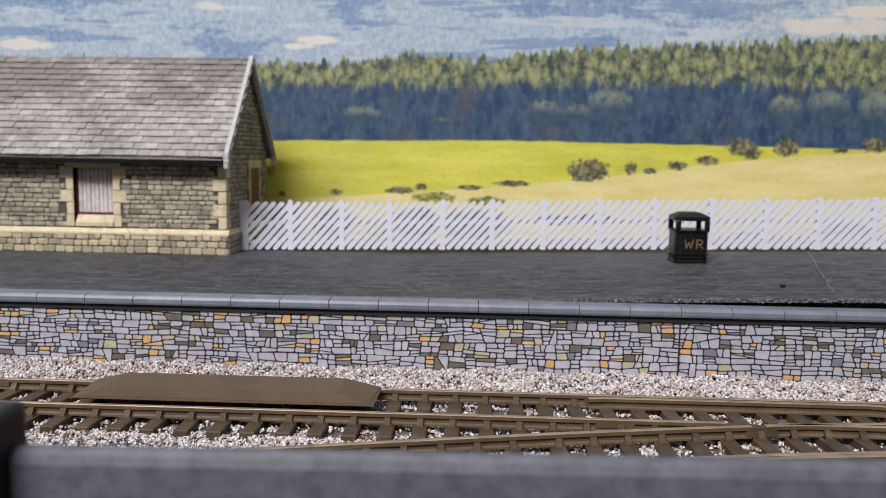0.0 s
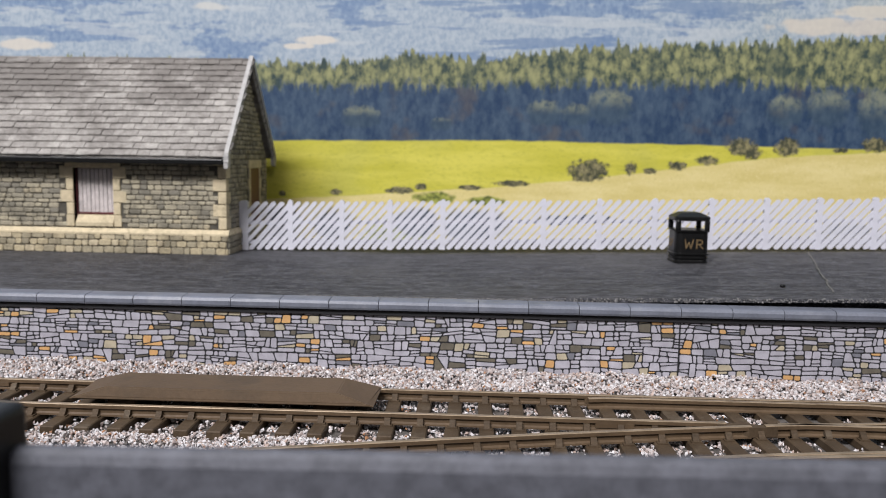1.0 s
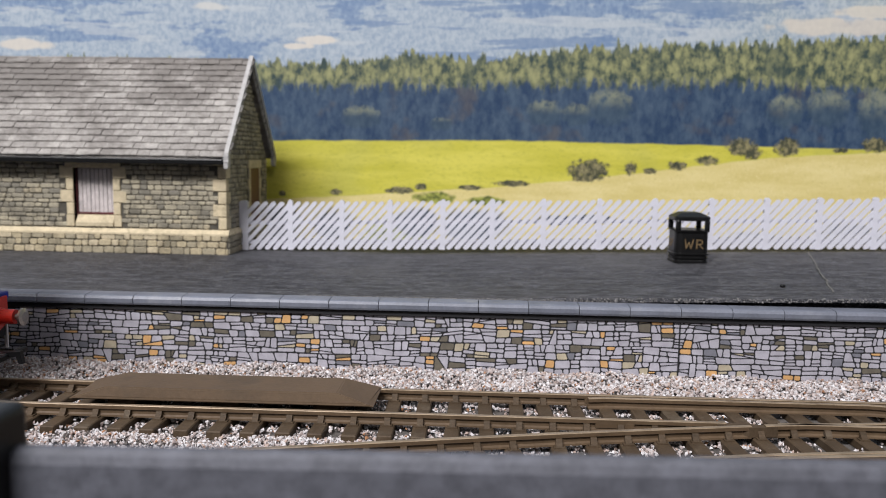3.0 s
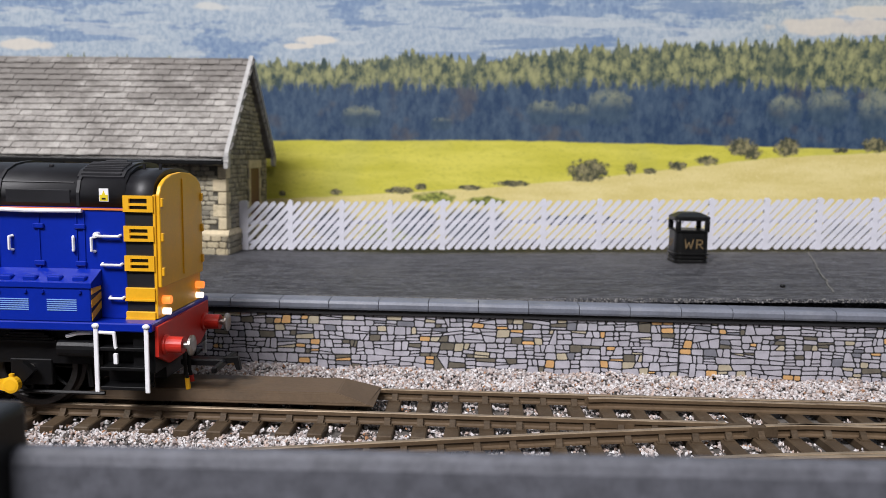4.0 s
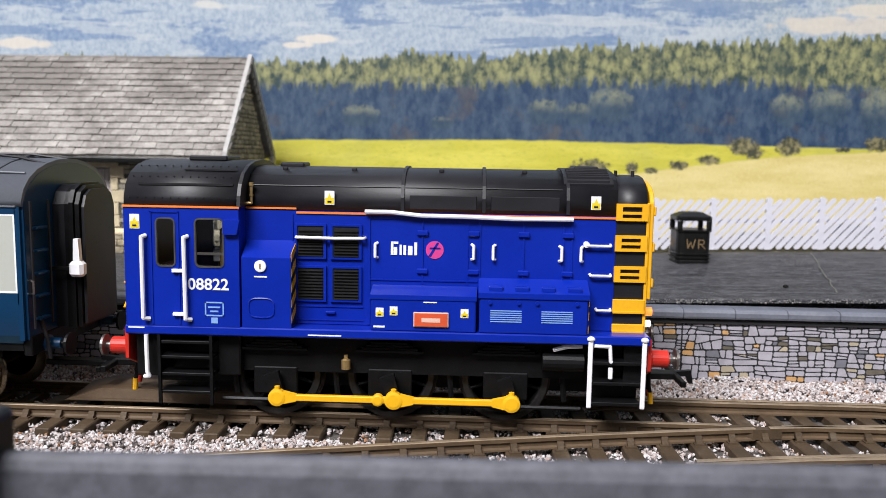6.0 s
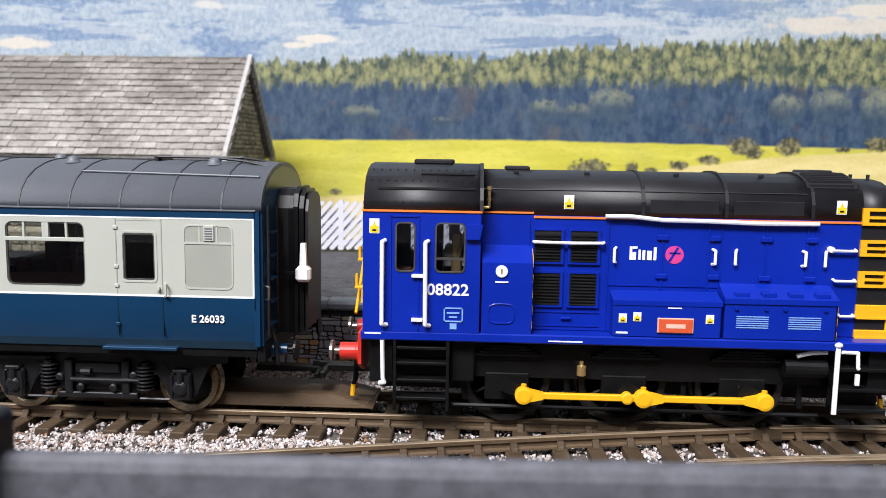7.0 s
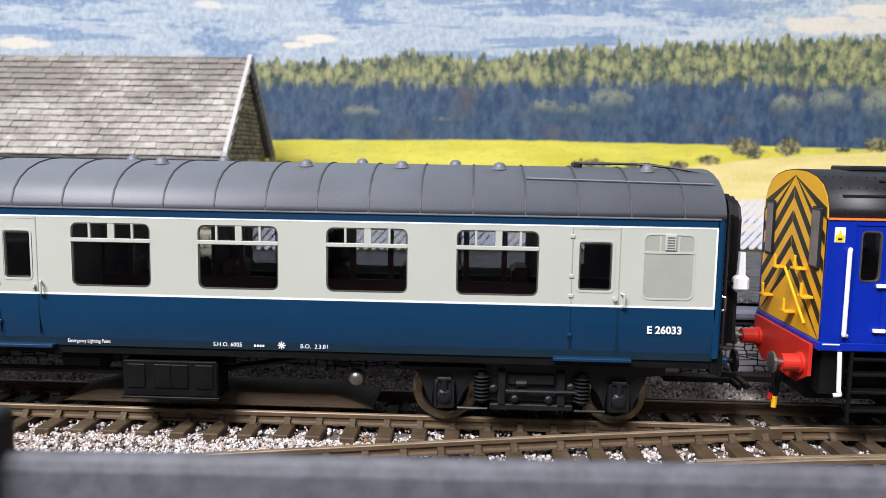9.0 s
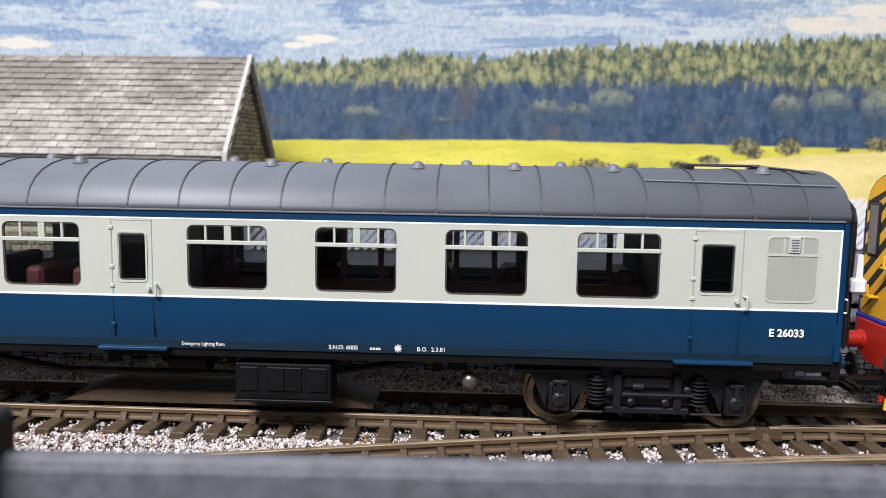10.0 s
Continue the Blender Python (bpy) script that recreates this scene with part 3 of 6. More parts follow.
# lines and patches of the printed landscape: x and z, then half widths
WOOD_TOP = [(-137.1, 92.5), (-91.5, 92.9), (-51.4, 94.3), (-26.6, 97.3), (3.1, 95.4), (27.6, 99.0), (51.8, 101.2), (104.8, 102.6), (133.4, 104.3), (172.9, 106.6)]
SHADE_LINE = [(-91.6, 83.6), (-11.5, 84.1), (62.2, 85.4), (110.5, 87.0), (174.7, 84.4)]
WOOD_FOOT = [(-91.9, 59.1), (13.8, 60.6), (75.5, 60.1), (124.3, 59.6), (176.8, 58.9)]
STUBBLE_TOP = [(-92.1, 33.1), (-56.3, 35.2), (1.8, 39.3), (39.2, 43.2), (88.3, 49.4), (124.6, 54.5), (176.8, 58.0)]
BUSHES = [(49.4, 48.3, 9.5, 5.0), (46.6, 44.8, 5.0, 2.0), (67.7, 49.4, 3.0, 3.5), (76.1, 48.3, 3.0, 1.5), (87.7, 50.7, 4.5, 2.2), (100.8, 53.1, 5.5, 2.2), (115.0, 59.4, 7.0, 4.0), (119.6, 56.6, 5.0, 3.0), (134.7, 59.5, 6.2, 4.2), (172.3, 60.8, 6.0, 3.5), (158.1, 58.4, 4.0, 1.2), (-33.4, 37.9, 6.0, 1.8), (-24.6, 39.6, 3.0, 1.8), (-3.2, 39.7, 6.0, 1.2), (15.6, 41.8, 8.0, 1.5), (-62.6, 36.7, 3.0, 1.5), (-87.0, 35.5, 1.8, 1.5), (-38.5, 37.6, 2.5, 1.0)]
GREENS = [(-18.2, 34.9, 9.0, 2.5), (4.5, 33.8, 8.5, 2.0), (-35.8, 16.8, 15.0, 10.0), (-100.1, 13.0, 20.0, 15.0), (173.5, 15.3, 15.0, 1.8)]
HEDGES = [(-63.9, 21.4, 10.0, 7.5), (-25.7, 23.4, 10.0, 6.5), (-0.3, 22.6, 15.0, 7.5), (-87.1, 22.2, 10.0, 7.5), (52.2, 26.7, 10.0, 2.0), (34.8, 25.8, 7.5, 2.0), (163.1, 23.3, 15.0, 3.5), (121.9, 18.7, 12.5, 3.5)]
ROUND_TREES = [(29.5, 74.6, 9.0, 4.0), (57.6, 77.6, 12.0, 5.5), (43.1, 74.0, 7.5, 3.5), (132.8, 76.7, 9.0, 5.0), (150.7, 77.9, 11.0, 5.5), (171.1, 76.0, 9.0, 7.5), (-51.3, 71.8, 10.0, 3.5), (-16.2, 69.3, 6.0, 2.0)]
FIELDS = [(-203.5, 99.7, 11.25, 3.0, (0.66, 0.6, 0.5)), (-71.4, 102.9, 10.0, 2.25, (0.68, 0.62, 0.52)), (-78.9, 100.4, 7.0, 1.75, (0.68, 0.62, 0.52)), (154.2, 110.6, 27.5, 4.25, (0.62, 0.56, 0.46)), (166.7, 116.8, 15.0, 3.0, (0.62, 0.57, 0.47)), (-117.6, 117.0, 7.0, 2.5, (0.58, 0.57, 0.52))]


# ---- station building ----
HOUSE_STONE = island("weathered_sandstone", [(0.0, (0.38, 0.34, 0.245)), (0.25, (0.46, 0.41, 0.29)), (0.5, (0.32, 0.29, 0.215)), (0.68, (0.42, 0.375, 0.27)), (0.85, (0.24, 0.22, 0.17)), (0.95, (0.50, 0.43, 0.29))], 0.85, 1.6, 0.5, (0.13, 0.118, 0.088))
HOUSE_JOINT = surface("dark_stone_joint", (0.075, 0.068, 0.052), 0.9, var=0.4, grain=0.5, fine=2.0, bump=0.4)
QUOIN = surface("cream_dressed_stone", (0.58, 0.49, 0.32), 0.8, var=0.18, grain=0.4, fine=2.0, bump=0.35, wear=(0.36, 0.30, 0.19), rand=0.2, fixed=True)


def slate_material():
    """Pale stone slates, weathered dark in drifting patches and along the upper courses."""
    g = Nodes("grey_brown_roof_slate", True)
    mid_, fine = g.noise(0.35, 5.0, rough=0.7), g.noise(1.6, 4.0, rough=0.7)
    col = g.mix(g.step(g.math("ADD", g.math("MULTIPLY", mid_, 0.5), g.math("MULTIPLY", fine, 0.5)), 0.36, 0.64), (0.27, 0.252, 0.23), (0.47, 0.445, 0.41))
    drift = g.noise(0.035, 6.0, stretch=(1.0, 1.0, 1.6), rough=0.72)
    sep = g.t.nodes.new("ShaderNodeSeparateXYZ")
    g.t.links.new(g.co, sep.inputs[0])
    high = g.math("MULTIPLY", g.step(sep.outputs[2], 62.0, 90.0), 0.10)
    col = g.mix(g.math("MULTIPLY", g.step(g.math("ADD", drift, high), 0.47, 0.64), 0.72), col, (0.125, 0.112, 0.10))
    info = g.t.nodes.new("ShaderNodeObjectInfo")
    col = g.mix(g.math("MULTIPLY", info.outputs["Random"], 0.4), col, (0.16, 0.148, 0.135))
    g.bump(g.math("ADD", mid_, fine), 0.5, 0.25)
    return g.finish(col, 0.85, 0.0, 0.3)


SLATE = slate_material()
SLATE_SECTION = [(0.75, -0.25), (0.02, 0.28), (0.0, 0.48), (0.3, 0.66), (1.4, 0.7), (4.2, 0.45), (4.2, -0.25)]
BARGE = surface("pale_grey_painted_wood", (0.40, 0.39, 0.375), 0.6, var=0.12, grain=0.4, fine=2.0, bump=0.2)
BOARD = surface("grey_weathered_boards", (0.50, 0.45, 0.43), 0.75, var=0.2, grain=0.5, fine=2.5, bump=0.3)
MAROON = surface("maroon_painted_wood", (0.085, 0.018, 0.02), 0.5, var=0.15)

HX, HY, HZ = -92.2, 119.0, 15.45      # the corner nearest to the fence, at the platform
HBACK, EAVE, RIDGE = 175.0, 51.2, 89.6


def coursed(bm, width, z0, z1, course, holes, rnd, top=None):
    """Squared rubble in courses on the plane y = 0, leaving holes free."""
    z = z0
    while z < z1 - 0.3:
        h = course * rnd.uniform(0.8, 1.2)
        x = -rnd.uniform(0, 2)
        while x < width:
            w = rnd.uniform(2.0, 5.2)
            sag = rnd.uniform(-0.12, 0.12)
            a, b, c, d = max(0.05, x + 0.07), min(width - 0.05, x + w - 0.07), max(z0, z + 0.08 + sag), min(z1, z + h - 0.06 + sag)
            lim = top(0.5 * (a + b)) if top else 1e9
            if b - a > 0.5 and d < lim and not any(a < hx1 and b > hx0 and c < hz1 and d > hz0 for hx0, hx1, hz0, hz1 in holes):
                k = rnd.uniform(0.2, 0.55)
                j = [rnd.uniform(-0.16, 0.16) for _ in range(4)]
                cx, cz = min(0.35, 0.14 * (b - a)), 0.22 * (d - c)

                def outline(inset, y):
                    p, q, r_, t = a + inset, b - inset, c + inset + max(0, j[0]), d - inset + min(0, j[1])
                    return [bm.verts.new(v) for v in ((p, y, r_ + cz), (p + cx, y, r_), (q - cx, y, r_ + j[2] * 0.5), (q, y, r_ + cz), (q, y, t - cz * 0.7), (q - cx, y, t + j[3] * 0.3), (p + cx, y, t), (p, y, t - cz * 0.7))]
                rings = [outline(0.0, 0.05), outline(0.05, -0.6 * k), outline(0.24, -k)]
                bm.faces.new(rings[2])
                for lo, hi in zip(rings, rings[1:]):
                    for i in range(8):
                        bm.faces.new((lo[i], lo[(i + 1) % 8], hi[(i + 1) % 8], hi[i]))
            x += w
        z += h
    return bm


def house():
    h = tagged(new("station_building"), "small sandstone station building with a grey slate roof", "building")
    rnd = random.Random(5)
    x0 = -230.0
    win = (-149.2, -134.2, 26.8, 46.9)
    # front wall in pieces round the window, gable wall, back wall
    bm = B()
    for b in ((x0, win[0], HZ, EAVE), (win[1], HX, HZ, EAVE), (win[0], win[1], HZ, win[2]), (win[0], win[1], win[3], EAVE)):
        box(bm, b[0], b[1], HY, HY + 4, b[2], b[3])
    wall = part("front_wall", bm, HOUSE_JOINT, h)
    mid = (HY + HBACK) / 2
    g = B()
    prism(g, [(HY + 4, HZ), (HBACK, HZ), (HBACK, EAVE), (mid, RIDGE - 1.5), (HY + 4, EAVE + 2.6), ], HX - 4, HX, "x")
    gable = part("gable_wall", g, HOUSE_JOINT, h)
    part("back_wall", box(B(), x0, HX - 4, HBACK - 4, HBACK, HZ, EAVE), HOUSE_JOINT, h)
    # courses of stone
    bm = B()
    coursed(bm, HX - x0, 25.0, EAVE, 1.75, [(win[0] - x0 - 2.2, win[1] - x0 + 2.2, 24, 49.5), (HX - x0 - 2.2, HX - x0, 0, 99)], rnd)
    bm.transform(Matrix.Translation((x0, HY, 0)))
    tagged(part("stonework", bm, HOUSE_STONE, wall), kind="stuff")
    bm = B()
    door = (31.0, 43.5, 15, 47)
    coursed(bm, HBACK - HY, 15.5, RIDGE - 2, 1.75, [(door[0] - 2.2, door[1] + 2.2, 0, 50.5)], rnd, lambda x: EAVE + (RIDGE - EAVE - 2) * (1 - abs(x - 28) / 28))
    bm.transform(Matrix.Translation((HX, HY, 0)) @ Matrix.Rotation(radians(90), 4, "Z"))
    tagged(part("stonework", bm, HOUSE_STONE, gable), kind="stuff")
    # plinth with a sloping dressed top
    bm = B()
    box(bm, x0, HX + 1.1, HY - 1.0, HY - 0.02, HZ, 22.6)
    box(bm, HX + 0.02, HX + 1.1, HY - 0.02, HBACK, HZ, 22.6)
    plinth = part("plinth", bm, HOUSE_JOINT, h)
    bm = B()
    coursed(bm, HX + 1.1 - x0, HZ + 0.05, 22.7, 2.35, [], rnd)
    bm.transform(Matrix.Translation((x0, HY - 1.0, 0)))
    light = island("pale_plinth_stone", [(0.0, (0.52, 0.44, 0.28)), (0.3, (0.40, 0.35, 0.235)), (0.6, (0.60, 0.51, 0.34)), (0.8, (0.32, 0.28, 0.19))], 0.85, 1.6, 0.5, (0.16, 0.135, 0.085))
    tagged(part("stonework", bm, light, plinth), kind="stuff")
    bm = B()
    coursed(bm, HBACK - HY + 1, HZ + 0.05, 22.7, 2.35, [], rnd)
    bm.transform(Matrix.Translation((HX + 1.1, HY - 1.0, 0)) @ Matrix.Rotation(radians(90), 4, "Z"))
    tagged(part("stonework", bm, HOUSE_STONE, plinth), kind="stuff")
    bm = prism(B(), [(HY - 1.5, 22.6), (HY - 1.5, 23.3), (HY - 0.45, 24.7), (HY + 0.2, 24.8), (HY + 0.2, 22.6)], x0, HX + 1.4)
    prism(bm, [(HX + 1.4, 22.6), (HX + 1.4, 23.3), (HX + 0.45, 24.7), (HX - 0.2, 24.8), (HX - 0.2, 22.6)], HY + 0.2, HBACK, "y")
    part("plinth_cap", bm, QUOIN, plinth, "cream dressed stone course")
    # quoins at the corner
    z, i = 24.9, 0
    while z < EAVE - 1:
        w = 4.6 if i % 2 else 2.6
        d = 2.6 if i % 2 else 4.6
        bm = box(B(), HX - w, HX + 0.5, HY - 0.55, HY + 0.3, z + 0.1, z + 4.5, 0.18)
        box(bm, HX - 0.2, HX + 0.52, HY + 0.28, HY + d, z + 0.1, z + 4.5, 0.18)
        part("quoin", bm, QUOIN, h)
        z += 4.7
        i += 1
    # boarded window
    w = part("window", box(B(), win[0], win[1], HY + 2.6, HY + 3.2, win[2], win[3]), BOARD, h, "window boarded with grey planks")
    n = 9
    for k in range(n):
        a = win[0] + 0.7 + (win[1] - win[0] - 0.8) * k / n
        part("board", box(B(), a + 0.08, a + (win[1] - win[0] - 0.8) / n - 0.06, HY + 1.9 + (k % 2) * 0.1, HY + 2.6, win[2] + 3.6, win[3] - 0.4, 0.08), BOARD, w)
    part("lower_rail", box(B(), win[0] + 0.6, win[1], HY + 1.5, HY + 2.6, win[2] + 2.9, win[2] + 3.7, 0.1), MAROON, w)
    part("side_rail", box(B(), win[0], win[0] + 0.6, HY + 1.5, HY + 2.6, win[2], win[3], 0.1), MAROON, w)
    part("sill", prism(B(), [(HY - 1.0, 25.4), (HY - 1.0, 26.8), (HY + 0.9, 29.5), (HY + 2.6, 29.6), (HY + 2.6, 25.4)], win[0] + 0.8, win[1] - 0.1), QUOIN, w)
    for side in (-1, 1):
        z = 25.2
        for i in range(5):
            lw = 5.0 if i % 2 == 0 and i else 2.7
            if i == 0:
                lw = 2.9
            xa = win[0] if side < 0 else win[1]
            hgt = 4.5
            b = sorted((xa, xa + side * lw))
            part("jamb_stone", box(B(), b[0], b[1], HY - 0.5, HY + 2.5, z + 0.08, z + hgt - 0.08, 0.16), QUOIN, w)
            z += hgt
    part("lintel", box(B(), win[0] - 3.0, win[1] + 3.0, HY - 0.5, HY + 2.5, 47.0, 50.0, 0.16), QUOIN, w)
    # gable door
    dr = part("door", box(B(), HX - 0.2, HX + 0.42, HY + door[0], HY + door[1], 22.6, door[3], 0), MAROON, h, "maroon painted door")
    for yy in (door[0] - 1.5, door[1]):
        z = 24.9
        for i in range(5):
            ext = 1.2 if i % 2 else 0
            part("jamb_stone", box(B(), HX - 0.1, HX + 0.6, HY + yy - (ext if yy < door[0] else 0), HY + yy + 1.5 + (ext if yy >= door[1] else 0), z, z + 4.4, 0.15), QUOIN, dr)
            z += 4.5
    part("lintel", box(B(), HX - 0.1, HX + 0.65, HY + door[0] - 3, HY + door[1] + 3, 47.2, 50.6, 0.15), QUOIN, dr)
    # roof: slab, slates, ridge, gutter, bargeboards
    ey0, ey1 = HY - 5.0, HBACK + 5.0
    rise = math.atan2(RIDGE - EAVE, mid - ey0)
    bm = prism(B(), [(ey0, EAVE - 0.2), (mid, RIDGE - 0.9), (ey1, EAVE - 0.2), (ey1, EAVE + 0.3), (mid, RIDGE - 0.35), (ey0, EAVE + 0.3)], x0, HX + 1.6)
    roof = part("roof", bm, SLATE, h)
    length = math.hypot(mid - ey0, RIDGE - EAVE)
    rows, tw = 16, 4.55
    step = length / rows
    slate = None
    rest = B()
    up = Vector((0, math.cos(rise), math.sin(rise)))
    out = Vector((0, -math.sin(rise), math.cos(rise)))
    for r in range(rows):
        for c in range(31):
            x = HX + 1.4 - (c + 1) * tw + (tw / 2 if r % 2 else 0)
            if x < x0:
                continue
            p = Vector((0, ey0 - 0.35, EAVE + 0.3)) + up * (step * r + 0.1 * math.sin(x * 0.09 + r) + rnd.uniform(-0.07, 0.07)) + out * rnd.uniform(-0.12, 0.16)
            m = Matrix.Translation(Vector((x, p.y, p.z)) * MM) @ Matrix.Rotation(rise - 0.16, 4, "X") @ Matrix.Rotation(radians(rnd.uniform(-0.9, 0.9)), 4, "Z")
            if c < 18:
                if slate is None:
                    slate = part("slate", prism(B(), SLATE_SECTION, 0.07, tw - 0.07), SLATE, roof)
                    slate.matrix_basis = m
                else:
                    again(slate, m)
            else:
                t = prism(B(), SLATE_SECTION, 0.07, tw - 0.07)
                t.transform(Matrix.Translation((x, p.y, p.z)) @ Matrix.Rotation(rise - 0.16, 4, "X"))
                tmp = bpy.data.meshes.new("slates")
                t.to_mesh(tmp)
                rest.from_mesh(tmp)
                bpy.data.meshes.remove(tmp)
    tagged(part("slates", rest, SLATE, roof), kind="stuff")
    bm = B()
    rod(bm, (x0, mid, RIDGE + 0.1), (HX + 1.9, mid, RIDGE + 0.1), 0.8, 10)
    part("ridge", bm, SLATE, roof, smooth=True)
    bm = B()
    box(bm, x0, HX + 1.2, ey0 - 1.4, ey0 + 0.8, EAVE - 2.3, EAVE - 0.25, 0.4, 2)
    part("gutter", bm, BLACK_PLASTIC, roof, "black gutter")
    for s in (-1, 1):
        ye = ey0 - 0.9 if s < 0 else ey1 + 0.9
        bm = prism(B(), [(ye, EAVE - 1.4), (mid, RIDGE - 1.0), (mid, RIDGE + 2.0), (ye - 0.3 * s, EAVE + 2.1)], HX + 1.5, HX + 3.1)
        bg = part("bargeboard", bm, BARGE, roof, "pale painted bargeboard with cut-outs")
        # fretted lower edge: small hanging blocks
        for k in range(13):
            f = (k + 0.7) / 14
            y, z = ye + (mid - ye) * f, EAVE - 1.4 + (RIDGE - 1.0 - EAVE + 1.4) * f
            part("fret", prism(B(), [(y - 0.9, z + 0.2), (y + 0.9, z + 0.2), (y + 0.55, z - 1.7), (y - 0.35, z - 2.2)], HX + 1.9, HX + 2.6), BARGE, bg)
        bm = prism(B(), [(ye - 0.3 * s, EAVE - 3.6), (ye - 2.8 * s, EAVE - 3.2), (ye - 3.4 * s, EAVE + 0.6), (ye, EAVE + 1.0)], HX + 1.3, HX + 2.9)
        part("bracket", bm, BARGE, bg)


# ---- printed landscape behind the platform ----
def landscape():
    g = Nodes("printed_landscape")
    sep = g.t.nodes.new("ShaderNodeSeparateXYZ")
    g.t.links.new(g.co, sep.inputs[0])
    X, Z = sep.outputs[0], sep.outputs[2]
    n_big, n_mid, n_fine = g.noise(0.03, 4.0), g.noise(0.10, 5.0), g.noise(0.35, 4.0)
    u = g.math("MULTIPLY_ADD", X, 1 / 500.0, 0.5)

    def height(stops):
        """A line across the picture: (x, z) pairs."""
        r = g.ramp(u, [(x / 500.0 + 0.5, (z + 20) / 200.0) for x, z in stops])
        return g.math("MULTIPLY_ADD", r, 200.0, -20.0)

    def off(n, k):
        return g.math("MULTIPLY_ADD", n, k, -0.5 * k)

    # far hills: pale blue woods, darker belts, cream fields
    hatch = g.noise(0.55, 5.0, stretch=(1.1, 1.0, 0.8, -25), rough=0.75)
    canopy = g.cells(0.42, (1.0, 1.0, 0.7), 1.6)
    belts = g.noise(0.030, 6.0, stretch=(0.6, 1.0, 2.0, 12), rough=0.62)
    lanes = g.noise(0.05, 5.0, stretch=(0.28, 1.0, 2.6, -7), rough=0.6)
    leafy = g.math("ADD", g.math("MULTIPLY", hatch, 0.85), g.math("MULTIPLY", canopy, 0.15))
    hills = g.mix(g.step(leafy, 0.36, 0.66), (0.41, 0.47, 0.515), (0.265, 0.335, 0.42))
    hills = g.mix(g.math("MULTIPLY", g.step(belts, 0.52, 0.57), 0.85), hills, g.mix(g.step(leafy, 0.36, 0.66), (0.22, 0.305, 0.42), (0.115, 0.19, 0.335)))
    hills = g.mix(g.math("MULTIPLY", g.step(lanes, 0.58, 0.62), 0.5), hills, (0.50, 0.535, 0.545))
    hills = g.mix(g.math("MULTIPLY", g.step(lanes, 0.43, 0.39), 0.7), hills, (0.15, 0.23, 0.365))
    # the slope nearest the wood lies greener towards the far end
    green = g.math("MULTIPLY", g.step(X, 85.0, 150.0), g.step(n_big, 0.35, 0.6))
    hills = g.mix(g.math("MULTIPLY", green, 0.5), hills, g.mix(g.step(leafy, 0.36, 0.6), (0.50, 0.52, 0.46), (0.24, 0.31, 0.33)))

    def blob(x, z, a, b, soft=0.35, rough=0.9, n=None):
        dx = g.math("DIVIDE", g.math("SUBTRACT", X, x), a)
        dz = g.math("DIVIDE", g.math("SUBTRACT", Z, z), b)
        d = g.math("ADD", g.math("MULTIPLY", dx, dx), g.math("MULTIPLY", dz, dz))
        d = g.math("ADD", d, off(n or n_mid, rough * 2))
        return g.math("SUBTRACT", 1.0, g.step(d, 1.0 - soft, 1.0 + soft))

    for x, z, a, b, c in FIELDS:
        hills = g.mix(blob(x, z, a, b * 0.8, 0.4, 2.0, n_mid), hills, g.mix(0.25, c, hills))
    # conifer wood: sunlit crowns over a blue shaded wall
    crowns = g.noise(0.30, 6.0, stretch=(1.35, 1.0, 0.85), rough=0.78)
    spikes = g.noise(0.5, 2.5, stretch=(1.0, 1.0, 0.14))
    clump = g.cells(0.24, (1.25, 1.0, 0.75), 3.5)
    tuft = g.math("ADD", g.math("MULTIPLY", crowns, 0.8), g.math("MULTIPLY_ADD", clump, -0.3, 0.25))
    wood = g.mix(g.step(tuft, 0.34, 0.66), (0.035, 0.058, 0.052), (0.30, 0.305, 0.145))
    wood = g.mix(g.math("MULTIPLY", g.step(n_mid, 0.52, 0.68), 0.45), wood, (0.33, 0.33, 0.165))
    wood = g.mix(g.math("MULTIPLY_ADD", g.step(tuft, 0.30, 0.46), -0.8, 0.8), wood, (0.032, 0.056, 0.058))
    wood = g.mix(g.math("MULTIPLY_ADD", g.step(n_mid, 0.34, 0.46), -0.5, 0.5), wood, (0.045, 0.07, 0.065))
    shaded = g.noise(0.2, 6.0, stretch=(1.2, 1.0, 0.6), rough=0.72)
    dark = g.mix(g.step(shaded, 0.34, 0.70), (0.018, 0.043, 0.095), (0.062, 0.10, 0.15))
    dark = g.mix(g.math("MULTIPLY", g.step(clump, 0.5, 0.2), 0.35), dark, (0.085, 0.125, 0.17))
    dark = g.mix(g.math("MULTIPLY", g.step(g.noise(0.07, 4.0), 0.55, 0.72), 0.5), dark, (0.10, 0.085, 0.075))
    belt = g.math("ADD", height(SHADE_LINE), g.math("ADD", off(crowns, 18), off(spikes, 12)))
    wood = g.mix(g.step(g.math("SUBTRACT", Z, belt), -2.5, 2.0), dark, wood)
    for x, z, a, b in ROUND_TREES:
        crown = blob(x, z - 2.0, a * 0.85, b * 1.35, 0.5, 1.3, n_fine)
        sunny = g.math("MULTIPLY", g.step(g.math("SUBTRACT", Z, z - 0.8 * b), 0.0, 1.9 * b), g.step(g.math("ADD", g.math("MULTIPLY", tuft, 0.5), g.math("MULTIPLY", n_fine, 0.5)), 0.36, 0.56))
        wood = g.mix(g.math("MULTIPLY", crown, 0.8), wood, g.mix(sunny, g.mix(0.5, dark, (0.045, 0.075, 0.095)), (0.30, 0.315, 0.20)))
    tops = g.math("ADD", height(WOOD_TOP), g.math("ADD", off(spikes, 15), off(crowns, 5)))
    col = g.mix(g.step(g.math("SUBTRACT", Z, tops), -0.7, 0.9), wood, hills)
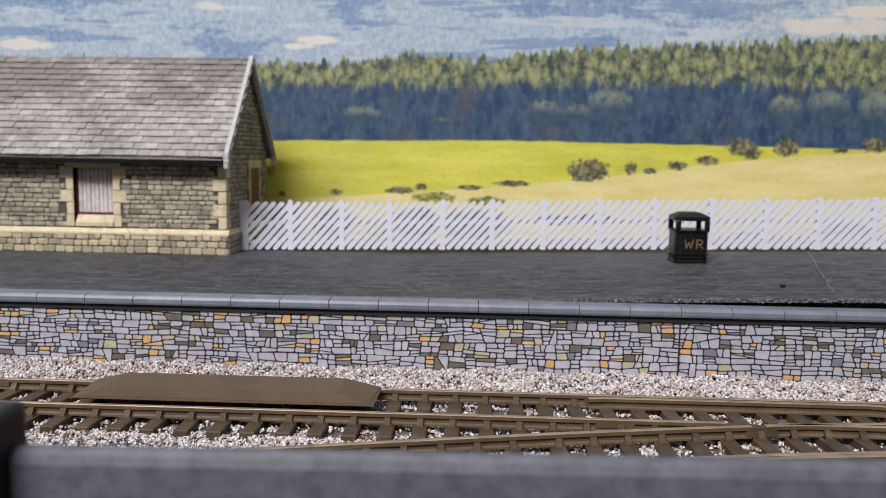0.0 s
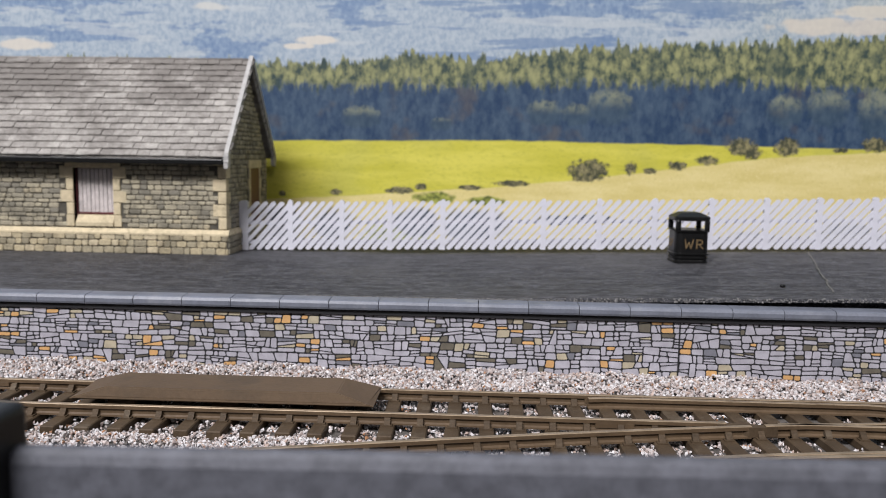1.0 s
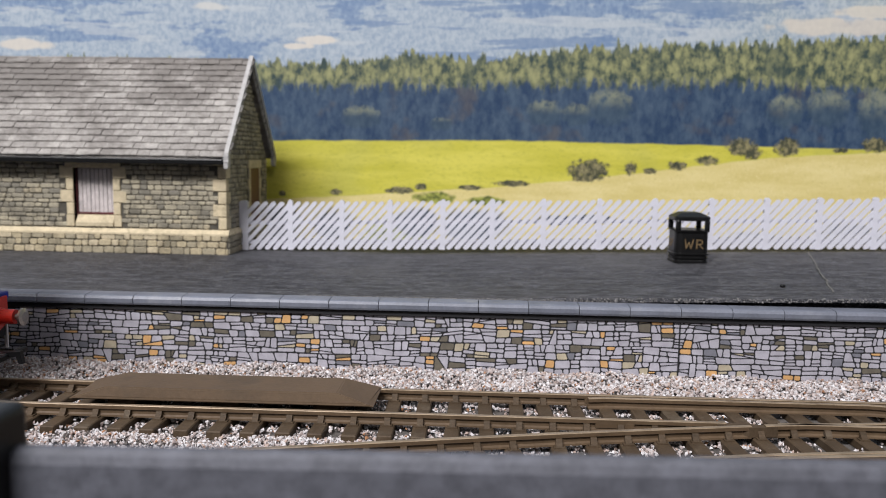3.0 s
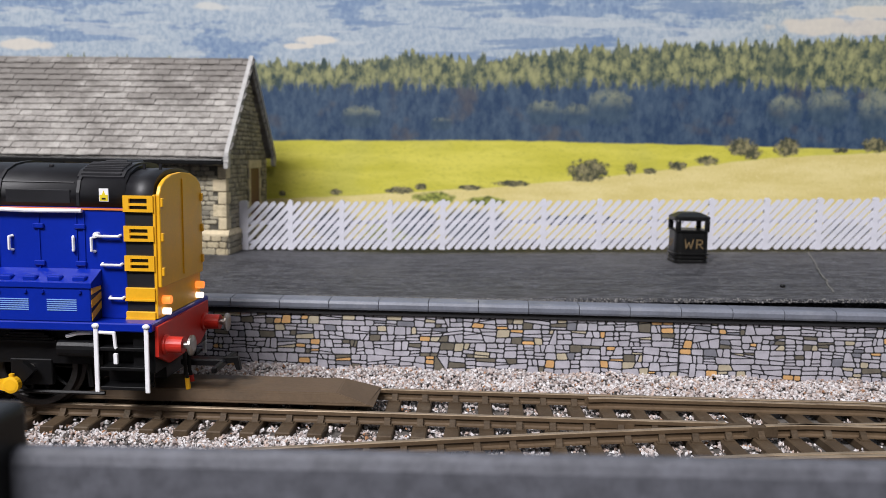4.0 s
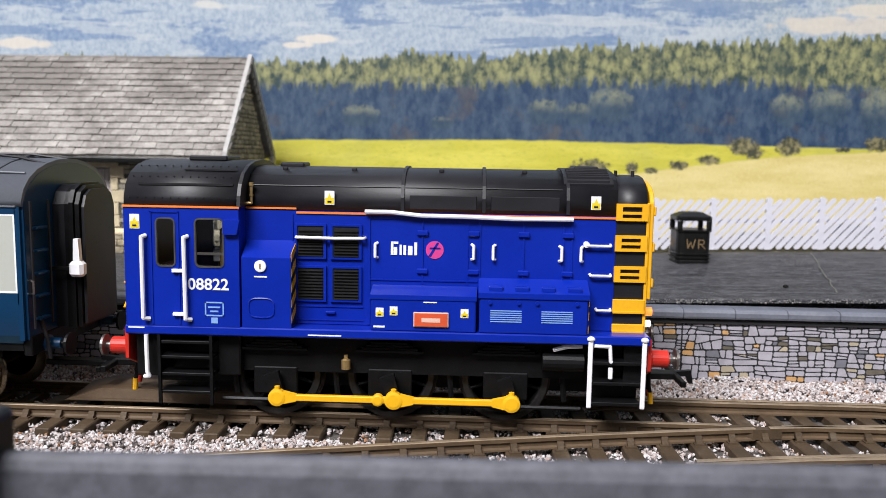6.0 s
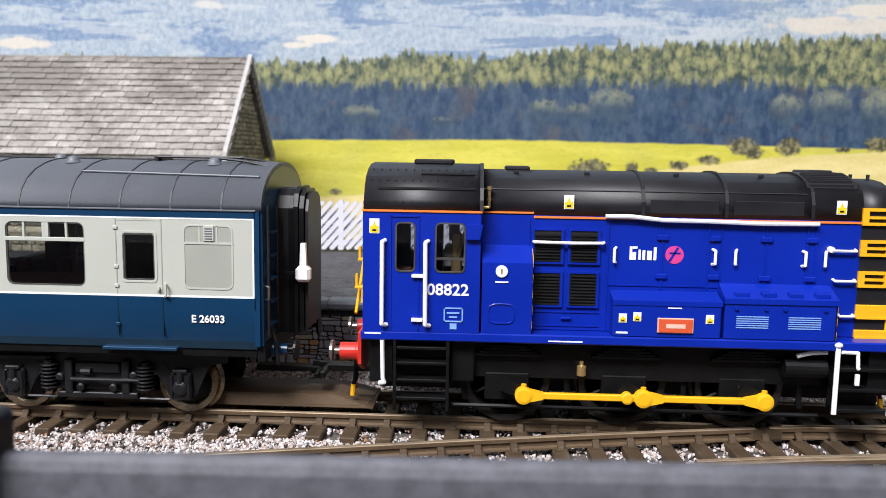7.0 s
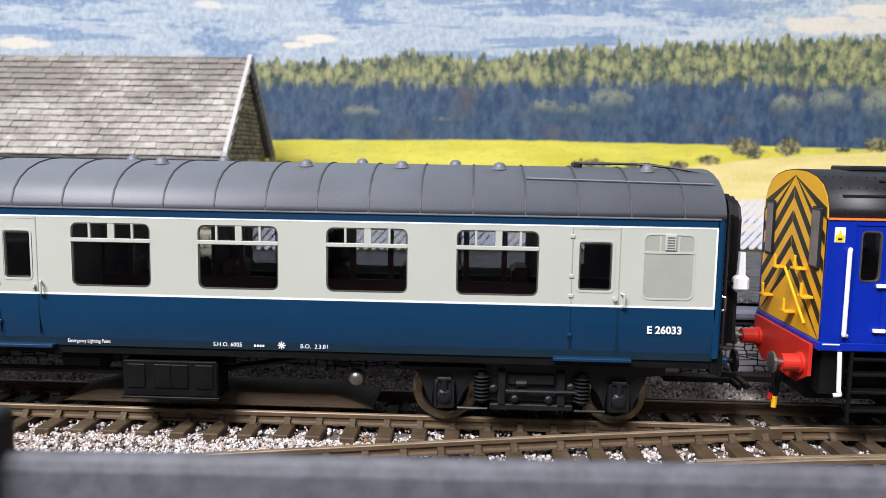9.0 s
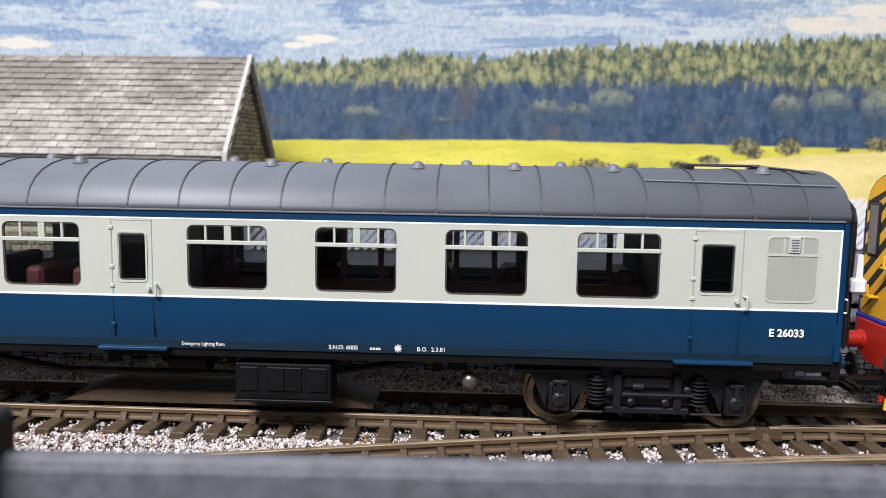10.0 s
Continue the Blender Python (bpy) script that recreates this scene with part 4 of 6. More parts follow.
    # bright field and pale stubble field
    field = g.mix(g.step(g.noise(0.09, 4.0, stretch=(0.25, 1.0, 1.8)), 0.3, 0.7), (0.50, 0.47, 0.055), (0.63, 0.58, 0.10))
    field = g.mix(g.math("MULTIPLY", g.step(n_big, 0.48, 0.65), 0.4), field, (0.43, 0.42, 0.10))
    field = g.mix(g.math("MULTIPLY", g.step(g.noise(0.8, 6.0, stretch=(0.5, 1.0, 1.3), rough=0.85), 0.50, 0.34), 0.6), field, (0.33, 0.33, 0.05))
    edge = g.math("ADD", height(WOOD_FOOT), off(n_mid, 1.4))
    col = g.mix(g.step(g.math("SUBTRACT", Z, edge), -0.5, 0.5), field, col)
    stub = g.mix(g.step(g.noise(0.12, 4.0, stretch=(0.3, 1.0, 1.6)), 0.3, 0.7), (0.61, 0.51, 0.19), (0.70, 0.60, 0.27))
    straw = g.noise(0.9, 6.0, rough=0.85)
    stub = g.mix(g.math("MULTIPLY", g.step(straw, 0.46, 0.30), 0.8), stub, (0.45, 0.37, 0.13))
    stub = g.mix(g.math("MULTIPLY", g.step(straw, 0.54, 0.70), 0.6), stub, (0.80, 0.72, 0.46))
    line = g.math("ADD", height(STUBBLE_TOP), off(n_mid, 1.5))
    col = g.mix(g.step(g.math("SUBTRACT", Z, line), -0.6, 0.6), stub, col)
    leaf = g.mix(g.step(g.noise(0.5, 5.0, rough=0.65), 0.4, 0.65), (0.05, 0.055, 0.035), (0.27, 0.24, 0.12))
    for x, z, a, b in BUSHES:
        col = g.mix(blob(x, z, a * 0.9, b * 0.9, 0.45, 1.9, g.noise(0.4, 5.0, rough=0.7)), col, leaf)
    grass = g.mix(g.step(n_fine, 0.4, 0.6), (0.10, 0.12, 0.03), (0.34, 0.36, 0.08))
    for x, z, a, b in GREENS:
        col = g.mix(blob(x, z, a, b, 0.4, 1.1, g.noise(0.3, 4.0)), col, grass)
    for x, z, a, b in HEDGES:
        col = g.mix(blob(x, z, a, b, 0.5, 1.2), col, (0.045, 0.06, 0.085))
    g.finish(col, 0.5, 0.0, 0.3)
    me = part("backdrop", box(B(), -520, 520, 183.0, 185.0, -40, 330), g.m)
    tagged(me, "printed paper landscape of hills, woods and yellow fields behind the platform", "backdrop", kind="structure")


def parapet():
    w = tagged(new("front_parapet"), "blue-grey painted parapet along the front of the layout", "parapet", kind="structure")
    bm = B()
    prism(bm, [(-102.3, -40), (-102.0, 26.6), (-101.7, 27.4), (-101.2, 27.8), (-100.3, 27.8), (-99.8, 27.4), (-99.6, -40)], -600, 600)
    part("coping", bm, PARAPET, w)
    w.matrix_basis = pose(0, 0, 0, 0, -0.75, 0)
    p = tagged(new("corner_post"), "black painted post standing at the parapet", "post")
    bm = B()
    box(bm, -62, -39.7, -105.5, -98.6, -4.4, 30.9, 0.9, 3)
    part("shaft", bm, BLACK_PLASTIC, p)
    brown = surface("dark_brown_wood", (0.06, 0.04, 0.02), 0.6, var=0.3)
    part("block", box(B(), -52, -39.5, -112, -105.6, -4.4, 23.5, 0.6, 2), brown, p)


# ---- rolling stock ----
BLUE = surface("royal_blue_gloss_paint", (0.0025, 0.019, 0.30), 0.30, var=0.08, grain=0.1, fine=1.5, bump=0.03, spec=0.4)
LOCO_BLACK = surface("satin_black_paint", (0.007, 0.007, 0.0095), 0.5, var=0.3, grain=0.2, fine=2.0, bump=0.1, spec=0.5)
FRAME_BLACK = surface("matt_black_plastic", (0.0045, 0.0045, 0.005), 0.42, var=0.3, grain=0.3, fine=2.0, bump=0.15, spec=0.22)
# Lighter copy of FRAME_BLACK: blue-grey highlights on the bogies put into the colour
BOGIE_BLACK = surface("weathered_bogie_black", (0.008, 0.008, 0.0095), 0.38, var=0.35, grain=0.4, fine=2.0, bump=0.2, spec=0.4)
YELLOW = surface("warning_yellow_paint", (0.78, 0.40, 0.012), 0.42, var=0.06, fine=1.5, bump=0.04)
ROD_YELLOW = surface("yellow_coupling_rod_paint", (0.80, 0.43, 0.010), 0.4, var=0.06, fine=1.5, bump=0.04)
ORANGE = surface("orange_lining", (0.75, 0.20, 0.04), 0.45, var=0.05)
RED = surface("buffer_red_paint", (0.52, 0.024, 0.014), 0.4, var=0.1, fine=1.5, bump=0.04)
WHITE = surface("white_paint", (0.82, 0.82, 0.84), 0.4, var=0.04)
PLATE_EDGE = surface("pale_plate_border", (0.62, 0.38, 0.30), 0.45, var=0.05)
PLATE_RED = surface("orange_red_plate", (0.60, 0.085, 0.03), 0.45, var=0.06)
PINK = surface("pink_print", (0.62, 0.05, 0.25), 0.45, var=0.04)
LABEL_YELLOW = surface("sign_yellow", (0.75, 0.58, 0.02), 0.5, var=0.04)
STEEL = surface("dark_bright_steel", (0.32, 0.30, 0.28), 0.3, 0.9, var=0.2, grain=0.3, fine=2.0, bump=0.05)
TYRE = surface("bronzed_wheel_steel", (0.30, 0.245, 0.17), 0.24, 0.9, var=0.3, grain=0.3, fine=2.0, bump=0.05)
LOCO_TYRE = surface("black_wheel_steel", (0.055, 0.052, 0.05), 0.36, 0.8, var=0.3, grain=0.3, fine=2.0, bump=0.05)
BRASS = surface("brass", (0.60, 0.42, 0.18), 0.35, 0.8, var=0.1)
COACH_BLUE = surface("coach_rail_blue", (0.002, 0.030, 0.080), 0.34, var=0.05, grain=0.06, fine=1.5, bump=0.02)
COACH_CREAM = surface("coach_pearl_grey", (0.43, 0.45, 0.40), 0.42, var=0.03, grain=0.06, fine=1.5, bump=0.02)
COACH_ROOF = surface("coach_roof_dark_grey", (0.120, 0.131, 0.152), 0.5, var=0.10, grain=0.07, fine=2.0, bump=0.08)
RIB = surface("dark_roof_rib", (0.045, 0.048, 0.055), 0.6, var=0.1)
END_BLUE = surface("dark_end_blue", (0.003, 0.016, 0.03), 0.4, var=0.1)
BLANK = surface("whited_window_grey", (0.31, 0.325, 0.285), 0.45, var=0.04)
MAROON_SEAT = surface("maroon_seat_plastic", (0.095, 0.026, 0.024), 0.5, var=0.2)
INTERIOR = surface("dark_interior_plastic", (0.17, 0.15, 0.14), 0.6, var=0.2)
PALE_LINER = surface("pale_interior_wall", (0.34, 0.33, 0.33), 0.6, var=0.1)
PALE_BLUE_PRINT = surface("pale_blue_print", (0.20, 0.36, 0.68), 0.5, var=0.05)


def glazing():
    m = bpy.data.materials.new("clear_glazing")
    m.use_nodes = True
    t = m.node_tree
    t.nodes.clear()
    out, mx = t.nodes.new("ShaderNodeOutputMaterial"), t.nodes.new("ShaderNodeMixShader")
    tr, gl = t.nodes.new("ShaderNodeBsdfTransparent"), t.nodes.new("ShaderNodeBsdfGlossy")
    fr = t.nodes.new("ShaderNodeFresnel")
    fr.inputs[0].default_value = 1.6
    tr.inputs[0].default_value = (0.80, 0.82, 0.84, 1)
    gl.inputs["Roughness"].default_value = 0.04
    t.links.new(fr.outputs[0], mx.inputs[0])
    t.links.new(tr.outputs[0], mx.inputs[1]), t.links.new(gl.outputs[0], mx.inputs[2])
    t.links.new(mx.outputs[0], out.inputs[0])
    return m


GLASS = glazing()


def lettering(name, text, x, y, z, size, material, parent, label="", wide=1.0, bold=0.0):
    """Flat letters on a side that faces -y."""
    cu = bpy.data.curves.new(name, "FONT")
    cu.body, cu.size, cu.extrude, cu.offset = text, size * MM, 0.03 * MM, bold * MM
    cu.resolution_u = 3
    tmp = bpy.data.objects.new(name, cu)
    scene.collection.objects.link(tmp)
    bpy.context.view_layer.update()
    me = bpy.data.meshes.new_from_object(tmp.evaluated_get(bpy.context.evaluated_depsgraph_get()))
    bpy.data.objects.remove(tmp)
    me.materials.clear()
    me.materials.append(material)
    me.transform(Matrix.Diagonal((wide, 1, 1, 1)))
    o = new(name, me)
    o.parent = parent
    o.matrix_basis = at(x, y, z, 90, 0, 0)
    return tagged(o, label) if label else o


def wheel_mesh(r, y_in, y_out):
    """A tyre with its flange about the y axis."""
    bm = B()
    n = 40
    s = 1 if y_out > y_in else -1
    lathe(bm, [(r - 1.5, y_in), (r + 0.75, y_in), (r + 0.75, y_in + 0.5 * s), (r + 0.1, y_in + 0.9 * s), (r, y_out), (r - 1.1, y_out), (r - 1.4, y_out - 0.3 * s), (r - 1.5, y_in)], n)
    return bm


def wheelset(parent, x, z, r, spokes, outer):
    """Both wheels and the axle; turns as one."""
    w = new("wheelset")
    w.parent = parent
    w.matrix_basis = at(x, 0, z)
    for s in (-1, 1):
        part("tyre", wheel_mesh(r, s * 7.2, s * 9.9), LOCO_TYRE if spokes else TYRE, w)
        bm = B()
        if spokes:
            lathe(bm, [(1.9, s * 7.6), (1.9, s * 9.7)], 16)
            for k in range(spokes):
                a = 2 * math.pi * k / spokes
                sp = B()
                rod(sp, (1.5 * math.cos(a), s * 8.6, 1.5 * math.sin(a)), ((r - 1.2) * math.cos(a), s * 8.6, (r - 1.2) * math.sin(a)), 0.42, 6)
                part("spoke", sp, FRAME_BLACK, w)
        else:
            lathe(bm, [(r - 1.3, s * 7.8), (r - 1.6, s * 9.0), (2.0, s * 9.3), (1.2, s * 10.0), (1.2, s * 7.8)], 24)
        part("wheel_centre", bm, FRAME_BLACK, w)
    part("axle", rod(B(), (0, -outer, 0), (0, outer, 0), 0.9, 12), STEEL, w)
    return w


def locomotive():
    L = tagged(new("diesel_shunter"), "royal blue diesel shunter with yellow coupling rods on the platform track", "locomotive")
    # running plate and bonnet
    part("running_plate", box(B(), -51.6, 50.2, -16.4, 16.4, 17.5, 19.3, 0.25), BLUE, L)
    bonnet = part("bonnet", box(B(), -29.2, 43.7, -12, 12, 19.28, 42.0, 0.2), BLUE, L)
    half = [(12.05, 41.98), (12.05, 44.6), (11.2, 47.0), (9.2, 48.8), (6.2, 49.9), (3, 50.35), (0, 50.45)]
    prof = [(-y, z) for y, z in half] + half[-2::-1]
    roof = part("bonnet_roof", prism(B(), prof, -29.2, 43.7), LOCO_BLACK, L, "black bonnet roof")
    for f in roof.data.polygons:
        f.use_smooth = abs(f.normal.x) < 0.5 and f.normal.z > -0.5
    nose = [(12.05, 44.5), (11.2, 46.6), (9.2, 48.2), (6.2, 49.2), (3, 49.6), (0, 49.7)]
    nprof = [(-y, z) for y, z in nose] + nose[-2::-1]
    nr = part("nose_roof", prism(B(), nprof + [(12.05, 44.0), (-12.05, 44.0)], 43.7, 49.4), LOCO_BLACK, roof)
    for f in nr.data.polygons:
        f.use_smooth = abs(f.normal.x) < 0.5 and f.normal.z > -0.5
    for x in (2.2, 18.0, 34.2):
        bm = B()
        p2 = [(y * 1.018, 42 + (z - 42) * 1.03 + 0.12) for y, z in prof]
        prism(bm, p2, x - 0.32, x + 0.32)
        part("roof_strap", bm, LOCO_BLACK, roof)
    def on_roof(y):
        """Height of the roof's curve at a distance from its middle."""
        for (ya, za), (yb, zb) in zip(half, half[1:]):
            if yb <= y <= ya:
                return za + (zb - za) * (ya - y) / max(1e-6, ya - yb)
        return half[0][1]
    for x0, x1 in ((3.6, 16.6), (19.4, 32.6)):
        bm = prism(B(), [(-12.22, 42.6), (-12.22, 45.3), (-11.6, 45.3), (-11.6, 42.6)], x0, x1)
        bmesh.ops.bevel(bm, geom=list(bm.edges), offset=0.1, segments=1, affect="EDGES")
        part("roof_panel", bm, LOCO_BLACK, roof)
    hp = [(-y, on_roof(y) + 0.45) for y in (10.6, 9.2, 7.4, 5.0, 2.5, 0)]
    hp = hp + [(-y, z) for y, z in hp[-2::-1]]
    hatch = part("roof_hatch", prism(B(), hp + [(10.4, 46.6), (-10.4, 46.6)], 33.4, 43.0), LOCO_BLACK, roof)
    for k in range(7):
        y = 10.2 - k * 0.85
        part("slat", box(B(), 34.1, 42.3, -y - 0.2, -y + 0.2, on_roof(y) + 0.2, on_roof(y) + 0.85, 0.1), LOCO_BLACK, hatch)
    part("hatch_lid", box(B(), 36.0, 41.0, -4.0, 4.0, 50.4, 51.3, 0.3), LOCO_BLACK, hatch)
    for x in (-22.0, -8.0, 9.5, 26.0):
        part("lifting_lug", box(B(), x - 0.5, x + 0.5, -6.9, -6.3, 49.6, 50.3, 0.15), LOCO_BLACK, roof)
    part("roof_seam", rod(B(), (-28.4, -11.35, 46.75), (33.2, -11.35, 46.75), 0.13, 6), LOCO_BLACK, roof)
    for x in (44.4, 47.8):
        part("lifting_eye", rod(B(), (x, -4, 49.2), (x, -4, 50.6), 0.35, 8), LOCO_BLACK, roof)
    for x0, x1 in ((-24, -19),):
        part("roof_silencer", box(B(), x0, x1, -3, 3, 50.2, 51.2, 0.3), LOCO_BLACK, roof)
    # orange lining
    part("lining", box(B(), -51.3, -28.6, -16.52, -16.3, 42.35, 42.75), ORANGE, L)
    part("lining", box(B(), -28.6, -18.6, -12.2, -11.9, 42.15, 42.5), ORANGE, L)
    part("lining", box(B(), -18.6, 43.6, -12.25, -11.9, 41.35, 41.75), ORANGE, L)
    # cab
    cab = tagged(new("cab"))
    cab.parent = L
    wins = [(-45.0, -41.2, 30.9, 40.4), (-37.4, -31.7, 30.9, 40.4)]
    for s in (-1, 1):
        y0, y1 = sorted((s * 16.3, s * 15.5))
        bm = B()
        xs = [-51.2, wins[0][0], wins[0][1], wins[1][0], wins[1][1], -28.8]
        zs = [19.28, 30.9, 40.4, 42.6]
        for i in range(5):
            for k in range(3):
                if k != 1 or i % 2 == 0:
                    box(bm, xs[i], xs[i + 1], y0, y1, zs[k], zs[k + 1])
        bmesh.ops.remove_doubles(bm, verts=list(bm.verts), dist=0.001)
        inner = [f for f in bm.faces if all(len(e.link_faces) > 2 for e in f.edges)]
        bmesh.ops.delete(bm, geom=inner, context="FACES_ONLY")
        side = part("cab_side", bm, BLUE, cab)
        for w in wins:
            part("corner_fill", corners(B(), w[0], w[1], w[2], w[3], 1.0, *sorted((s * 16.28, s * 15.5))), BLUE, side)
            bm = rim(B(), w[0] - 0.05, w[1] + 0.05, w[2] - 0.05, w[3] + 0.05, 1.05, 0.3, *sorted((s * 16.42, s * 15.9)))
            part("window_frame", bm, STEEL, side)
            gl = part("pane", box(B(), w[0], w[1], s * 15.9 - 0.1, s * 15.9 + 0.1, w[2], w[3]), GLASS, side)
            gl.visible_shadow = False
    bar = B()
    box(bar, -37.3, -31.8, -16.1, -15.6, 33.3, 33.75)
    part("sliding_bar", bar, STEEL, cab)
    for s in (-1, 1):
        part("frame_end", box(B(), *sorted((s * 50.05, s * 45.6)), -14.6, 14.6, 8.8, 17.5), FRAME_BLACK, L)
    part("front_bulkhead", box(B(), -29.4, -28.8, -15.4, 15.4, 19.3, 42.5), BLUE, cab)
    part("cab_floor", box(B(), -50.8, -29.4, -15.4, 15.4, 19.3, 20.2), INTERIOR, cab)
    part("control_desk", box(B(), -36.5, -30.5, -6, 12, 20.2, 33.5, 0.4), INTERIOR, cab)
    part("brake_column", box(B(), -34.5, -32.5, -10.5, -8.5, 20.2, 38.0, 0.3), BRASS, cab)
    part("driver_seat", box(B(), -46, -42, -12, -8, 20.2, 31, 0.6), MAROON_SEAT, cab)
    # added white card standing in for the bright view through the far window
    part("notice", box(B(), -35.4, -33.2, 2, 2.4, 35.2, 41.0), WHITE, cab)
    part("control_panel", box(B(), -36.2, -31.4, -9.6, -6.2, 31.0, 34.0, 0.3), PALE_LINER, cab)
    part("lever", rod(B(), (-33.2, -10.5, 33), (-31.8, -11.0, 38.5), 0.4, 8), BRASS, cab)
    chalf = [(16.3, 42.58), (16.0, 44.6), (15.0, 46.9), (13.0, 48.9), (9.8, 50.3), (5.5, 51.2), (0, 51.5)]
    cprof = [(-y, z) for y, z in chalf] + chalf[-2::-1]
    croof = part("cab_roof", prism(B(), cprof, -51.1, -28.7), LOCO_BLACK, cab, "black curved cab roof")
    for f in croof.data.polygons:
        f.use_smooth = abs(f.normal.x) < 0.5 and f.normal.z > -0.5
    part("rain_strip", prism(B(), [(-15.35, 46.6), (-15.35, 47.0), (-14.6, 47.0), (-14.6, 46.6)], -48.5, -30), LOCO_BLACK, croof)
    part("rain_strip", prism(B(), [(-12.4, 49.4), (-12.4, 49.7), (-11.9, 49.7), (-11.9, 49.4)], -40.5, -30), LOCO_BLACK, croof)
    part("roof_vent", box(B(), -42.5, -34.5, -4.5, 4.5, 51.2, 52.3, 0.3), LOCO_BLACK, croof)
    part("roof_edge", prism(B(), [(y * 1.015, z + 0.15) for y, z in cprof], -29.1, -28.4), LOCO_BLACK, croof)
    bm = B()
    for k in range(14):
        x = -50 + k * 1.6
        for y, z in ((-16.1, 44.2), (-13.9, 48.2), (-10.2, 50.2)):
            bmesh.ops.create_icosphere(bm, subdivisions=1, radius=0.16, matrix=Matrix.Translation((x, y, z)))
    tagged(part("rivets", bm, LOCO_BLACK, croof), kind="stuff")
    # cab rear with wasp stripes and windows
    part("rear_wall", prism(B(), [(-y * 0.985, z - 0.2) for y, z in [(15.7, 19.6), *chalf]] + [(y * 0.985, z - 0.2) for y, z in [*chalf[-2::-1], (15.7, 19.6)]], -51.2, -50.38), YELLOW, cab, "cab end painted in yellow and black stripes")
    for s in (-1, 1):
        for k in range(7):
            z = 19.5 + k * 5.0
            a, b = 0.15 * s, 15.3 * s
            dz = 13.5
            pts = [(a, z + dz), (a, z + dz - 2.2), (b, z - 2.2 + 0.0), (b, z)]
            pts = [(y, min(50.2 - abs(y) * 0.27, max(19.4, zz))) for y, zz in pts]
            if abs(pts[0][1] - pts[1][1]) + abs(pts[2][1] - pts[3][1]) > 0.3:
                part("black_stripe", prism(B(), pts, -51.27, -51.15), LOCO_BLACK, cab)
        y0, y1 = sorted((s * 9.3, s * 14.0))
        wf = part("end_window", box(B(), -51.6, -51.0, y0, y1, 32.5, 44.5, 0.4), LOCO_BLACK, cab)
        gl = part("pane", box(B(), -51.68, -51.56, y0 + 0.7, y1 - 0.7, 33.2, 43.8), INTERIOR, wf)
    for y, z in ((-7, 32), (3, 31), (-11, 27), (9, 24), (-3, 22.6)):
        bm = B()
        box(bm, -53.4, -51.2, y - 1.3, y + 1.3, z - 0.3, z + 0.2, 0.1), box(bm, -53.4, -52.9, y - 0.3, y + 0.3, z, z + 2.6, 0.1)
        part("lamp_bracket", bm, YELLOW, cab)
    part("hand_lever", rod(B(), (-53.0, -13, 22), (-53.0, -2, 31.5), 0.3, 8), YELLOW, cab)
    # cab door, handrails, signs
    door = B()
    for b in ((-46.0, -45.75, 19.6, 41.6), (-40.65, -40.4, 19.6, 41.6), (-46, -40.4, 41.4, 41.65)):
        box(door, b[0], b[1], -16.5, -16.2, b[2], b[3])
    part("door_beading", door, BLUE, cab)
    for x in (-47.4, -39.2):
        bm = B()
        wire(bm, [Vector((x + 0.5, -16.4, 36.9)), Vector((x, -17.3, 36.7)), Vector((x + (0.1 if x > -45 else 0.0), -17.3, 20.9)), Vector((x + 0.9, -16.4, 20.6))], 0.42, 8)
        part("handrail", bm, WHITE, cab)
    for z in (30.2, 21.7):
        part("door_catch", box(B(), -41.8, -39.6, -17.0, -16.3, z - 0.35, z + 0.35, 0.1), WHITE, cab)
    lettering("running_number", "08822", -38.9, -16.38, 26.6, 3.1, WHITE, cab, "white running number 08822", 1.04, 0.06)
    for x0, x1, z0, z1 in ((-35.6, -31.9, 21.4, 21.65), (-35.6, -35.35, 21.4, 24.2), (-32.15, -31.9, 21.4, 24.2), (-35.6, -31.9, 23.95, 24.2), (-35.0, -32.6, 23.0, 23.3), (-34.6, -33.0, 22.2, 22.5), (-34.4, -33.1, 20.0, 21.1)):
        part("data_panel", box(B(), x0, x1, -16.42, -16.3, z0, z1), PALE_BLUE_PRINT, cab)
    part("data_line", box(B(), -50.8, -47.6, -16.47, -16.4, 18.75, 19.0), WHITE, L)
    part("data_line", box(B(), -15.5, -9.0, -16.47, -16.4, 18.0, 18.25), WHITE, L)
    part("horn", prism(B(), [(-31.6, 37.4), (-29.0, 37.4), (-28.4, 40.2), (-31.6, 40.2)], -17.2, -16.2, "y"), BLUE, cab)
    bm = wire(B(), [Vector((-28.6, -12.7, 43.2)), Vector((-27.3, -12.7, 43.3)), Vector((-27.3, -12.7, 47.0))], 0.3, 8)
    rod(bm, (-27.3, -12.7, 46.6), (-27.3, -12.7, 47.3), 0.45, 8), rod(bm, (-27.3, -12.7, 44.6), (-27.3, -12.7, 45.0), 0.42, 8)
    part("brass_fitting", bm, BRASS, L)

    def sign(x, y, z, w, h, parent):
        s = part("warning_sign", box(B(), x - w / 2, x + w / 2, y - 0.08, y + 0.05, z - h / 2, z + h / 2), WHITE, parent, "white and yellow warning sign")
        part("sign_field", box(B(), x - w / 2 + 0.12, x + w / 2 - 0.12, y - 0.13, y - 0.06, z - h / 2 + 0.15, z + 0.02), LABEL_YELLOW, s)
        part("sign_bar", prism(B(), [(x - w * .28, z - h * .16), (x + w * .28, z - h * .16), (x, z + h * .34)], y - 0.16, y - 0.06, "y"), LABEL_YELLOW, s)
        part("sign_mark", box(B(), x - w * 0.2, x + w * 0.2, y - 0.19, y - 0.12, z - h * .34, z - h * .22), LOCO_BLACK, s)
    sign(-49.0, -16.35, 39.6, 1.9, 2.8, L)
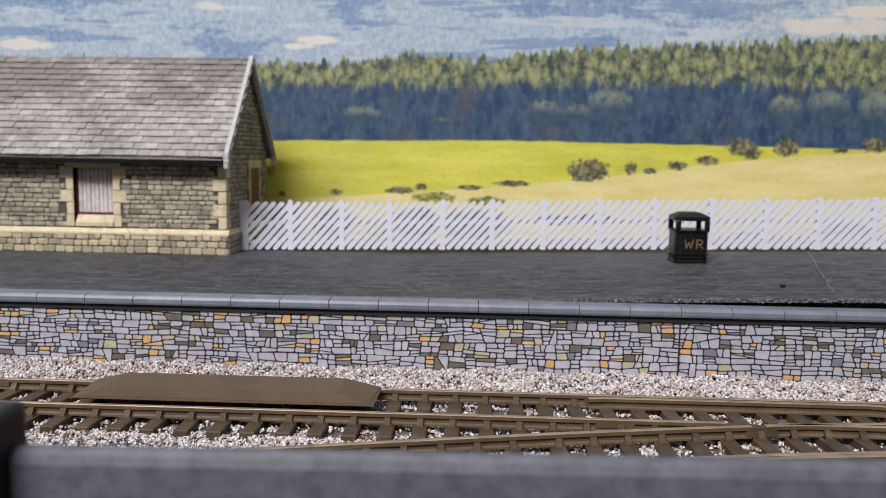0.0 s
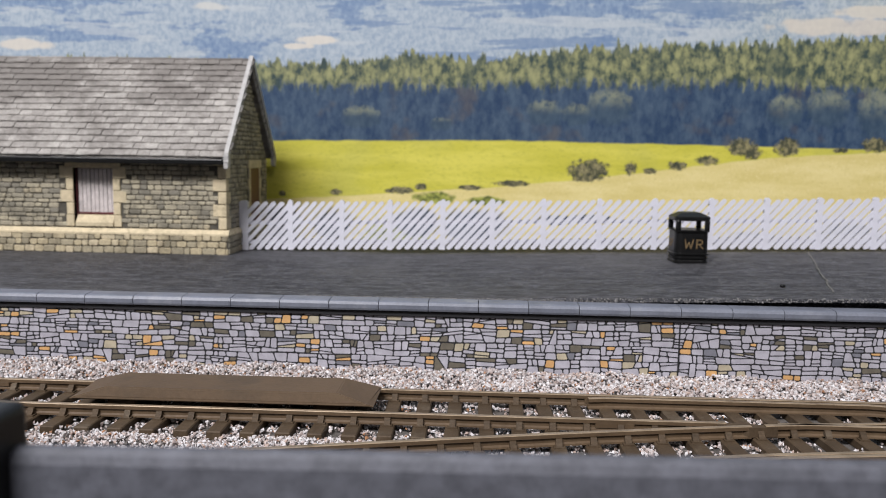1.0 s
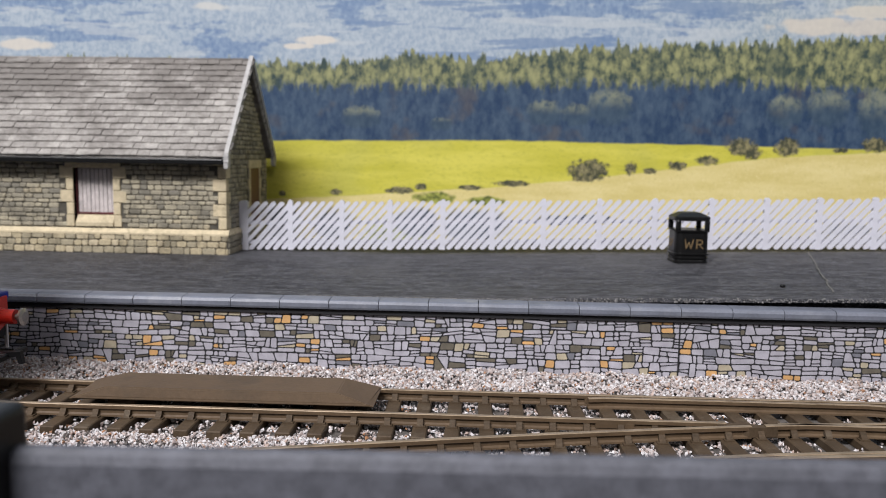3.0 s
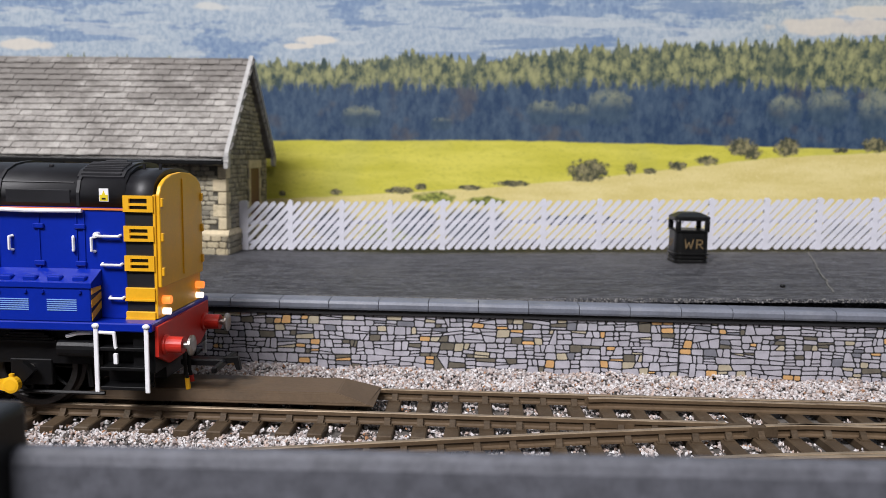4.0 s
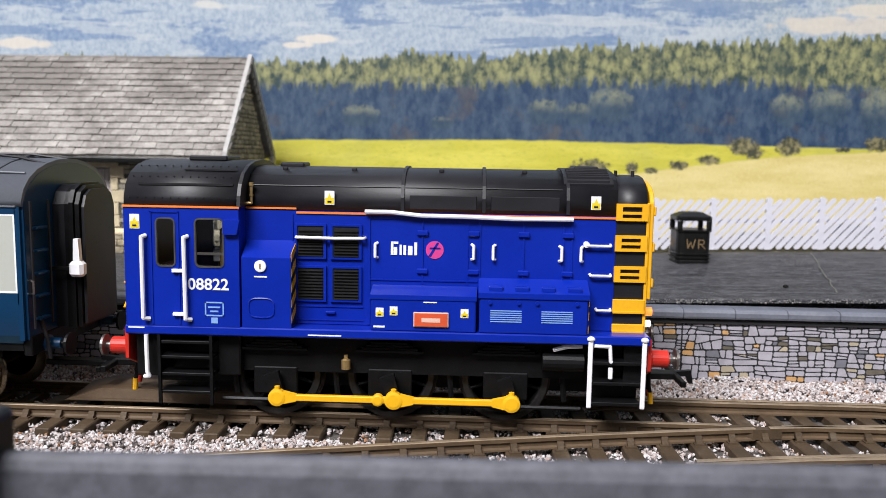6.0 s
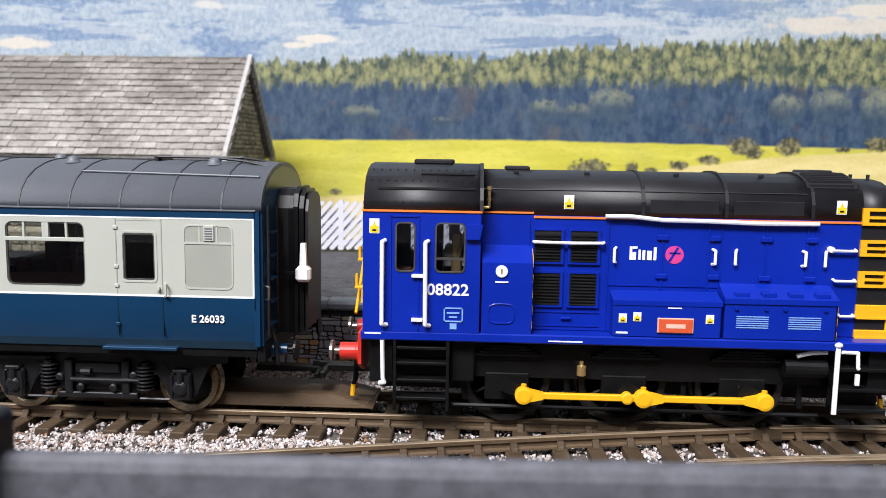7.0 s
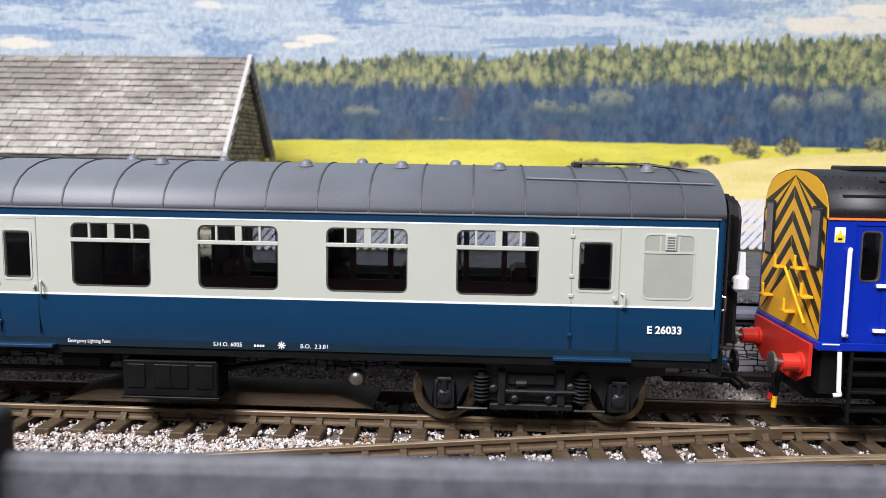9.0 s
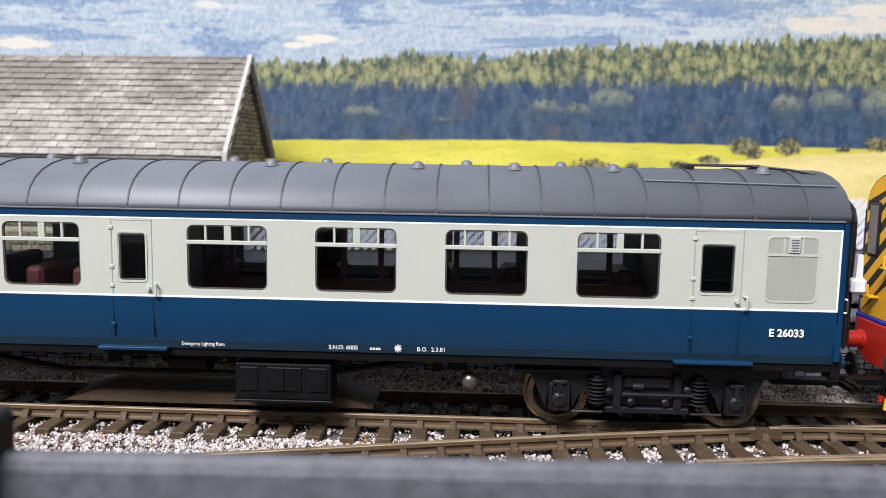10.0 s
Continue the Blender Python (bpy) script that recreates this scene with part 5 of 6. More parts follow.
    sign(-12.0, -12.42, 44.55, 1.9, 2.7, L)
    sign(39.5, -12.15, 44.4, 1.9, 2.6, L)
    for x, z in ((-1.6, 23.0), (1.1, 23.3), (14.7, 23.1)):
        sign(x, -16.42, z, 1.5, 1.7, L)
    part("data_line", box(B(), -2.8, -0.6, -16.45, -16.35, 20.0, 20.35), WHITE, L)
    # bonnet side boxes
    bx = part("air_box", prism(B(), [(-16.2, 19.3), (-16.2, 33.0), (-12, 36.0), (-12, 19.3)], -28.4, -18.8), BLUE, L)
    for k in range(5):
        z = 20.3 + k * 3.0
        part("hazard_stripe", prism(B(), [(-16.1, z), (-16.1, z + 1.5), (-12.5, z + 3.2), (-12.5, z + 1.7)], -18.8, -18.7), YELLOW, bx)
    part("stripe_ground", prism(B(), [(-16.15, 19.6), (-16.15, 32.9), (-12.1, 35.7), (-12.1, 19.6)], -18.82, -18.76), LOCO_BLACK, bx)
    part("gauge_dial", lathe(B(), [(1.15, -16.15), (1.15, -16.5), (0.9, -16.55)], 20, "y", (-24.7, 0, 31.4)), WHITE, bx)
    part("gauge_needle", rod(B(), (-24.7, -16.6, 31.0), (-24.7, -16.6, 31.9), 0.16, 6), BRASS, bx)
    part("data_line", box(B(), -25.9, -23.4, -16.35, -16.15, 29.2, 29.45), WHITE, bx)
    ring = B()
    for k in range(20):
        a, b = 2 * math.pi * k / 20, 2 * math.pi * (k + 1) / 20
        pt = lambda t: (-24.6 + 2.5 * math.copysign(abs(math.cos(t)) ** 0.6, math.cos(t)), -16.25, 23.2 + 1.9 * math.copysign(abs(math.sin(t)) ** 0.6, math.sin(t)))
        rod(ring, pt(a), pt(b), 0.16, 5)
    part("inspection_cover", ring, BLUE, bx)
    b2 = part("battery_box", box(B(), -3.4, 16.9, -16.35, -12, 19.3, 26.4, 0.25), BLUE, L)
    part("box_lid", prism(B(), [(-16.5, 25.5), (-16.5, 26.4), (-12, 27.6), (-12, 25.5)], -3.5, 17.0), BLUE, b2)
    b3 = part("radiator_box", box(B(), 17.5, 38.2, -16.35, -12, 19.3, 27.4, 0.25), BLUE, L)
    part("box_lid", prism(B(), [(-16.6, 26.2), (-16.6, 27.2), (-12, 29.4), (-12, 26.2)], 17.3, 38.4), BLUE, b3)
    for k in range(4):
        part("lid_hinge", box(B(), 19.3 + k * 5, 22.0 + k * 5, -16.1, -14.4, 27.3, 28.4, 0.2), BLUE, b3)
    for x0 in (19.6, 29.3):
        for k in range(6):
            part("louvre_line", box(B(), x0, x0 + 6, -16.45, -16.3, 21.6 + k * 0.42, 21.78 + k * 0.42), PALE_BLUE_PRINT, b3)
    part("stripe_ground", box(B(), 38.2, 38.28, -16.3, -12.1, 19.5, 27.2), LOCO_BLACK, b3)
    for k in range(3):
        part("hazard_stripe", prism(B(), [(-16.3, 19.7 + k * 2.6), (-16.3, 21.2 + k * 2.6), (-12.3, 23.0 + k * 1.9), (-12.3, 21.6 + k * 1.9)], 38.2, 38.34), YELLOW, b3)
    part("panel_catch", box(B(), -12.9, -10.9, -12.6, -11.95, 21.6, 22.1, 0.12), BLUE, bonnet)
    for z in (20.2, 22.9):
        part("panel_beading", box(B(), -18.6, -5.4, -12.2, -11.95, z, z + 0.2), BLUE, bonnet)
    for x in (19.5, 25, 28.5, 36):
        part("knob", rod(B(), (x, -16.3, 25.4), (x, -16.75, 25.4), 0.4, 8), BLUE, b3)
    # name plate with a bar for its name
    npl = part("name_plate", box(B(), 4.9, 11.7, -16.75, -16.3, 20.3, 23.2, 0.12), PLATE_EDGE, L, "orange-red name plate with a pale border")
    part("plate_field", box(B(), 5.15, 11.45, -16.82, -16.7, 20.5, 23.0), PLATE_RED, npl)
    part("name_bar", box(B(), 6.5, 10.1, -16.87, -16.8, 21.3, 22.1), surface("pale_name_bar", (0.7, 0.45, 0.36), 0.5), npl)
    part("data_line", box(B(), 6.8, 9.4, -16.45, -16.3, 25.0, 25.2), WHITE, L)
    # grilles
    for x0 in (-18.4, -11.4):
        for z0, z1 in ((32.9, 39.0), (24.4, 30.7)):
            gr = part("grille", box(B(), x0, x0 + 5.2, -12.28, -11.95, z0, z1), LOCO_BLACK, L, "black louvred grille")
            n = int((z1 - z0) / 0.62)
            for k in range(n):
                part("louvre", prism(B(), [(-12.62, z0 + 0.1 + k * 0.62), (-12.25, z0 + 0.42 + k * 0.62), (-12.25, z0 + 0.1 + k * 0.62)], x0 + 0.2, x0 + 5.0), FRAME_BLACK, gr)
            fr = B()
            for b in ((x0 - 0.5, x0, z0 - 0.4, z1 + 0.4), (x0 + 5.2, x0 + 5.7, z0 - 0.4, z1 + 0.4), (x0, x0 + 5.2, z1, z1 + 0.4), (x0, x0 + 5.2, z0 - 0.4, z0)):
                box(fr, b[0], b[1], -12.5, -11.95, b[2], b[3])
            part("grille_frame", fr, BLUE, gr)
    # bonnet doors: beadings, hinges, handles
    for x in (-19.4, -4.2, 6.2, 15.0, 17.4, 25.9, 33.6, 35.2):
        part("door_beading", box(B(), x - 0.14, x + 0.14, -12.22, -11.95, 28.0 if x > -4 else 19.6, 41.2), BLUE, bonnet)
    for x1, z in ((35.2, 40.6), (17, 28.5)):
        part("door_beading", box(B(), -4.2, x1, -12.2, -11.95, z, z + 0.25), BLUE, bonnet)
    for x in (6.2, 16.2, 25.9, 34.4):
        for z in (38.0, 30.5):
            part("hinge", box(B(), x - 1.1, x + 1.1, -12.55, -11.95, z - 0.5, z + 0.5, 0.15), BLUE, bonnet)
    for x, s in ((-3.0, 1), (16.2, -1), (20.0, 1), (33.2, -1), (36.9, 1)):
        bm = B()
        wire(bm, [Vector((x + 0.4 * s, -12, 35.9)), Vector((x, -12.8, 35.7)), Vector((x, -12.8, 33.2)), Vector((x + 0.4 * s, -12, 33.0))], 0.3, 6)
        part("door_handle", bm, WHITE, bonnet)
    # printed marks as plain shapes
    for x, w, h in ((-0.0, 0.5, 2.6), (0.55, 0.9, 0.45), (0.55, 0.7, 1.5), (1.7, 0.45, 2.0), (2.45, 0.55, 1.9), (3.35, 0.9, 1.8), (4.6, 0.55, 2.5)):
        part("white_mark", box(B(), x, x + w, -12.12, -11.95, 33.6 + (2.15 if h < 0.5 else 0), 33.6 + (2.6 if h < 0.5 else h)), WHITE, bonnet)
    disc = part("pink_roundel", lathe(B(), [(1.75, -11.95), (1.75, -12.12)], 28, "y", (8.6, 0, 34.7)), PINK, bonnet, "pink printed roundel")
    part("roundel_stroke", prism(B(), [(7.4, 33.5), (7.8, 33.3), (9.4, 36.1), (9.0, 36.2)], -12.2, -12.05, "y"), BLUE, disc)
    part("roundel_stroke", box(B(), 7.6, 9.7, -12.2, -12.05, 34.9, 35.2), BLUE, disc)
    # pipe rails
    bm = wire(B(), [Vector((x, -12.9, z)) for x, z in ((-5.0, 42.0), (0, 42.0), (6, 41.4), (14, 41.35), (24, 41.1), (35.2, 41.2))], 0.42, 8)
    part("long_handrail", bm, WHITE, bonnet)
    bm = wire(B(), [Vector((-18.6, -12.2, 36.8)), Vector((-18.4, -13.2, 36.8)), Vector((-11, -13.2, 36.7)), Vector((-5.2, -13.2, 36.8)), Vector((-5, -12.2, 36.8))], 0.3, 8)
    part("short_handrail", bm, WHITE, bonnet)
    for x0, x1, z in ((37.8, 42.6, 36.2), (38.8, 42.8, 30.4), (40.2, 43.0, 23.6)):
        bm = wire(B(), [Vector((x0, -12.0, z + 0.2)), Vector((x0 + 0.1, -12.9, z)), Vector((x1 - 0.1, -12.9, z)), Vector((x1, -12.0, z + 0.2))], 0.28, 6)
        part("grab_rail", bm, WHITE, bonnet)
    part("lamp_iron", rod(B(), (37.9, -12, 36.4), (37.9, -13.0, 36.4), 0.6, 10), WHITE, bonnet)
    # radiator end: black core, yellow slotted panels, yellow front frame
    core = part("radiator", box(B(), 43.6, 49.3, -11.9, 11.9, 19.3, 44.4), LOCO_BLACK, L)
    for z0, z1 in ((41.1, 44.4), (35.2, 38.3), (29.2, 32.3), (23.2, 25.8), (19.35, 20.9)):
        bm = B()
        if z1 - z0 > 2.9:
            box(bm, 43.4, 44.6, -12.5, -11.8, z0, z1), box(bm, 48.3, 49.5, -12.5, -11.8, z0, z1)
            for a, b in ((z0, z0 + 0.55), (z0 + 1.25, z0 + 1.75), (z1 - 0.6, z1)):
                box(bm, 44.6, 48.3, -12.5, -11.8, a, b)
        else:
            box(bm, 43.4, 49.5, -12.5, -11.8, z0, z1, 0.1)
            box(bm, 43.4, 49.5, -12.7, -12.4, z0 - 0.1, z0 + 0.3)
        part("yellow_panel", bm, YELLOW, core)
        b2_ = box(B(), 43.4, 49.5, 11.8, 12.5, z0, z1)
        part("yellow_panel", b2_, YELLOW, core)
    bm = B()
    box(bm, 49.3, 49.9, -12.2, 12.2, 19.4, 44.6, 0.1)
    fp = part("front_panel", bm, YELLOW, L, "yellow radiator front")
    arch = [(-11.9, 25.8), (-11.9, 44.6), (-10.8, 46.4), (-8.8, 47.6), (-5.5, 48.5), (0, 48.9), (5.5, 48.5), (8.8, 47.6), (10.8, 46.4), (11.9, 44.6), (11.9, 25.8)]
    bm = prism(B(), arch, 49.85, 50.7)
    bmesh.ops.bevel(bm, geom=list(bm.edges), offset=0.15, segments=1, affect="EDGES")
    ff = part("radiator_cover", bm, YELLOW, fp)
    part("cover_joint", box(B(), 50.7, 50.95, -0.2, 0.2, 27, 47.5), YELLOW, ff)
    for z in (29, 36, 43):
        for y in (-11.2, 11.2):
            part("cover_clip", box(B(), 50.6, 51.2, y - 0.5, y + 0.5, z - 0.9, z + 0.9, 0.15), YELLOW, ff)
    lampc = surface("lit_orange_lens", (0.8, 0.25, 0.05), 0.3)
    lampc.node_tree.nodes["Principled BSDF"].inputs["Emission Color"].default_value = (1.0, 0.25, 0.04, 1)
    lampc.node_tree.nodes["Principled BSDF"].inputs["Emission Strength"].default_value = 1.2
    lampw = surface("lit_white_lens", (0.8, 0.8, 0.75), 0.3)
    lampw.node_tree.nodes["Principled BSDF"].inputs["Emission Color"].default_value = (1.0, 0.85, 0.7, 1)
    lampw.node_tree.nodes["Principled BSDF"].inputs["Emission Strength"].default_value = 1.5
    for y in (-9.5, 9.5):
        lo = part("marker_lamp", rod(B(), (49.9, y, 23.0), (51.6, y, 23.0), 0.85, 14), lampc, fp)
        part("white_lens", rod(B(), (49.9, y, 20.6), (51.4, y, 20.6), 0.7, 14), lampw, lo)
    # buffer beams, buffers, couplings
    for s in (-1, 1):
        xb = 50.1 if s > 0 else -51.7
        a, b = sorted((xb, xb + 0.7 * s))
        beam = part("buffer_beam", prism(B(), [(-14.6, 12.2), (-14.6, 18.4), (14.6, 18.4), (14.6, 12.2), (9, 9.6), (-9, 9.6)], a, b), RED, L, "red buffer beam")
        for y in (-11.4, 11.4):
            bf = part("buffer", lathe(B(), [(2.1, xb + 0.6 * s), (2.1, xb + 1.2 * s), (1.75, xb + 1.4 * s), (1.7, xb + 4.6 * s)], 20, "x", (0, y, 14.0)), RED, L, "red buffer with a steel head")
            part("buffer_head", lathe(B(), [(0.7, xb + 4.5 * s), (0.7, xb + 5.8 * s), (2.1, xb + 6.0 * s), (2.1, xb + 6.5 * s), (1.2, xb + 6.8 * s)], 20, "x", (0, y, 14.0)), STEEL, bf)
        bm = B()
        box(bm, *sorted((xb, xb + 9.5 * s)), -1.6, 1.6, 7.0, 8.4, 0.2)
        box(bm, *sorted((xb + 8.6 * s, xb + 9.8 * s)), -7.0, 7.0, 6.9, 8.2, 0.2)
        prism(bm, [(xb + 8.0 * s, 8.4), (xb + 12.4 * s, 8.8), (xb + 12.9 * s, 6.0), (xb + 12.0 * s, 6.0), (xb + 11.4 * s, 7.6), (xb + 8.0 * s, 7.2)], -0.6, 0.6, "y")
        part("coupling", bm, FRAME_BLACK, L)
        for y, c in ((-5.5, YELLOW), (-3.2, RED)):
            bm = wire(B(), [Vector((xb + 1.2 * s, y, 13)), Vector((xb + 2.4 * s, y, 11.5)), Vector((xb + 2.6 * s, y, 6.5)), Vector((xb + 3.0 * s, y, 5.0))], 0.42, 8)
            hose = part("brake_hose", bm, FRAME_BLACK, L)
            part("hose_end", rod(B(), (xb + 2.9 * s, y, 5.4), (xb + 3.1 * s, y, 3.0 if c is YELLOW else 4.0), 0.55, 8), c, hose)
    # steps
    for s in (-1, 1):
        for x in (49.1, 38.9):
            bm = box(B(), x - 0.45, x + 0.45, s * 16.3 - 0.25, s * 16.3 + 0.25, 5.2, 18.6, 0.12)
            bmesh.ops.create_icosphere(bm, subdivisions=2, radius=0.8, matrix=Matrix.Translation((x, s * 16.3, 18.7)) @ Matrix.Diagonal((1.0, 0.8, 0.7, 1)))
            st = part("step_stanchion", bm, WHITE, L, "white step stanchion with a round head")
        wire_b = wire(B(), [Vector((39.6, s * 16.3, 17.4)), Vector((42.6, s * 16.3, 17.3)), Vector((42.8, s * 16.3, 14.4)), Vector((43.0, s * 16.3, 14.2))], 0.36, 8)
        box(wire_b, 42.4, 43.2, s * 16.3 - 0.3, s * 16.3 + 0.3, 11.0, 13.2, 0.1)
        part("valve_handle", wire_b, WHITE, st)
        for z in (5.6, 9.6, 13.6):
            part("tread", box(B(), 39.4, 48.7, s * 14 - 2.2, s * 14 + 2.2, z, z + 0.7, 0.1), FRAME_BLACK, st)
        part("step_back", box(B(), 39.4, 48.7, s * 12 - 0.3, s * 12 + 0.3, 5.2, 17.5), FRAME_BLACK, st)
        bm = wire(B(), [Vector((-47.4, s * 16.3, 17.4)), Vector((-47.2, s * 16.6, 10.0)), Vector((-46.9, s * 16.5, 9.2)), Vector((-48.0, s * 16.2, 9.0))], 0.42, 8)
        rs = part("rear_step_rail", bm, WHITE, L)
        for z in (5.6, 9.2, 12.6, 15.6):
            part("tread", box(B(), -45.0, -34.5, s * 14 - 1.9, s * 14 + 1.9, z, z + 0.6, 0.1), FRAME_BLACK, rs)
        bm = box(B(), -45.3, -44.7, s * 15.9 - 0.3, s * 15.9 + 0.3, 3.6, 17.5)
        box(bm, -35.0, -34.4, s * 15.9 - 0.3, s * 15.9 + 0.3, 3.6, 17.5)
        part("step_side", bm, FRAME_BLACK, rs)
        # outside frame, springs, brake gear
        bm = B()
        box(bm, -33, 38, s * 11.4 - 0.5, s * 11.4 + 0.5, 9.6, 17.5)
        for x in (-23, 0, 23):
            box(bm, x - 4.4, x + 4.4, s * 11.5 - 0.7, s * 11.5 + 0.7, 5.0, 10.5, 0.2)
        fr = part("outside_frame", bm, FRAME_BLACK, L)
        for x in (-23, 0, 23):
            bm = B()
            for k in range(4):
                box(bm, x - 6.6 + k, x + 6.6 - k, s * 12.6 - 0.7, s * 12.6 + 0.7, 14.2 + k * 0.55, 14.65 + k * 0.55)
            part("leaf_spring", bm, FRAME_BLACK, fr)
        for x in (-32, -11.5, 11.5, 34):
            bm = wire(B(), [Vector((x, s * 10.5, 13)), Vector((x + 0.8, s * 10.5, 4.5))], 0.6, 6)
            part("brake_hanger", bm, FRAME_BLACK, fr)
        bm = wire(B(), [Vector((-34, s * 11.5, 3.6)), Vector((38, s * 11.5, 3.4))], 0.45, 6)
        part("brake_rod", bm, FRAME_BLACK, fr)
        bm = wire(B(), [Vector((32, s * 14.5, 16.0)), Vector((34.5, s * 15, 16.8)), Vector((37.5, s * 15, 17.0))], 0.45, 6)
        part("white_fitting", bm, WHITE, fr)
    part("brass_cup", lathe(B(), [(0.9, 10.8), (0.9, 12.6), (0.4, 12.9), (0.4, 13.6)], 12, "z", (-8.6, -13.4, 0)), BRASS, L)
    part("main_frame", box(B(), -49, 49, -6.6, 6.6, 5.5, 17.5), FRAME_BLACK, L)
    part("fuel_tank", box(B(), -34, -29.5, -14, 14, 9, 17.5, 0.3), FRAME_BLACK, L)
    part("air_tank", rod(B(), (30, -13.2, 13.4), (38, -13.2, 13.4), 1.9, 16), FRAME_BLACK, L)
    # wheels with outside cranks
    turning = []
    for x in (-23, 0, 23):
        w = wheelset(L, x, 8.62, 8.6, 10, 13.4)
        for s in (-1, 1):
            bm = prism(B(), [(-1.5, -1.2), (1.5, -1.2), (1.1, 4.4), (-1.1, 4.4)], *sorted((s * 13.2, s * 14.6)), "y")
            part("crank", bm, FRAME_BLACK, w)
            part("crank_pin", rod(B(), (0, s * 13.4, 3.5), (0, s * 15.5, 3.5), 0.8, 10), STEEL, w)
        turning.append((w, x))
    rods = []
    for s in (-1, 1):
        r = new("coupling_rods")
        r.parent = L
        y0, y1 = sorted((s * 14.8, s * 15.9))
        bm = B()
        box(bm, -23, 0, y0, y1, -0.62, 0.62, 0.15), box(bm, 0, 23, y0, y1, -0.62, 0.62, 0.15)
        part("rod", bm, ROD_YELLOW, r)
        for x, rr in ((-23, 1.7), (-3.1, 1.15), (0, 1.75), (23, 1.7)):
            bm = lathe(B(), [(rr, y0 - 0.1), (rr, y1 + 0.1), (rr * 0.7, y1 + 0.25)] if s > 0 else [(rr, y1 + 0.1), (rr, y0 - 0.1), (rr * 0.7, y0 - 0.25)], 20, "y", (x, 0, 0))
            if abs(x) > 20 or x == 0:
                rod(bm, (x, (y0 + y1) / 2, 1.4), (x, (y0 + y1) / 2, 2.2), 0.55, 8)
                inn = x - math.copysign(1.2, x) if x else 1.3
                prism(bm, [(inn, 1.25), (inn - math.copysign(2.6, x if x else -1), 0.66), (inn - math.copysign(2.6, x if x else -1), -0.66), (inn, -1.25)], y0 - 0.04, y1 + 0.04, "y")
            part("rod_end", bm, ROD_YELLOW, r)
        rods.append(r)
    return L, turning, rods


def rounded(x0, x1, z0, z1, r, n=4):
    pts = []
    for cx, cz, a0 in ((x1 - r, z1 - r, 0), (x0 + r, z1 - r, 90), (x0 + r, z0 + r, 180), (x1 - r, z0 + r, 270)):
        for k in range(n + 1):
            a = radians(a0 + 90 * k / n)
            pts.append((cx + r * math.cos(a), cz + r * math.sin(a)))
    return pts


def rim(bm, x0, x1, z0, z1, r, w, y0, y1):
    """A rounded frame of width w between two depths."""
    a, b = rounded(x0, x1, z0, z1, r), rounded(x0 + w, x1 - w, z0 + w, z1 - w, max(0.1, r - w))
    n = len(a)
    V = [[bm.verts.new((p[0], y, p[1])) for p in q] for q, y in ((a, y0), (b, y0), (b, y1), (a, y1))]
    for i in range(n):
        j = (i + 1) % n
        for k in range(4):
            bm.faces.new((V[k][i], V[k][j], V[(k + 1) % 4][j], V[(k + 1) % 4][i]))
    return bm


def corners(bm, x0, x1, z0, z1, r, y0, y1):
    """Fills the corners of a square opening to round it."""
    pts = rounded(x0, x1, z0, z1, r)
    for c, k in (((x1, z1), 0), ((x0, z1), 5), ((x0, z0), 10), ((x1, z0), 15)):
        prism(bm, [c] + pts[k:k + 5], y0, y1, "y")
    return bm


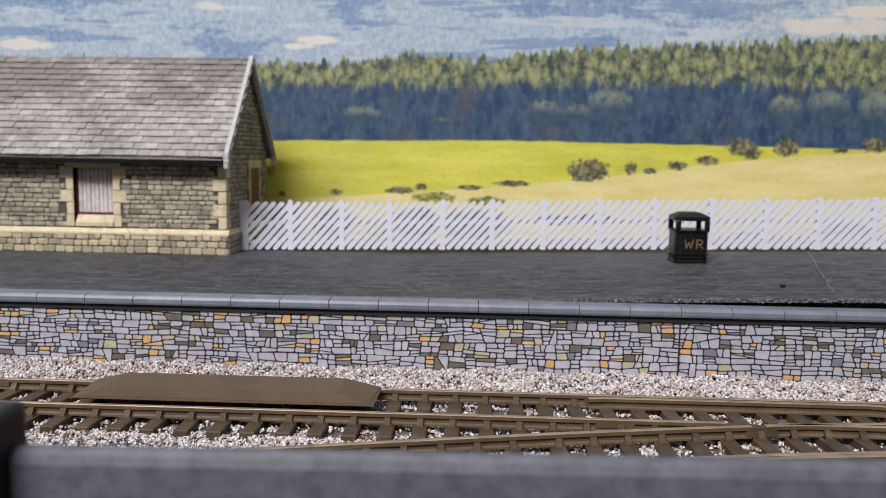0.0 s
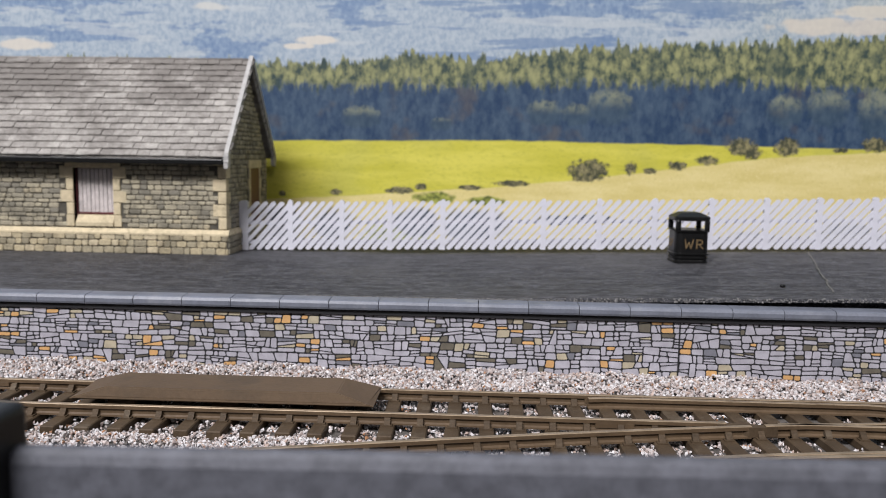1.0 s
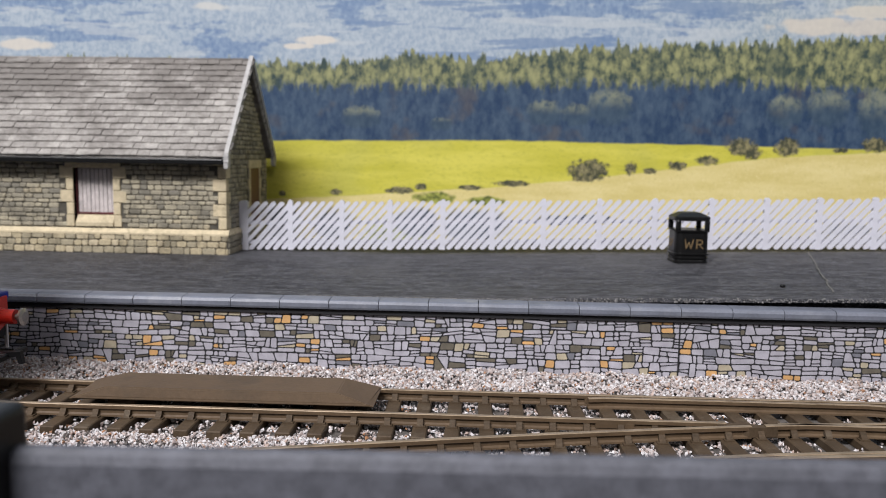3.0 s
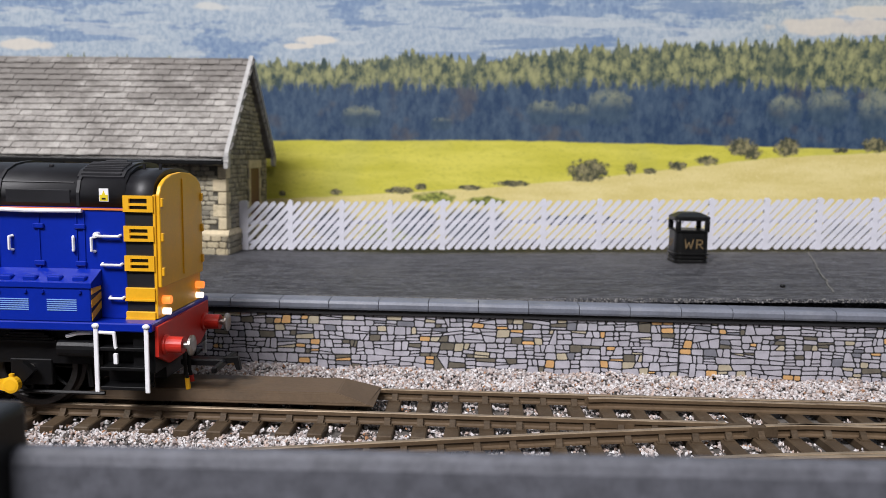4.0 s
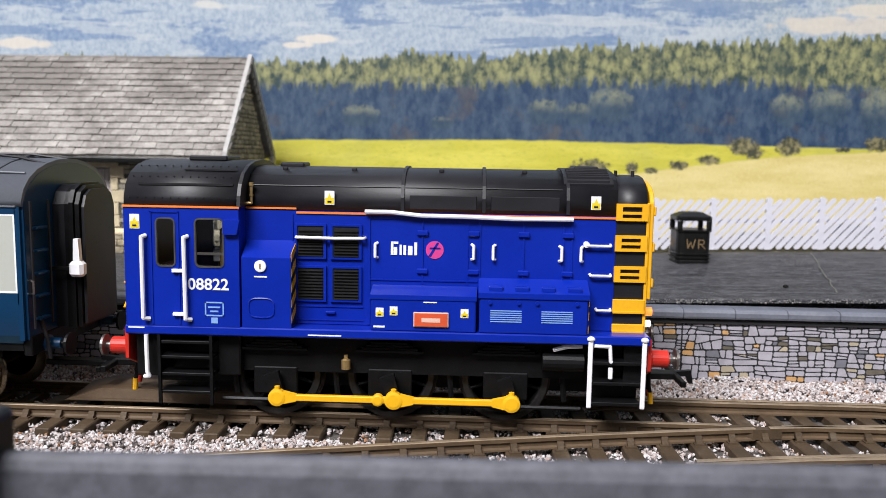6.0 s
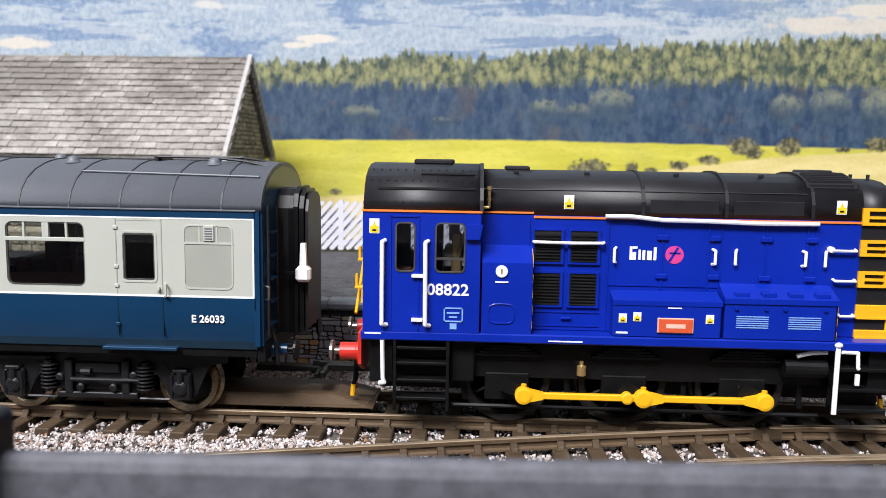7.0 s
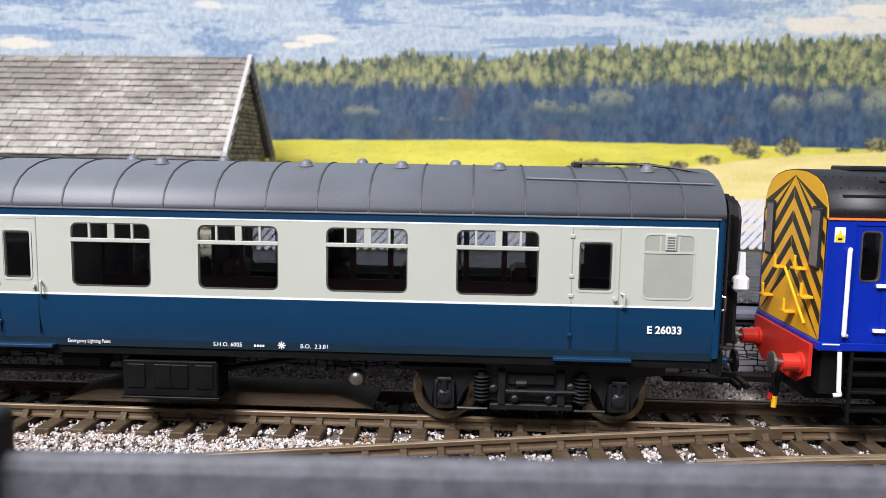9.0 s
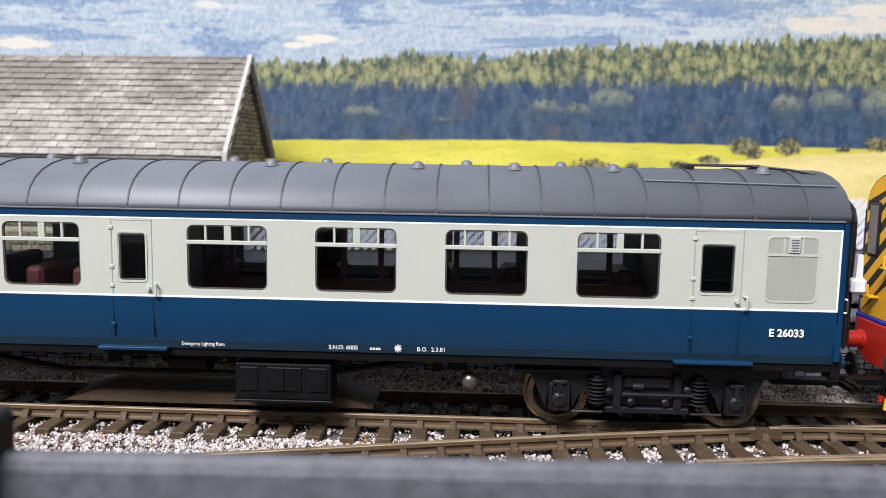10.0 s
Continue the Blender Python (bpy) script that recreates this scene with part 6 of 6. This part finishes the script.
def coach():
    C = tagged(new("passenger_coach"), "blue and pale grey passenger coach coupled behind the shunter", "coach")
    X0, Y = -256.0, 18.0
    wins = [(-47.6 - 24.6 * k, -32.2 - 24.6 * k, 27.0, 39.3) for k in range(4)] + [(-157.3 - 24.6 * k, -142.2 - 24.6 * k, 27.0, 39.3) for k in range(3)]
    doors = [(-26.0, -17.2), (-136.0, -128.2), (-238.0, -229.2)]
    dwin = [(-24.7, -18.6, 28.4, 37.4), (-134.6, -129.0, 28.4, 37.4), (-236.7, -230.6, 28.4, 37.4)]
    holes = sorted(wins + dwin)
    for s in (-1, 1):
        def yy(a, b):
            return sorted((s * a, s * b))
        tumble = [(Y - 0.95 * (1 - k / 8) ** 2, 15.9 + 0.9 * k) for k in range(9)]
        low = prism(B(), [(s * y, z) for y, z in tumble] + [(s * Y, 25.3), (s * (Y - 1.2), 25.3), (s * (Y - 1.2), 15.9)], X0, 0.8)
        side = part("lower_side", low, COACH_BLUE, C, "rail-blue lower bodyside")
        part("lining", box(B(), X0, 0.6, *yy(Y + 0.04, Y - 0.5), 25.3, 25.68), WHITE, C)
        bm = B()
        box(bm, X0, 0.3, *yy(Y, Y - 0.9), 25.68, 27.0), box(bm, X0, 0.3, *yy(Y, Y - 0.9), 39.3, 40.3)
        x = X0
        for h in holes:
            box(bm, x, h[0], *yy(Y, Y - 0.9), 27.0, 39.3)
            if h[2] > 27.1:
                box(bm, h[0], h[1], *yy(Y, Y - 0.9), 27.0, h[2]), box(bm, h[0], h[1], *yy(Y, Y - 0.9), h[3], 39.3)
            x = h[1]
            corners(bm, h[0], h[1], h[2], h[3], 1.3 if h[2] < 27.1 else 0.6, *yy(Y, Y - 0.9))
        box(bm, x, 0.3, *yy(Y, Y - 0.9), 27.0, 39.3)
        up = part("upper_side", bm, COACH_CREAM, C, "pale grey upper bodyside")
        part("lining", box(B(), 0.3, 0.62, *yy(Y + 0.04, Y - 0.5), 25.68, 40.3), WHITE, C)
        part("lining", box(B(), X0, 0.62, *yy(Y + 0.04, Y - 0.5), 40.3, 40.58), WHITE, C)
        part("end_strip", box(B(), 0.62, 1.6, *yy(Y, Y - 0.9), 15.9, 42.0), COACH_BLUE, C)
        part("cantrail", box(B(), X0, 0.8, *yy(Y, Y - 0.9), 40.58, 42.1), COACH_BLUE, C)
        for h in holes:
            big = h[2] < 27.1
            gl = part("window", box(B(), h[0] - 0.2, h[1] + 0.2, *yy(Y - 0.62, Y - 0.5), h[2] - 0.2, h[3] + 0.2), GLASS, up)
            gl.visible_shadow = False
            fr = rim(B(), h[0] + 0.02, h[1] - 0.02, h[2] + 0.02, h[3] - 0.02, 1.25 if big else 0.55, 0.26, *yy(Y - 0.15, Y - 0.55))
            part("window_frame", fr, STEEL, gl)
            if big:
                bm = B()
                box(bm, h[0] - 0.1, h[1] + 0.1, *yy(Y + 0.10, Y - 0.5), 35.6, 36.35, 0.08)
                w = h[1] - h[0]
                for f, t in ((0.235, 0.2), (0.49, 0.32), (0.53, 0.32), (0.775, 0.2)):
                    box(bm, h[0] + w * f - t, h[0] + w * f + t, *yy(Y + 0.05, Y - 0.5), 36.3, 39.2)
                part("sliding_light", bm, COACH_CREAM, gl)
        for d in doors:
            bm = B()
            low_gap = B()
            for x in d:
                box(bm, x - 0.1, x + 0.1, *yy(Y + 0.08, Y - 0.3), 25.7, 40.3, 0.03)
                box(low_gap, x - 0.1, x + 0.1, *yy(Y + 0.05, Y - 0.3), 17.5, 25.3, 0.03)
            # thin shadow of the door gaps, coloured as darker grey and blue strips
            part("door_edge", bm, BLANK, up)
            part("door_edge", low_gap, END_BLUE, side)
            part("light_surround", rim(B(), d[0] + 0.9, d[1] - 0.9, 28.0, 37.9, 0.9, 0.35, *yy(Y + 0.1, Y - 0.2)), COACH_CREAM, up)
            dr = part("door", box(B(), d[0] + 0.12, d[1] - 0.12, *yy(Y + 0.06, Y - 0.4), 39.9, 40.2), COACH_CREAM, up)
            for z in (38.5, 31.0, 27.3, 19.8):
                part("hinge", box(B(), d[0] - 0.5, d[0] + 0.4, *yy(Y + 0.25, Y - 0.2), z - 0.35, z + 0.35, 0.12), COACH_CREAM if z > 25 else COACH_BLUE, dr)
            bm = wire(B(), [Vector((d[1] + 0.5, s * (Y), 27.9)), Vector((d[1] + 1.0, s * (Y + 0.9), 27.8)), Vector((d[1] + 1.0, s * (Y + 0.9), 25.6)), Vector((d[1] + 0.5, s * Y, 25.3))], 0.24, 6)
            part("grab_handle", bm, COACH_CREAM, dr)
            part("door_lock", rod(B(), (d[1] - 0.7, s * Y, 26.9), (d[1] - 0.7, s * (Y + 0.7), 26.9), 0.4, 8), COACH_CREAM, dr)
            part("step_board", box(B(), d[0] - 3.0, d[1] + 2.8, *yy(Y + 0.9, Y - 1.5), 14.9, 15.5, 0.1), COACH_BLUE, C)
        # blanked lavatory window with a vent
        for x0 in (-13.0,):
            lav = part("blanked_window", rim(B(), x0, x0 + 9.6, 26.9, 39.3, 1.3, 0.3, *yy(Y + 0.12, Y - 0.1)), COACH_CREAM, up)
            part("transom", box(B(), x0, x0 + 9.6, *yy(Y + 0.14, Y - 0.1), 35.6, 36.0), COACH_CREAM, lav)
            part("blank_panel", prism(B(), rounded(x0 + 0.3, x0 + 9.3, 27.2, 39.0, 1.0), *yy(Y + 0.02, Y - 0.1), "y"), BLANK, lav)
            bm = B()
            for b in ((x0 + 3.0, x0 + 3.3), (x0 + 6.4, x0 + 6.7)):
                box(bm, b[0], b[1], *yy(Y + 0.12, Y - 0.1), 36.0, 39.1)
            part("vent_frame", bm, COACH_CREAM, lav)
            vent = part("vent", box(B(), x0 + 4.0, x0 + 6.0, *yy(Y + 0.35, Y - 0.1), 36.2, 39.2, 0.1), COACH_CREAM, lav)
            for k in range(5):
                part("vent_slot", box(B(), x0 + 4.3, x0 + 5.7, *yy(Y + 0.42, Y + 0.2), 36.6 + k * 0.48, 36.8 + k * 0.48), COACH_ROOF, vent)
    # lettering on the side that is seen
    lettering("running_number", "E 26033", -11.7, -18.1, 20.5, 2.0, WHITE, C, "white running number E 26033", 1.0, 0.05)
    lettering("small_lettering", "S.H.O. 6005", -94.4, -17.35, 15.75, 1.15, WHITE, C)
    lettering("small_lettering", "B.O.  2.3.81", -77.4, -17.35, 15.75, 1.15, WHITE, C)
    lettering("small_lettering", "Emergency Lighting Point", -123.1, -17.35, 15.8, 1.0, WHITE, C, "", 0.83)
    star = B()
    for k in range(4):
        a = math.pi * k / 4
        rod(star, (-81.0 - 0.75 * math.cos(a), -17.4, 16.2 - 0.75 * math.sin(a)), (-81.0 + 0.75 * math.cos(a), -17.4, 16.2 + 0.75 * math.sin(a)), 0.12, 5)
    part("white_star", star, WHITE, C)
    for k in range(4):
        part("small_mark", box(B(), -86.4 + k * 0.55, -86.05 + k * 0.55, -17.42, -17.2, 15.8, 16.2), WHITE, C)
    # sole bar
    part("underframe", box(B(), X0, 0.6, -16.9, 16.9, 13.6, 15.95), FRAME_BLACK, C)
    part("sole_bar", box(B(), X0, 0.9, -17.25, -16.85, 15.2, 16.9), END_BLUE, C)
    # roof
    half = [(18.0, 42.05), (17.8, 43.2), (16.8, 45.4), (14.8, 47.4), (11.8, 49.1), (8, 50.3), (4, 51.0), (0, 51.2)]
    prof = [(-y, z) for y, z in half] + half[-2::-1]
    bm = prism(B(), prof, X0, 2.0)
    me = part("roof", bm, COACH_ROOF, C, "dark grey ribbed roof")
    for f in me.data.polygons:
        f.use_smooth = abs(f.normal.x) < 0.5 and f.normal.z > -0.5
    for k in range(26):
        x = -5.6 - 9.78 * k
        part("roof_rib", prism(B(), [(y * 1.006, 42.1 + (z - 42.1) * 1.018 + 0.05) for y, z in prof], x - 0.16, x + 0.16), RIB, me)
    part("gutter", box(B(), X0, 1.0, -18.25, -17.7, 41.9, 42.25, 0.08), COACH_ROOF, me)
    part("gutter", wire(B(), [Vector((-34.6, -12.6, 48.95)), Vector((0.6, -13.6, 48.4))], 0.22, 6), COACH_ROOF, me)
    for row, y, z in (((-10.5, -39.6, -59.1, -78.4, -107.9, -147.2, -176, -205, -234), -6.6, 50.3), ((-8.6, -48.7, -68.8, -99.0, -119.2, -159.7, -190, -220, -246), 5.5, 50.6)):
        for x in row:
            bm = lathe(B(), [(1.6, z), (1.55, z + 0.35), (1.25, z + 0.4), (1.2, z + 0.9), (0.85, z + 1.4), (0.3, z + 1.6)], 16, "z", (x, y, 0))
            part("roof_ventilator", bm, COACH_ROOF, me, smooth=True)
    bm = wire(B(), [Vector((-23.5, -3.5, 51.0)), Vector((-23.5, -3.5, 51.9)), Vector((-12, -3.8, 51.9)), Vector((-5, -5.5, 51.3)), Vector((1.2, -7.5, 50.2)), Vector((1.6, -8.0, 48.0)), Vector((1.6, -8.5, 45.5))], 0.28, 6)
    part("roof_pipe", bm, LOCO_BLACK, me)
    bm = wire(B(), [Vector((-23.5, 4, 51.0)), Vector((-23.5, 4, 52.0)), Vector((-8, 4, 51.9)), Vector((1.2, 6, 50.6))], 0.28, 6)
    box(bm, -24.4, -22.8, -3, 3, 51.0, 52.1, 0.2)
    part("filler_pipe", bm, LOCO_BLACK, me)
    # end wall, gangway, steps
    end = part("end_wall", prism(B(), [(-17.2, 15.9)] + [(y * 0.97, z - 0.8) for y, z in prof] + [(17.2, 15.9)], 0.8, 2.1), COACH_BLUE, C)
    gp = [(-7.2, 16.5), (-7.2, 42), (-6.0, 44.5), (-3.5, 45.8), (3.5, 45.8), (6.0, 44.5), (7.2, 42), (7.2, 16.5)]
    gw = part("gangway", prism(B(), gp, 2.2, 4.6), LOCO_BLACK, C, "black corridor gangway")
    for k in range(3):
        part("bellows_fold", prism(B(), [(y * (1.05 if k % 2 else 1.0), 30 + (z - 30) * (1.03 if k % 2 else 1.0)) for y, z in gp], 4.6 + k * 1.1, 5.5 + k * 1.1), FRAME_BLACK, gw)
    part("gangway_shield", prism(B(), [(y * 0.92, 30 + (z - 30) * 0.95) for y, z in gp], 7.9, 8.5), LOCO_BLACK, gw)
    for z in (19.5, 24, 28.5, 33, 37.5):
        part("end_step", box(B(), 2.2, 3.5, -15.5, -11.5, z, z + 0.5, 0.1), COACH_BLUE, end)
    part("end_handle", wire(B(), [Vector((2.1, -16.2, 27.6)), Vector((3.0, -16.6, 27.4)), Vector((3.0, -16.6, 25.0)), Vector((2.1, -16.2, 24.8))], 0.22, 6), STEEL, end)
    for y in (-16.4, -10.0):
        part("end_rail", rod(B(), (2.9, y, 18), (2.9, y, 43), 0.28, 6), LOCO_BLACK, end)
    lamp = part("tail_lamp", box(B(), 6.6, 9.6, -10.4, -8.0, 27.4, 30.6, 0.6), WHITE, C, "white tail lamp on a bracket")
    part("lamp_handle", prism(B(), [(7.4, 30.4), (8.8, 30.4), (8.6, 35.2), (7.6, 35.2)], -9.8, -8.6, "y"), WHITE, lamp)
    part("lamp_bracket", box(B(), 2.2, 6.8, -9.6, -8.8, 28.6, 29.4, 0.1), FRAME_BLACK, lamp)
    beam = part("buffer_beam", box(B(), 0.7, 2.4, -17, 17, 12.6, 16.4, 0.2), FRAME_BLACK, C)
    for y in (-11.4, 11.4):
        bf = part("buffer", lathe(B(), [(1.7, 2.3), (1.7, 2.9), (1.2, 3.0), (1.1, 5.4)], 18, "x", (0, y, 14.0)), COACH_BLUE, C)
        part("buffer_head", lathe(B(), [(0.6, 5.3), (0.6, 6.6), (2.3, 6.8), (2.3, 7.3)], 18, "x", (0, y, 14.0)), FRAME_BLACK, bf)
    bm = B()
    box(bm, -4, 10.5, -1.5, 1.5, 6.6, 7.8, 0.2), box(bm, 9.6, 10.6, -6.5, 6.5, 6.6, 7.8, 0.2)
    part("coupling", bm, FRAME_BLACK, C)
    part("jumper_cable", wire(B(), [Vector((2.2, -13.5, 20)), Vector((3.6, -13.8, 16)), Vector((3.8, -13.0, 11.5)), Vector((2.2, -11, 12))], 0.4, 6), LOCO_BLACK, C)
    # inside: floor, partitions, seats
    inside = tagged(new("interior"))
    inside.parent = C
    part("floor_pan", box(B(), X0 + 2, 0, -16.8, 16.8, 16.0, 17.5), INTERIOR, inside)
    part("ceiling_liner", box(B(), X0 + 2, 0, -16.8, 16.8, 41.2, 41.8), INTERIOR, inside)
    part("corridor_screen", box(B(), -125.6, -30.0, 4.0, 4.8, 17.5, 26.0), MAROON_SEAT, inside)
    for k in range(4):
        a = -52.2 - 24.6 * k
        part("compartment_wall", box(B(), a - 0.6, a + 0.2, 4.8, 16.8, 17.5, 41.2), MAROON_SEAT, inside)
        for x, w in ((a + 1.0, 4), (a + 16.2, 4)):
            part("seat", box(B(), x, x + w, 5.2, 16, 17.5, 29, 0.8), MAROON_SEAT, inside)
        for x in (a + 6.2, a + 14.4):
            part("screen_post", box(B(), x - 0.6, x + 0.6, 4.0, 4.8, 26.0, 41.0), MAROON_SEAT, inside)
    part("bulkhead", box(B(), -29.4, -28.6, -16.8, 16.8, 17.5, 41.2), INTERIOR, inside)
    part("bulkhead", box(B(), -127.4, -126.6, -16.8, 16.8, 17.5, 41.2), INTERIOR, inside)
    part("bulkhead", box(B(), -138.4, -137.6, -16.8, 16.8, 17.5, 41.2), INTERIOR, inside)
    for k in range(3):
        for dx in (1.5, 11.0):
            part("seat", box(B(), -157.3 - 24.6 * k + dx, -153.6 - 24.6 * k + dx, -14, 14, 17.5, 30, 0.8), MAROON_SEAT, inside)
    # underframe gear
    bb = part("battery_box", box(B(), -113.2, -94.2, -15.8, -9, 4.8, 12.2, 0.3), FRAME_BLACK, C)
    for x in (-112.2, -106.8, -103.6, -98.6):
        part("box_door", box(B(), x, x + 3.6, -16.05, -15.7, 6.6, 11.4, 0.12), FRAME_BLACK, bb)
    part("box_base", box(B(), -113.6, -93.8, -16.2, -9, 4.4, 4.9, 0.1), FRAME_BLACK, bb)
    part("hanger", box(B(), -112, -95.5, -14, -10, 12.1, 13.7), FRAME_BLACK, bb)
    ball = B()
    bmesh.ops.create_uvsphere(ball, u_segments=20, v_segments=12, radius=1.75, matrix=Matrix.Translation((-67.2, -12.5, 9.0)))
    part("regulator_ball", ball, STEEL, C, smooth=True)
    for y in (-11, 11):
        bm = wire(B(), [Vector((-70, y, 13.6)), Vector((-100, y, 8.6)), Vector((-150, y, 8.6)), Vector((-180, y, 13.6))], 0.7, 6)
        part("truss", bm, FRAME_BLACK, C)
    part("brake_cylinder", rod(B(), (-130, -4, 10), (-122, -4, 10), 3.2, 18), FRAME_BLACK, C)
    turning = []
    for cx in (-32.6, -222.0):
        b = new("bogie")
        b.parent = C
        b.matrix_basis = at(cx, 0, 0)
        for s in (-1, 1):
            y0, y1 = sorted((s * 12.2, s * 13.2))
            bm = B()
            prism(bm, [(-26.0, 11.2), (-26.0, 12.6), (26.0, 12.6), (26.0, 11.2), (21.6, 10.6), (20.6, 7.0), (13.0, 7.0), (11.2, 9.4), (9, 5.2), (-9, 5.2), (-11.2, 9.4), (-13.0, 7.0), (-20.6, 7.0), (-21.6, 10.6)], y0, y1, "y")
            sf = part("side_frame", bm, BOGIE_BLACK, b)
            for x in (-17, 17):
                bm = box(B(), x - 2.1, x + 2.1, *sorted((s * 13.0, s * 14.4)), 3.6, 9.4, 0.4)
                lathe(bm, [(1.5, s * 14.3), (1.5, s * 14.8), (0.9, s * 15.1)], 14, "y", (x, 0, 6.2))
                box(bm, x - 1.5, x + 1.5, *sorted((s * 13.0, s * 14.9)), 9.2, 10.0, 0.2), rod(bm, (x, s * 14.4, 6.2), (x, s * 14.4, 9.6), 0.7, 8)
                for dx in (-1, 1):
                    rod(bm, (x + dx * 1.7, s * 14.5, 4.2), (x + dx * 1.7, s * 14.5, 8.8), 0.35, 6)
                part("axle_box", bm, BOGIE_BLACK, sf)
                for dx in (-1, 1):
                    part("guard_iron", prism(B(), [(x + dx * 2.1, 9), (x + dx * 3.6, 11), (x + dx * 5.4, 10.5), (x + dx * 2.6, 4)], *sorted((s * 12.6, s * 13.3)), "y"), BOGIE_BLACK, sf)
            for x in (-9.8, 9.8):
                bm = B()
                for k in range(7):
                    lathe(bm, [(1.5, 5.6 + k * 0.75), (1.75, 5.8 + k * 0.75), (1.5, 6.0 + k * 0.75)], 14, "z", (x, s * 13.9, 0))
                rod(bm, (x, s * 13.9, 5.0), (x, s * 13.9, 11.2), 0.9, 10)
                part("coil_spring", bm, BOGIE_BLACK, sf)
            bm = box(B(), -8.2, 8.2, *sorted((s * 12.6, s * 14.2)), 3.6, 4.8, 0.2)
            box(bm, -6.6, -5.0, *sorted((s * 13, s * 14.4)), 4.6, 11.5, 0.2), box(bm, 5.0, 6.6, *sorted((s * 13, s * 14.4)), 4.6, 11.5, 0.2)
            box(bm, -4.6, 4.6, *sorted((s * 12.8, s * 14.0)), 8.6, 10.8, 0.3)
            rod(bm, (-5, s * 14.6, 7.6), (9, s * 14.6, 7.6), 0.4, 8), rod(bm, (-3, s * 14.4, 9.2), (-1, s * 14.4, 9.2), 0.7, 8)
            part("bolster_gear", bm, BOGIE_BLACK, sf)
            for x in (-11.5, 11.5):
                part("tie_bar", rod(B(), (x - 3, s * 13.6, 3.6), (x + 3, s * 13.6, 3.6), 0.3, 6), BOGIE_BLACK, sf)
            for x, z in ((-7.4, 8.0), (-3.2, 6.0), (3.4, 6.0), (7.6, 8.6)):
                part("damper", lathe(B(), [(0.5, s * 13.4), (0.8, s * 13.8), (0.8, s * 14.7), (0.4, s * 14.9)], 10, "y", (x, 0, z)), BOGIE_BLACK, sf)
            part("foot_board", box(B(), -25.8, -9, *sorted((s * 13.2, s * 14.8)), 11.6, 12.2, 0.1), BOGIE_BLACK, sf)
        part("bolster", box(B(), -5, 5, -12.2, 12.2, 6, 13.7, 0.3), BOGIE_BLACK, b)
        for x in (-17, 17):
            turning.append((wheelset(b, x, 6.02, 6.0, 0, 13.0), x))
    return C, turning


# ---- movement ----
# distance of the train along the track, millimetres
RUN = [(0.0, -363.0), (1.0, -313.5), (2.0, -264.0), (3.0, -214.6), (3.8, -175.6), (4.0, -165.8), (4.5, -141.4), (5.0, -116.9), (5.5, -92.3), (6.0, -68.6), (6.5, -45.1),
       (7.0, -22.3), (7.5, 0.0), (8.0, 22.5), (8.5, 44.1), (9.0, 64.3), (9.3, 76.4), (9.5, 83.9), (9.6, 86.2), (9.7, 86.8), (10.0, 86.8)]


def run(t):
    """Smooth (Catmull-Rom) reading of RUN."""
    for i in range(len(RUN) - 1):
        (t0, a), (t1, b) = RUN[i], RUN[i + 1]
        if t <= t1 + 1e-9:
            p, q = RUN[max(0, i - 1)], RUN[min(len(RUN) - 1, i + 2)]
            m0, m1 = (b - p[1]) / (t1 - p[0]), (q[1] - a) / (q[0] - t0)
            s, h = (t - t0) / (t1 - t0), t1 - t0
            return (2 * s ** 3 - 3 * s ** 2 + 1) * a + (s ** 3 - 2 * s ** 2 + s) * h * m0 + (3 * s ** 2 - 2 * s ** 3) * b + (s ** 3 - s ** 2) * h * m1
    return RUN[-1][1]


def motions():
    times = [k * 0.1 for k in range(101)]
    walk(loco, [(t, at(52.1 + run(t), 0, 0)) for t in times])
    walk(carriage, [(t, at(-20.2 + run(t), 0, 0)) for t in times])

    def turn(t, r):
        return math.degrees((run(t) + 92.3) / r)
    for w, x in loco_wheels:
        walk(w, [(t, at(x, 0, 8.62, 0, turn(t, 8.42), 0)) for t in times])
    for r in loco_rods:
        walk(r, [(t, at(3.5 * math.sin(radians(turn(t, 8.42))), 0, 8.62 + 3.5 * math.cos(radians(turn(t, 8.42))))) for t in times])
    fine = [k / 15 for k in range(151)]
    for w, x in coach_wheels:
        walk(w, [(t, at(x, 0, 6.02, 0, turn(t, 6.0), 0)) for t in fine])


# ---- everything in place ----
room()
layout_table()
groundwork()
platform()
kerb()
parapet()
landscape()
fence()
litter_bin()
tracks()
ramp()
loco, loco_wheels, loco_rods = locomotive()
carriage, coach_wheels = coach()
house()
stone_wall()
ballast()
motions()
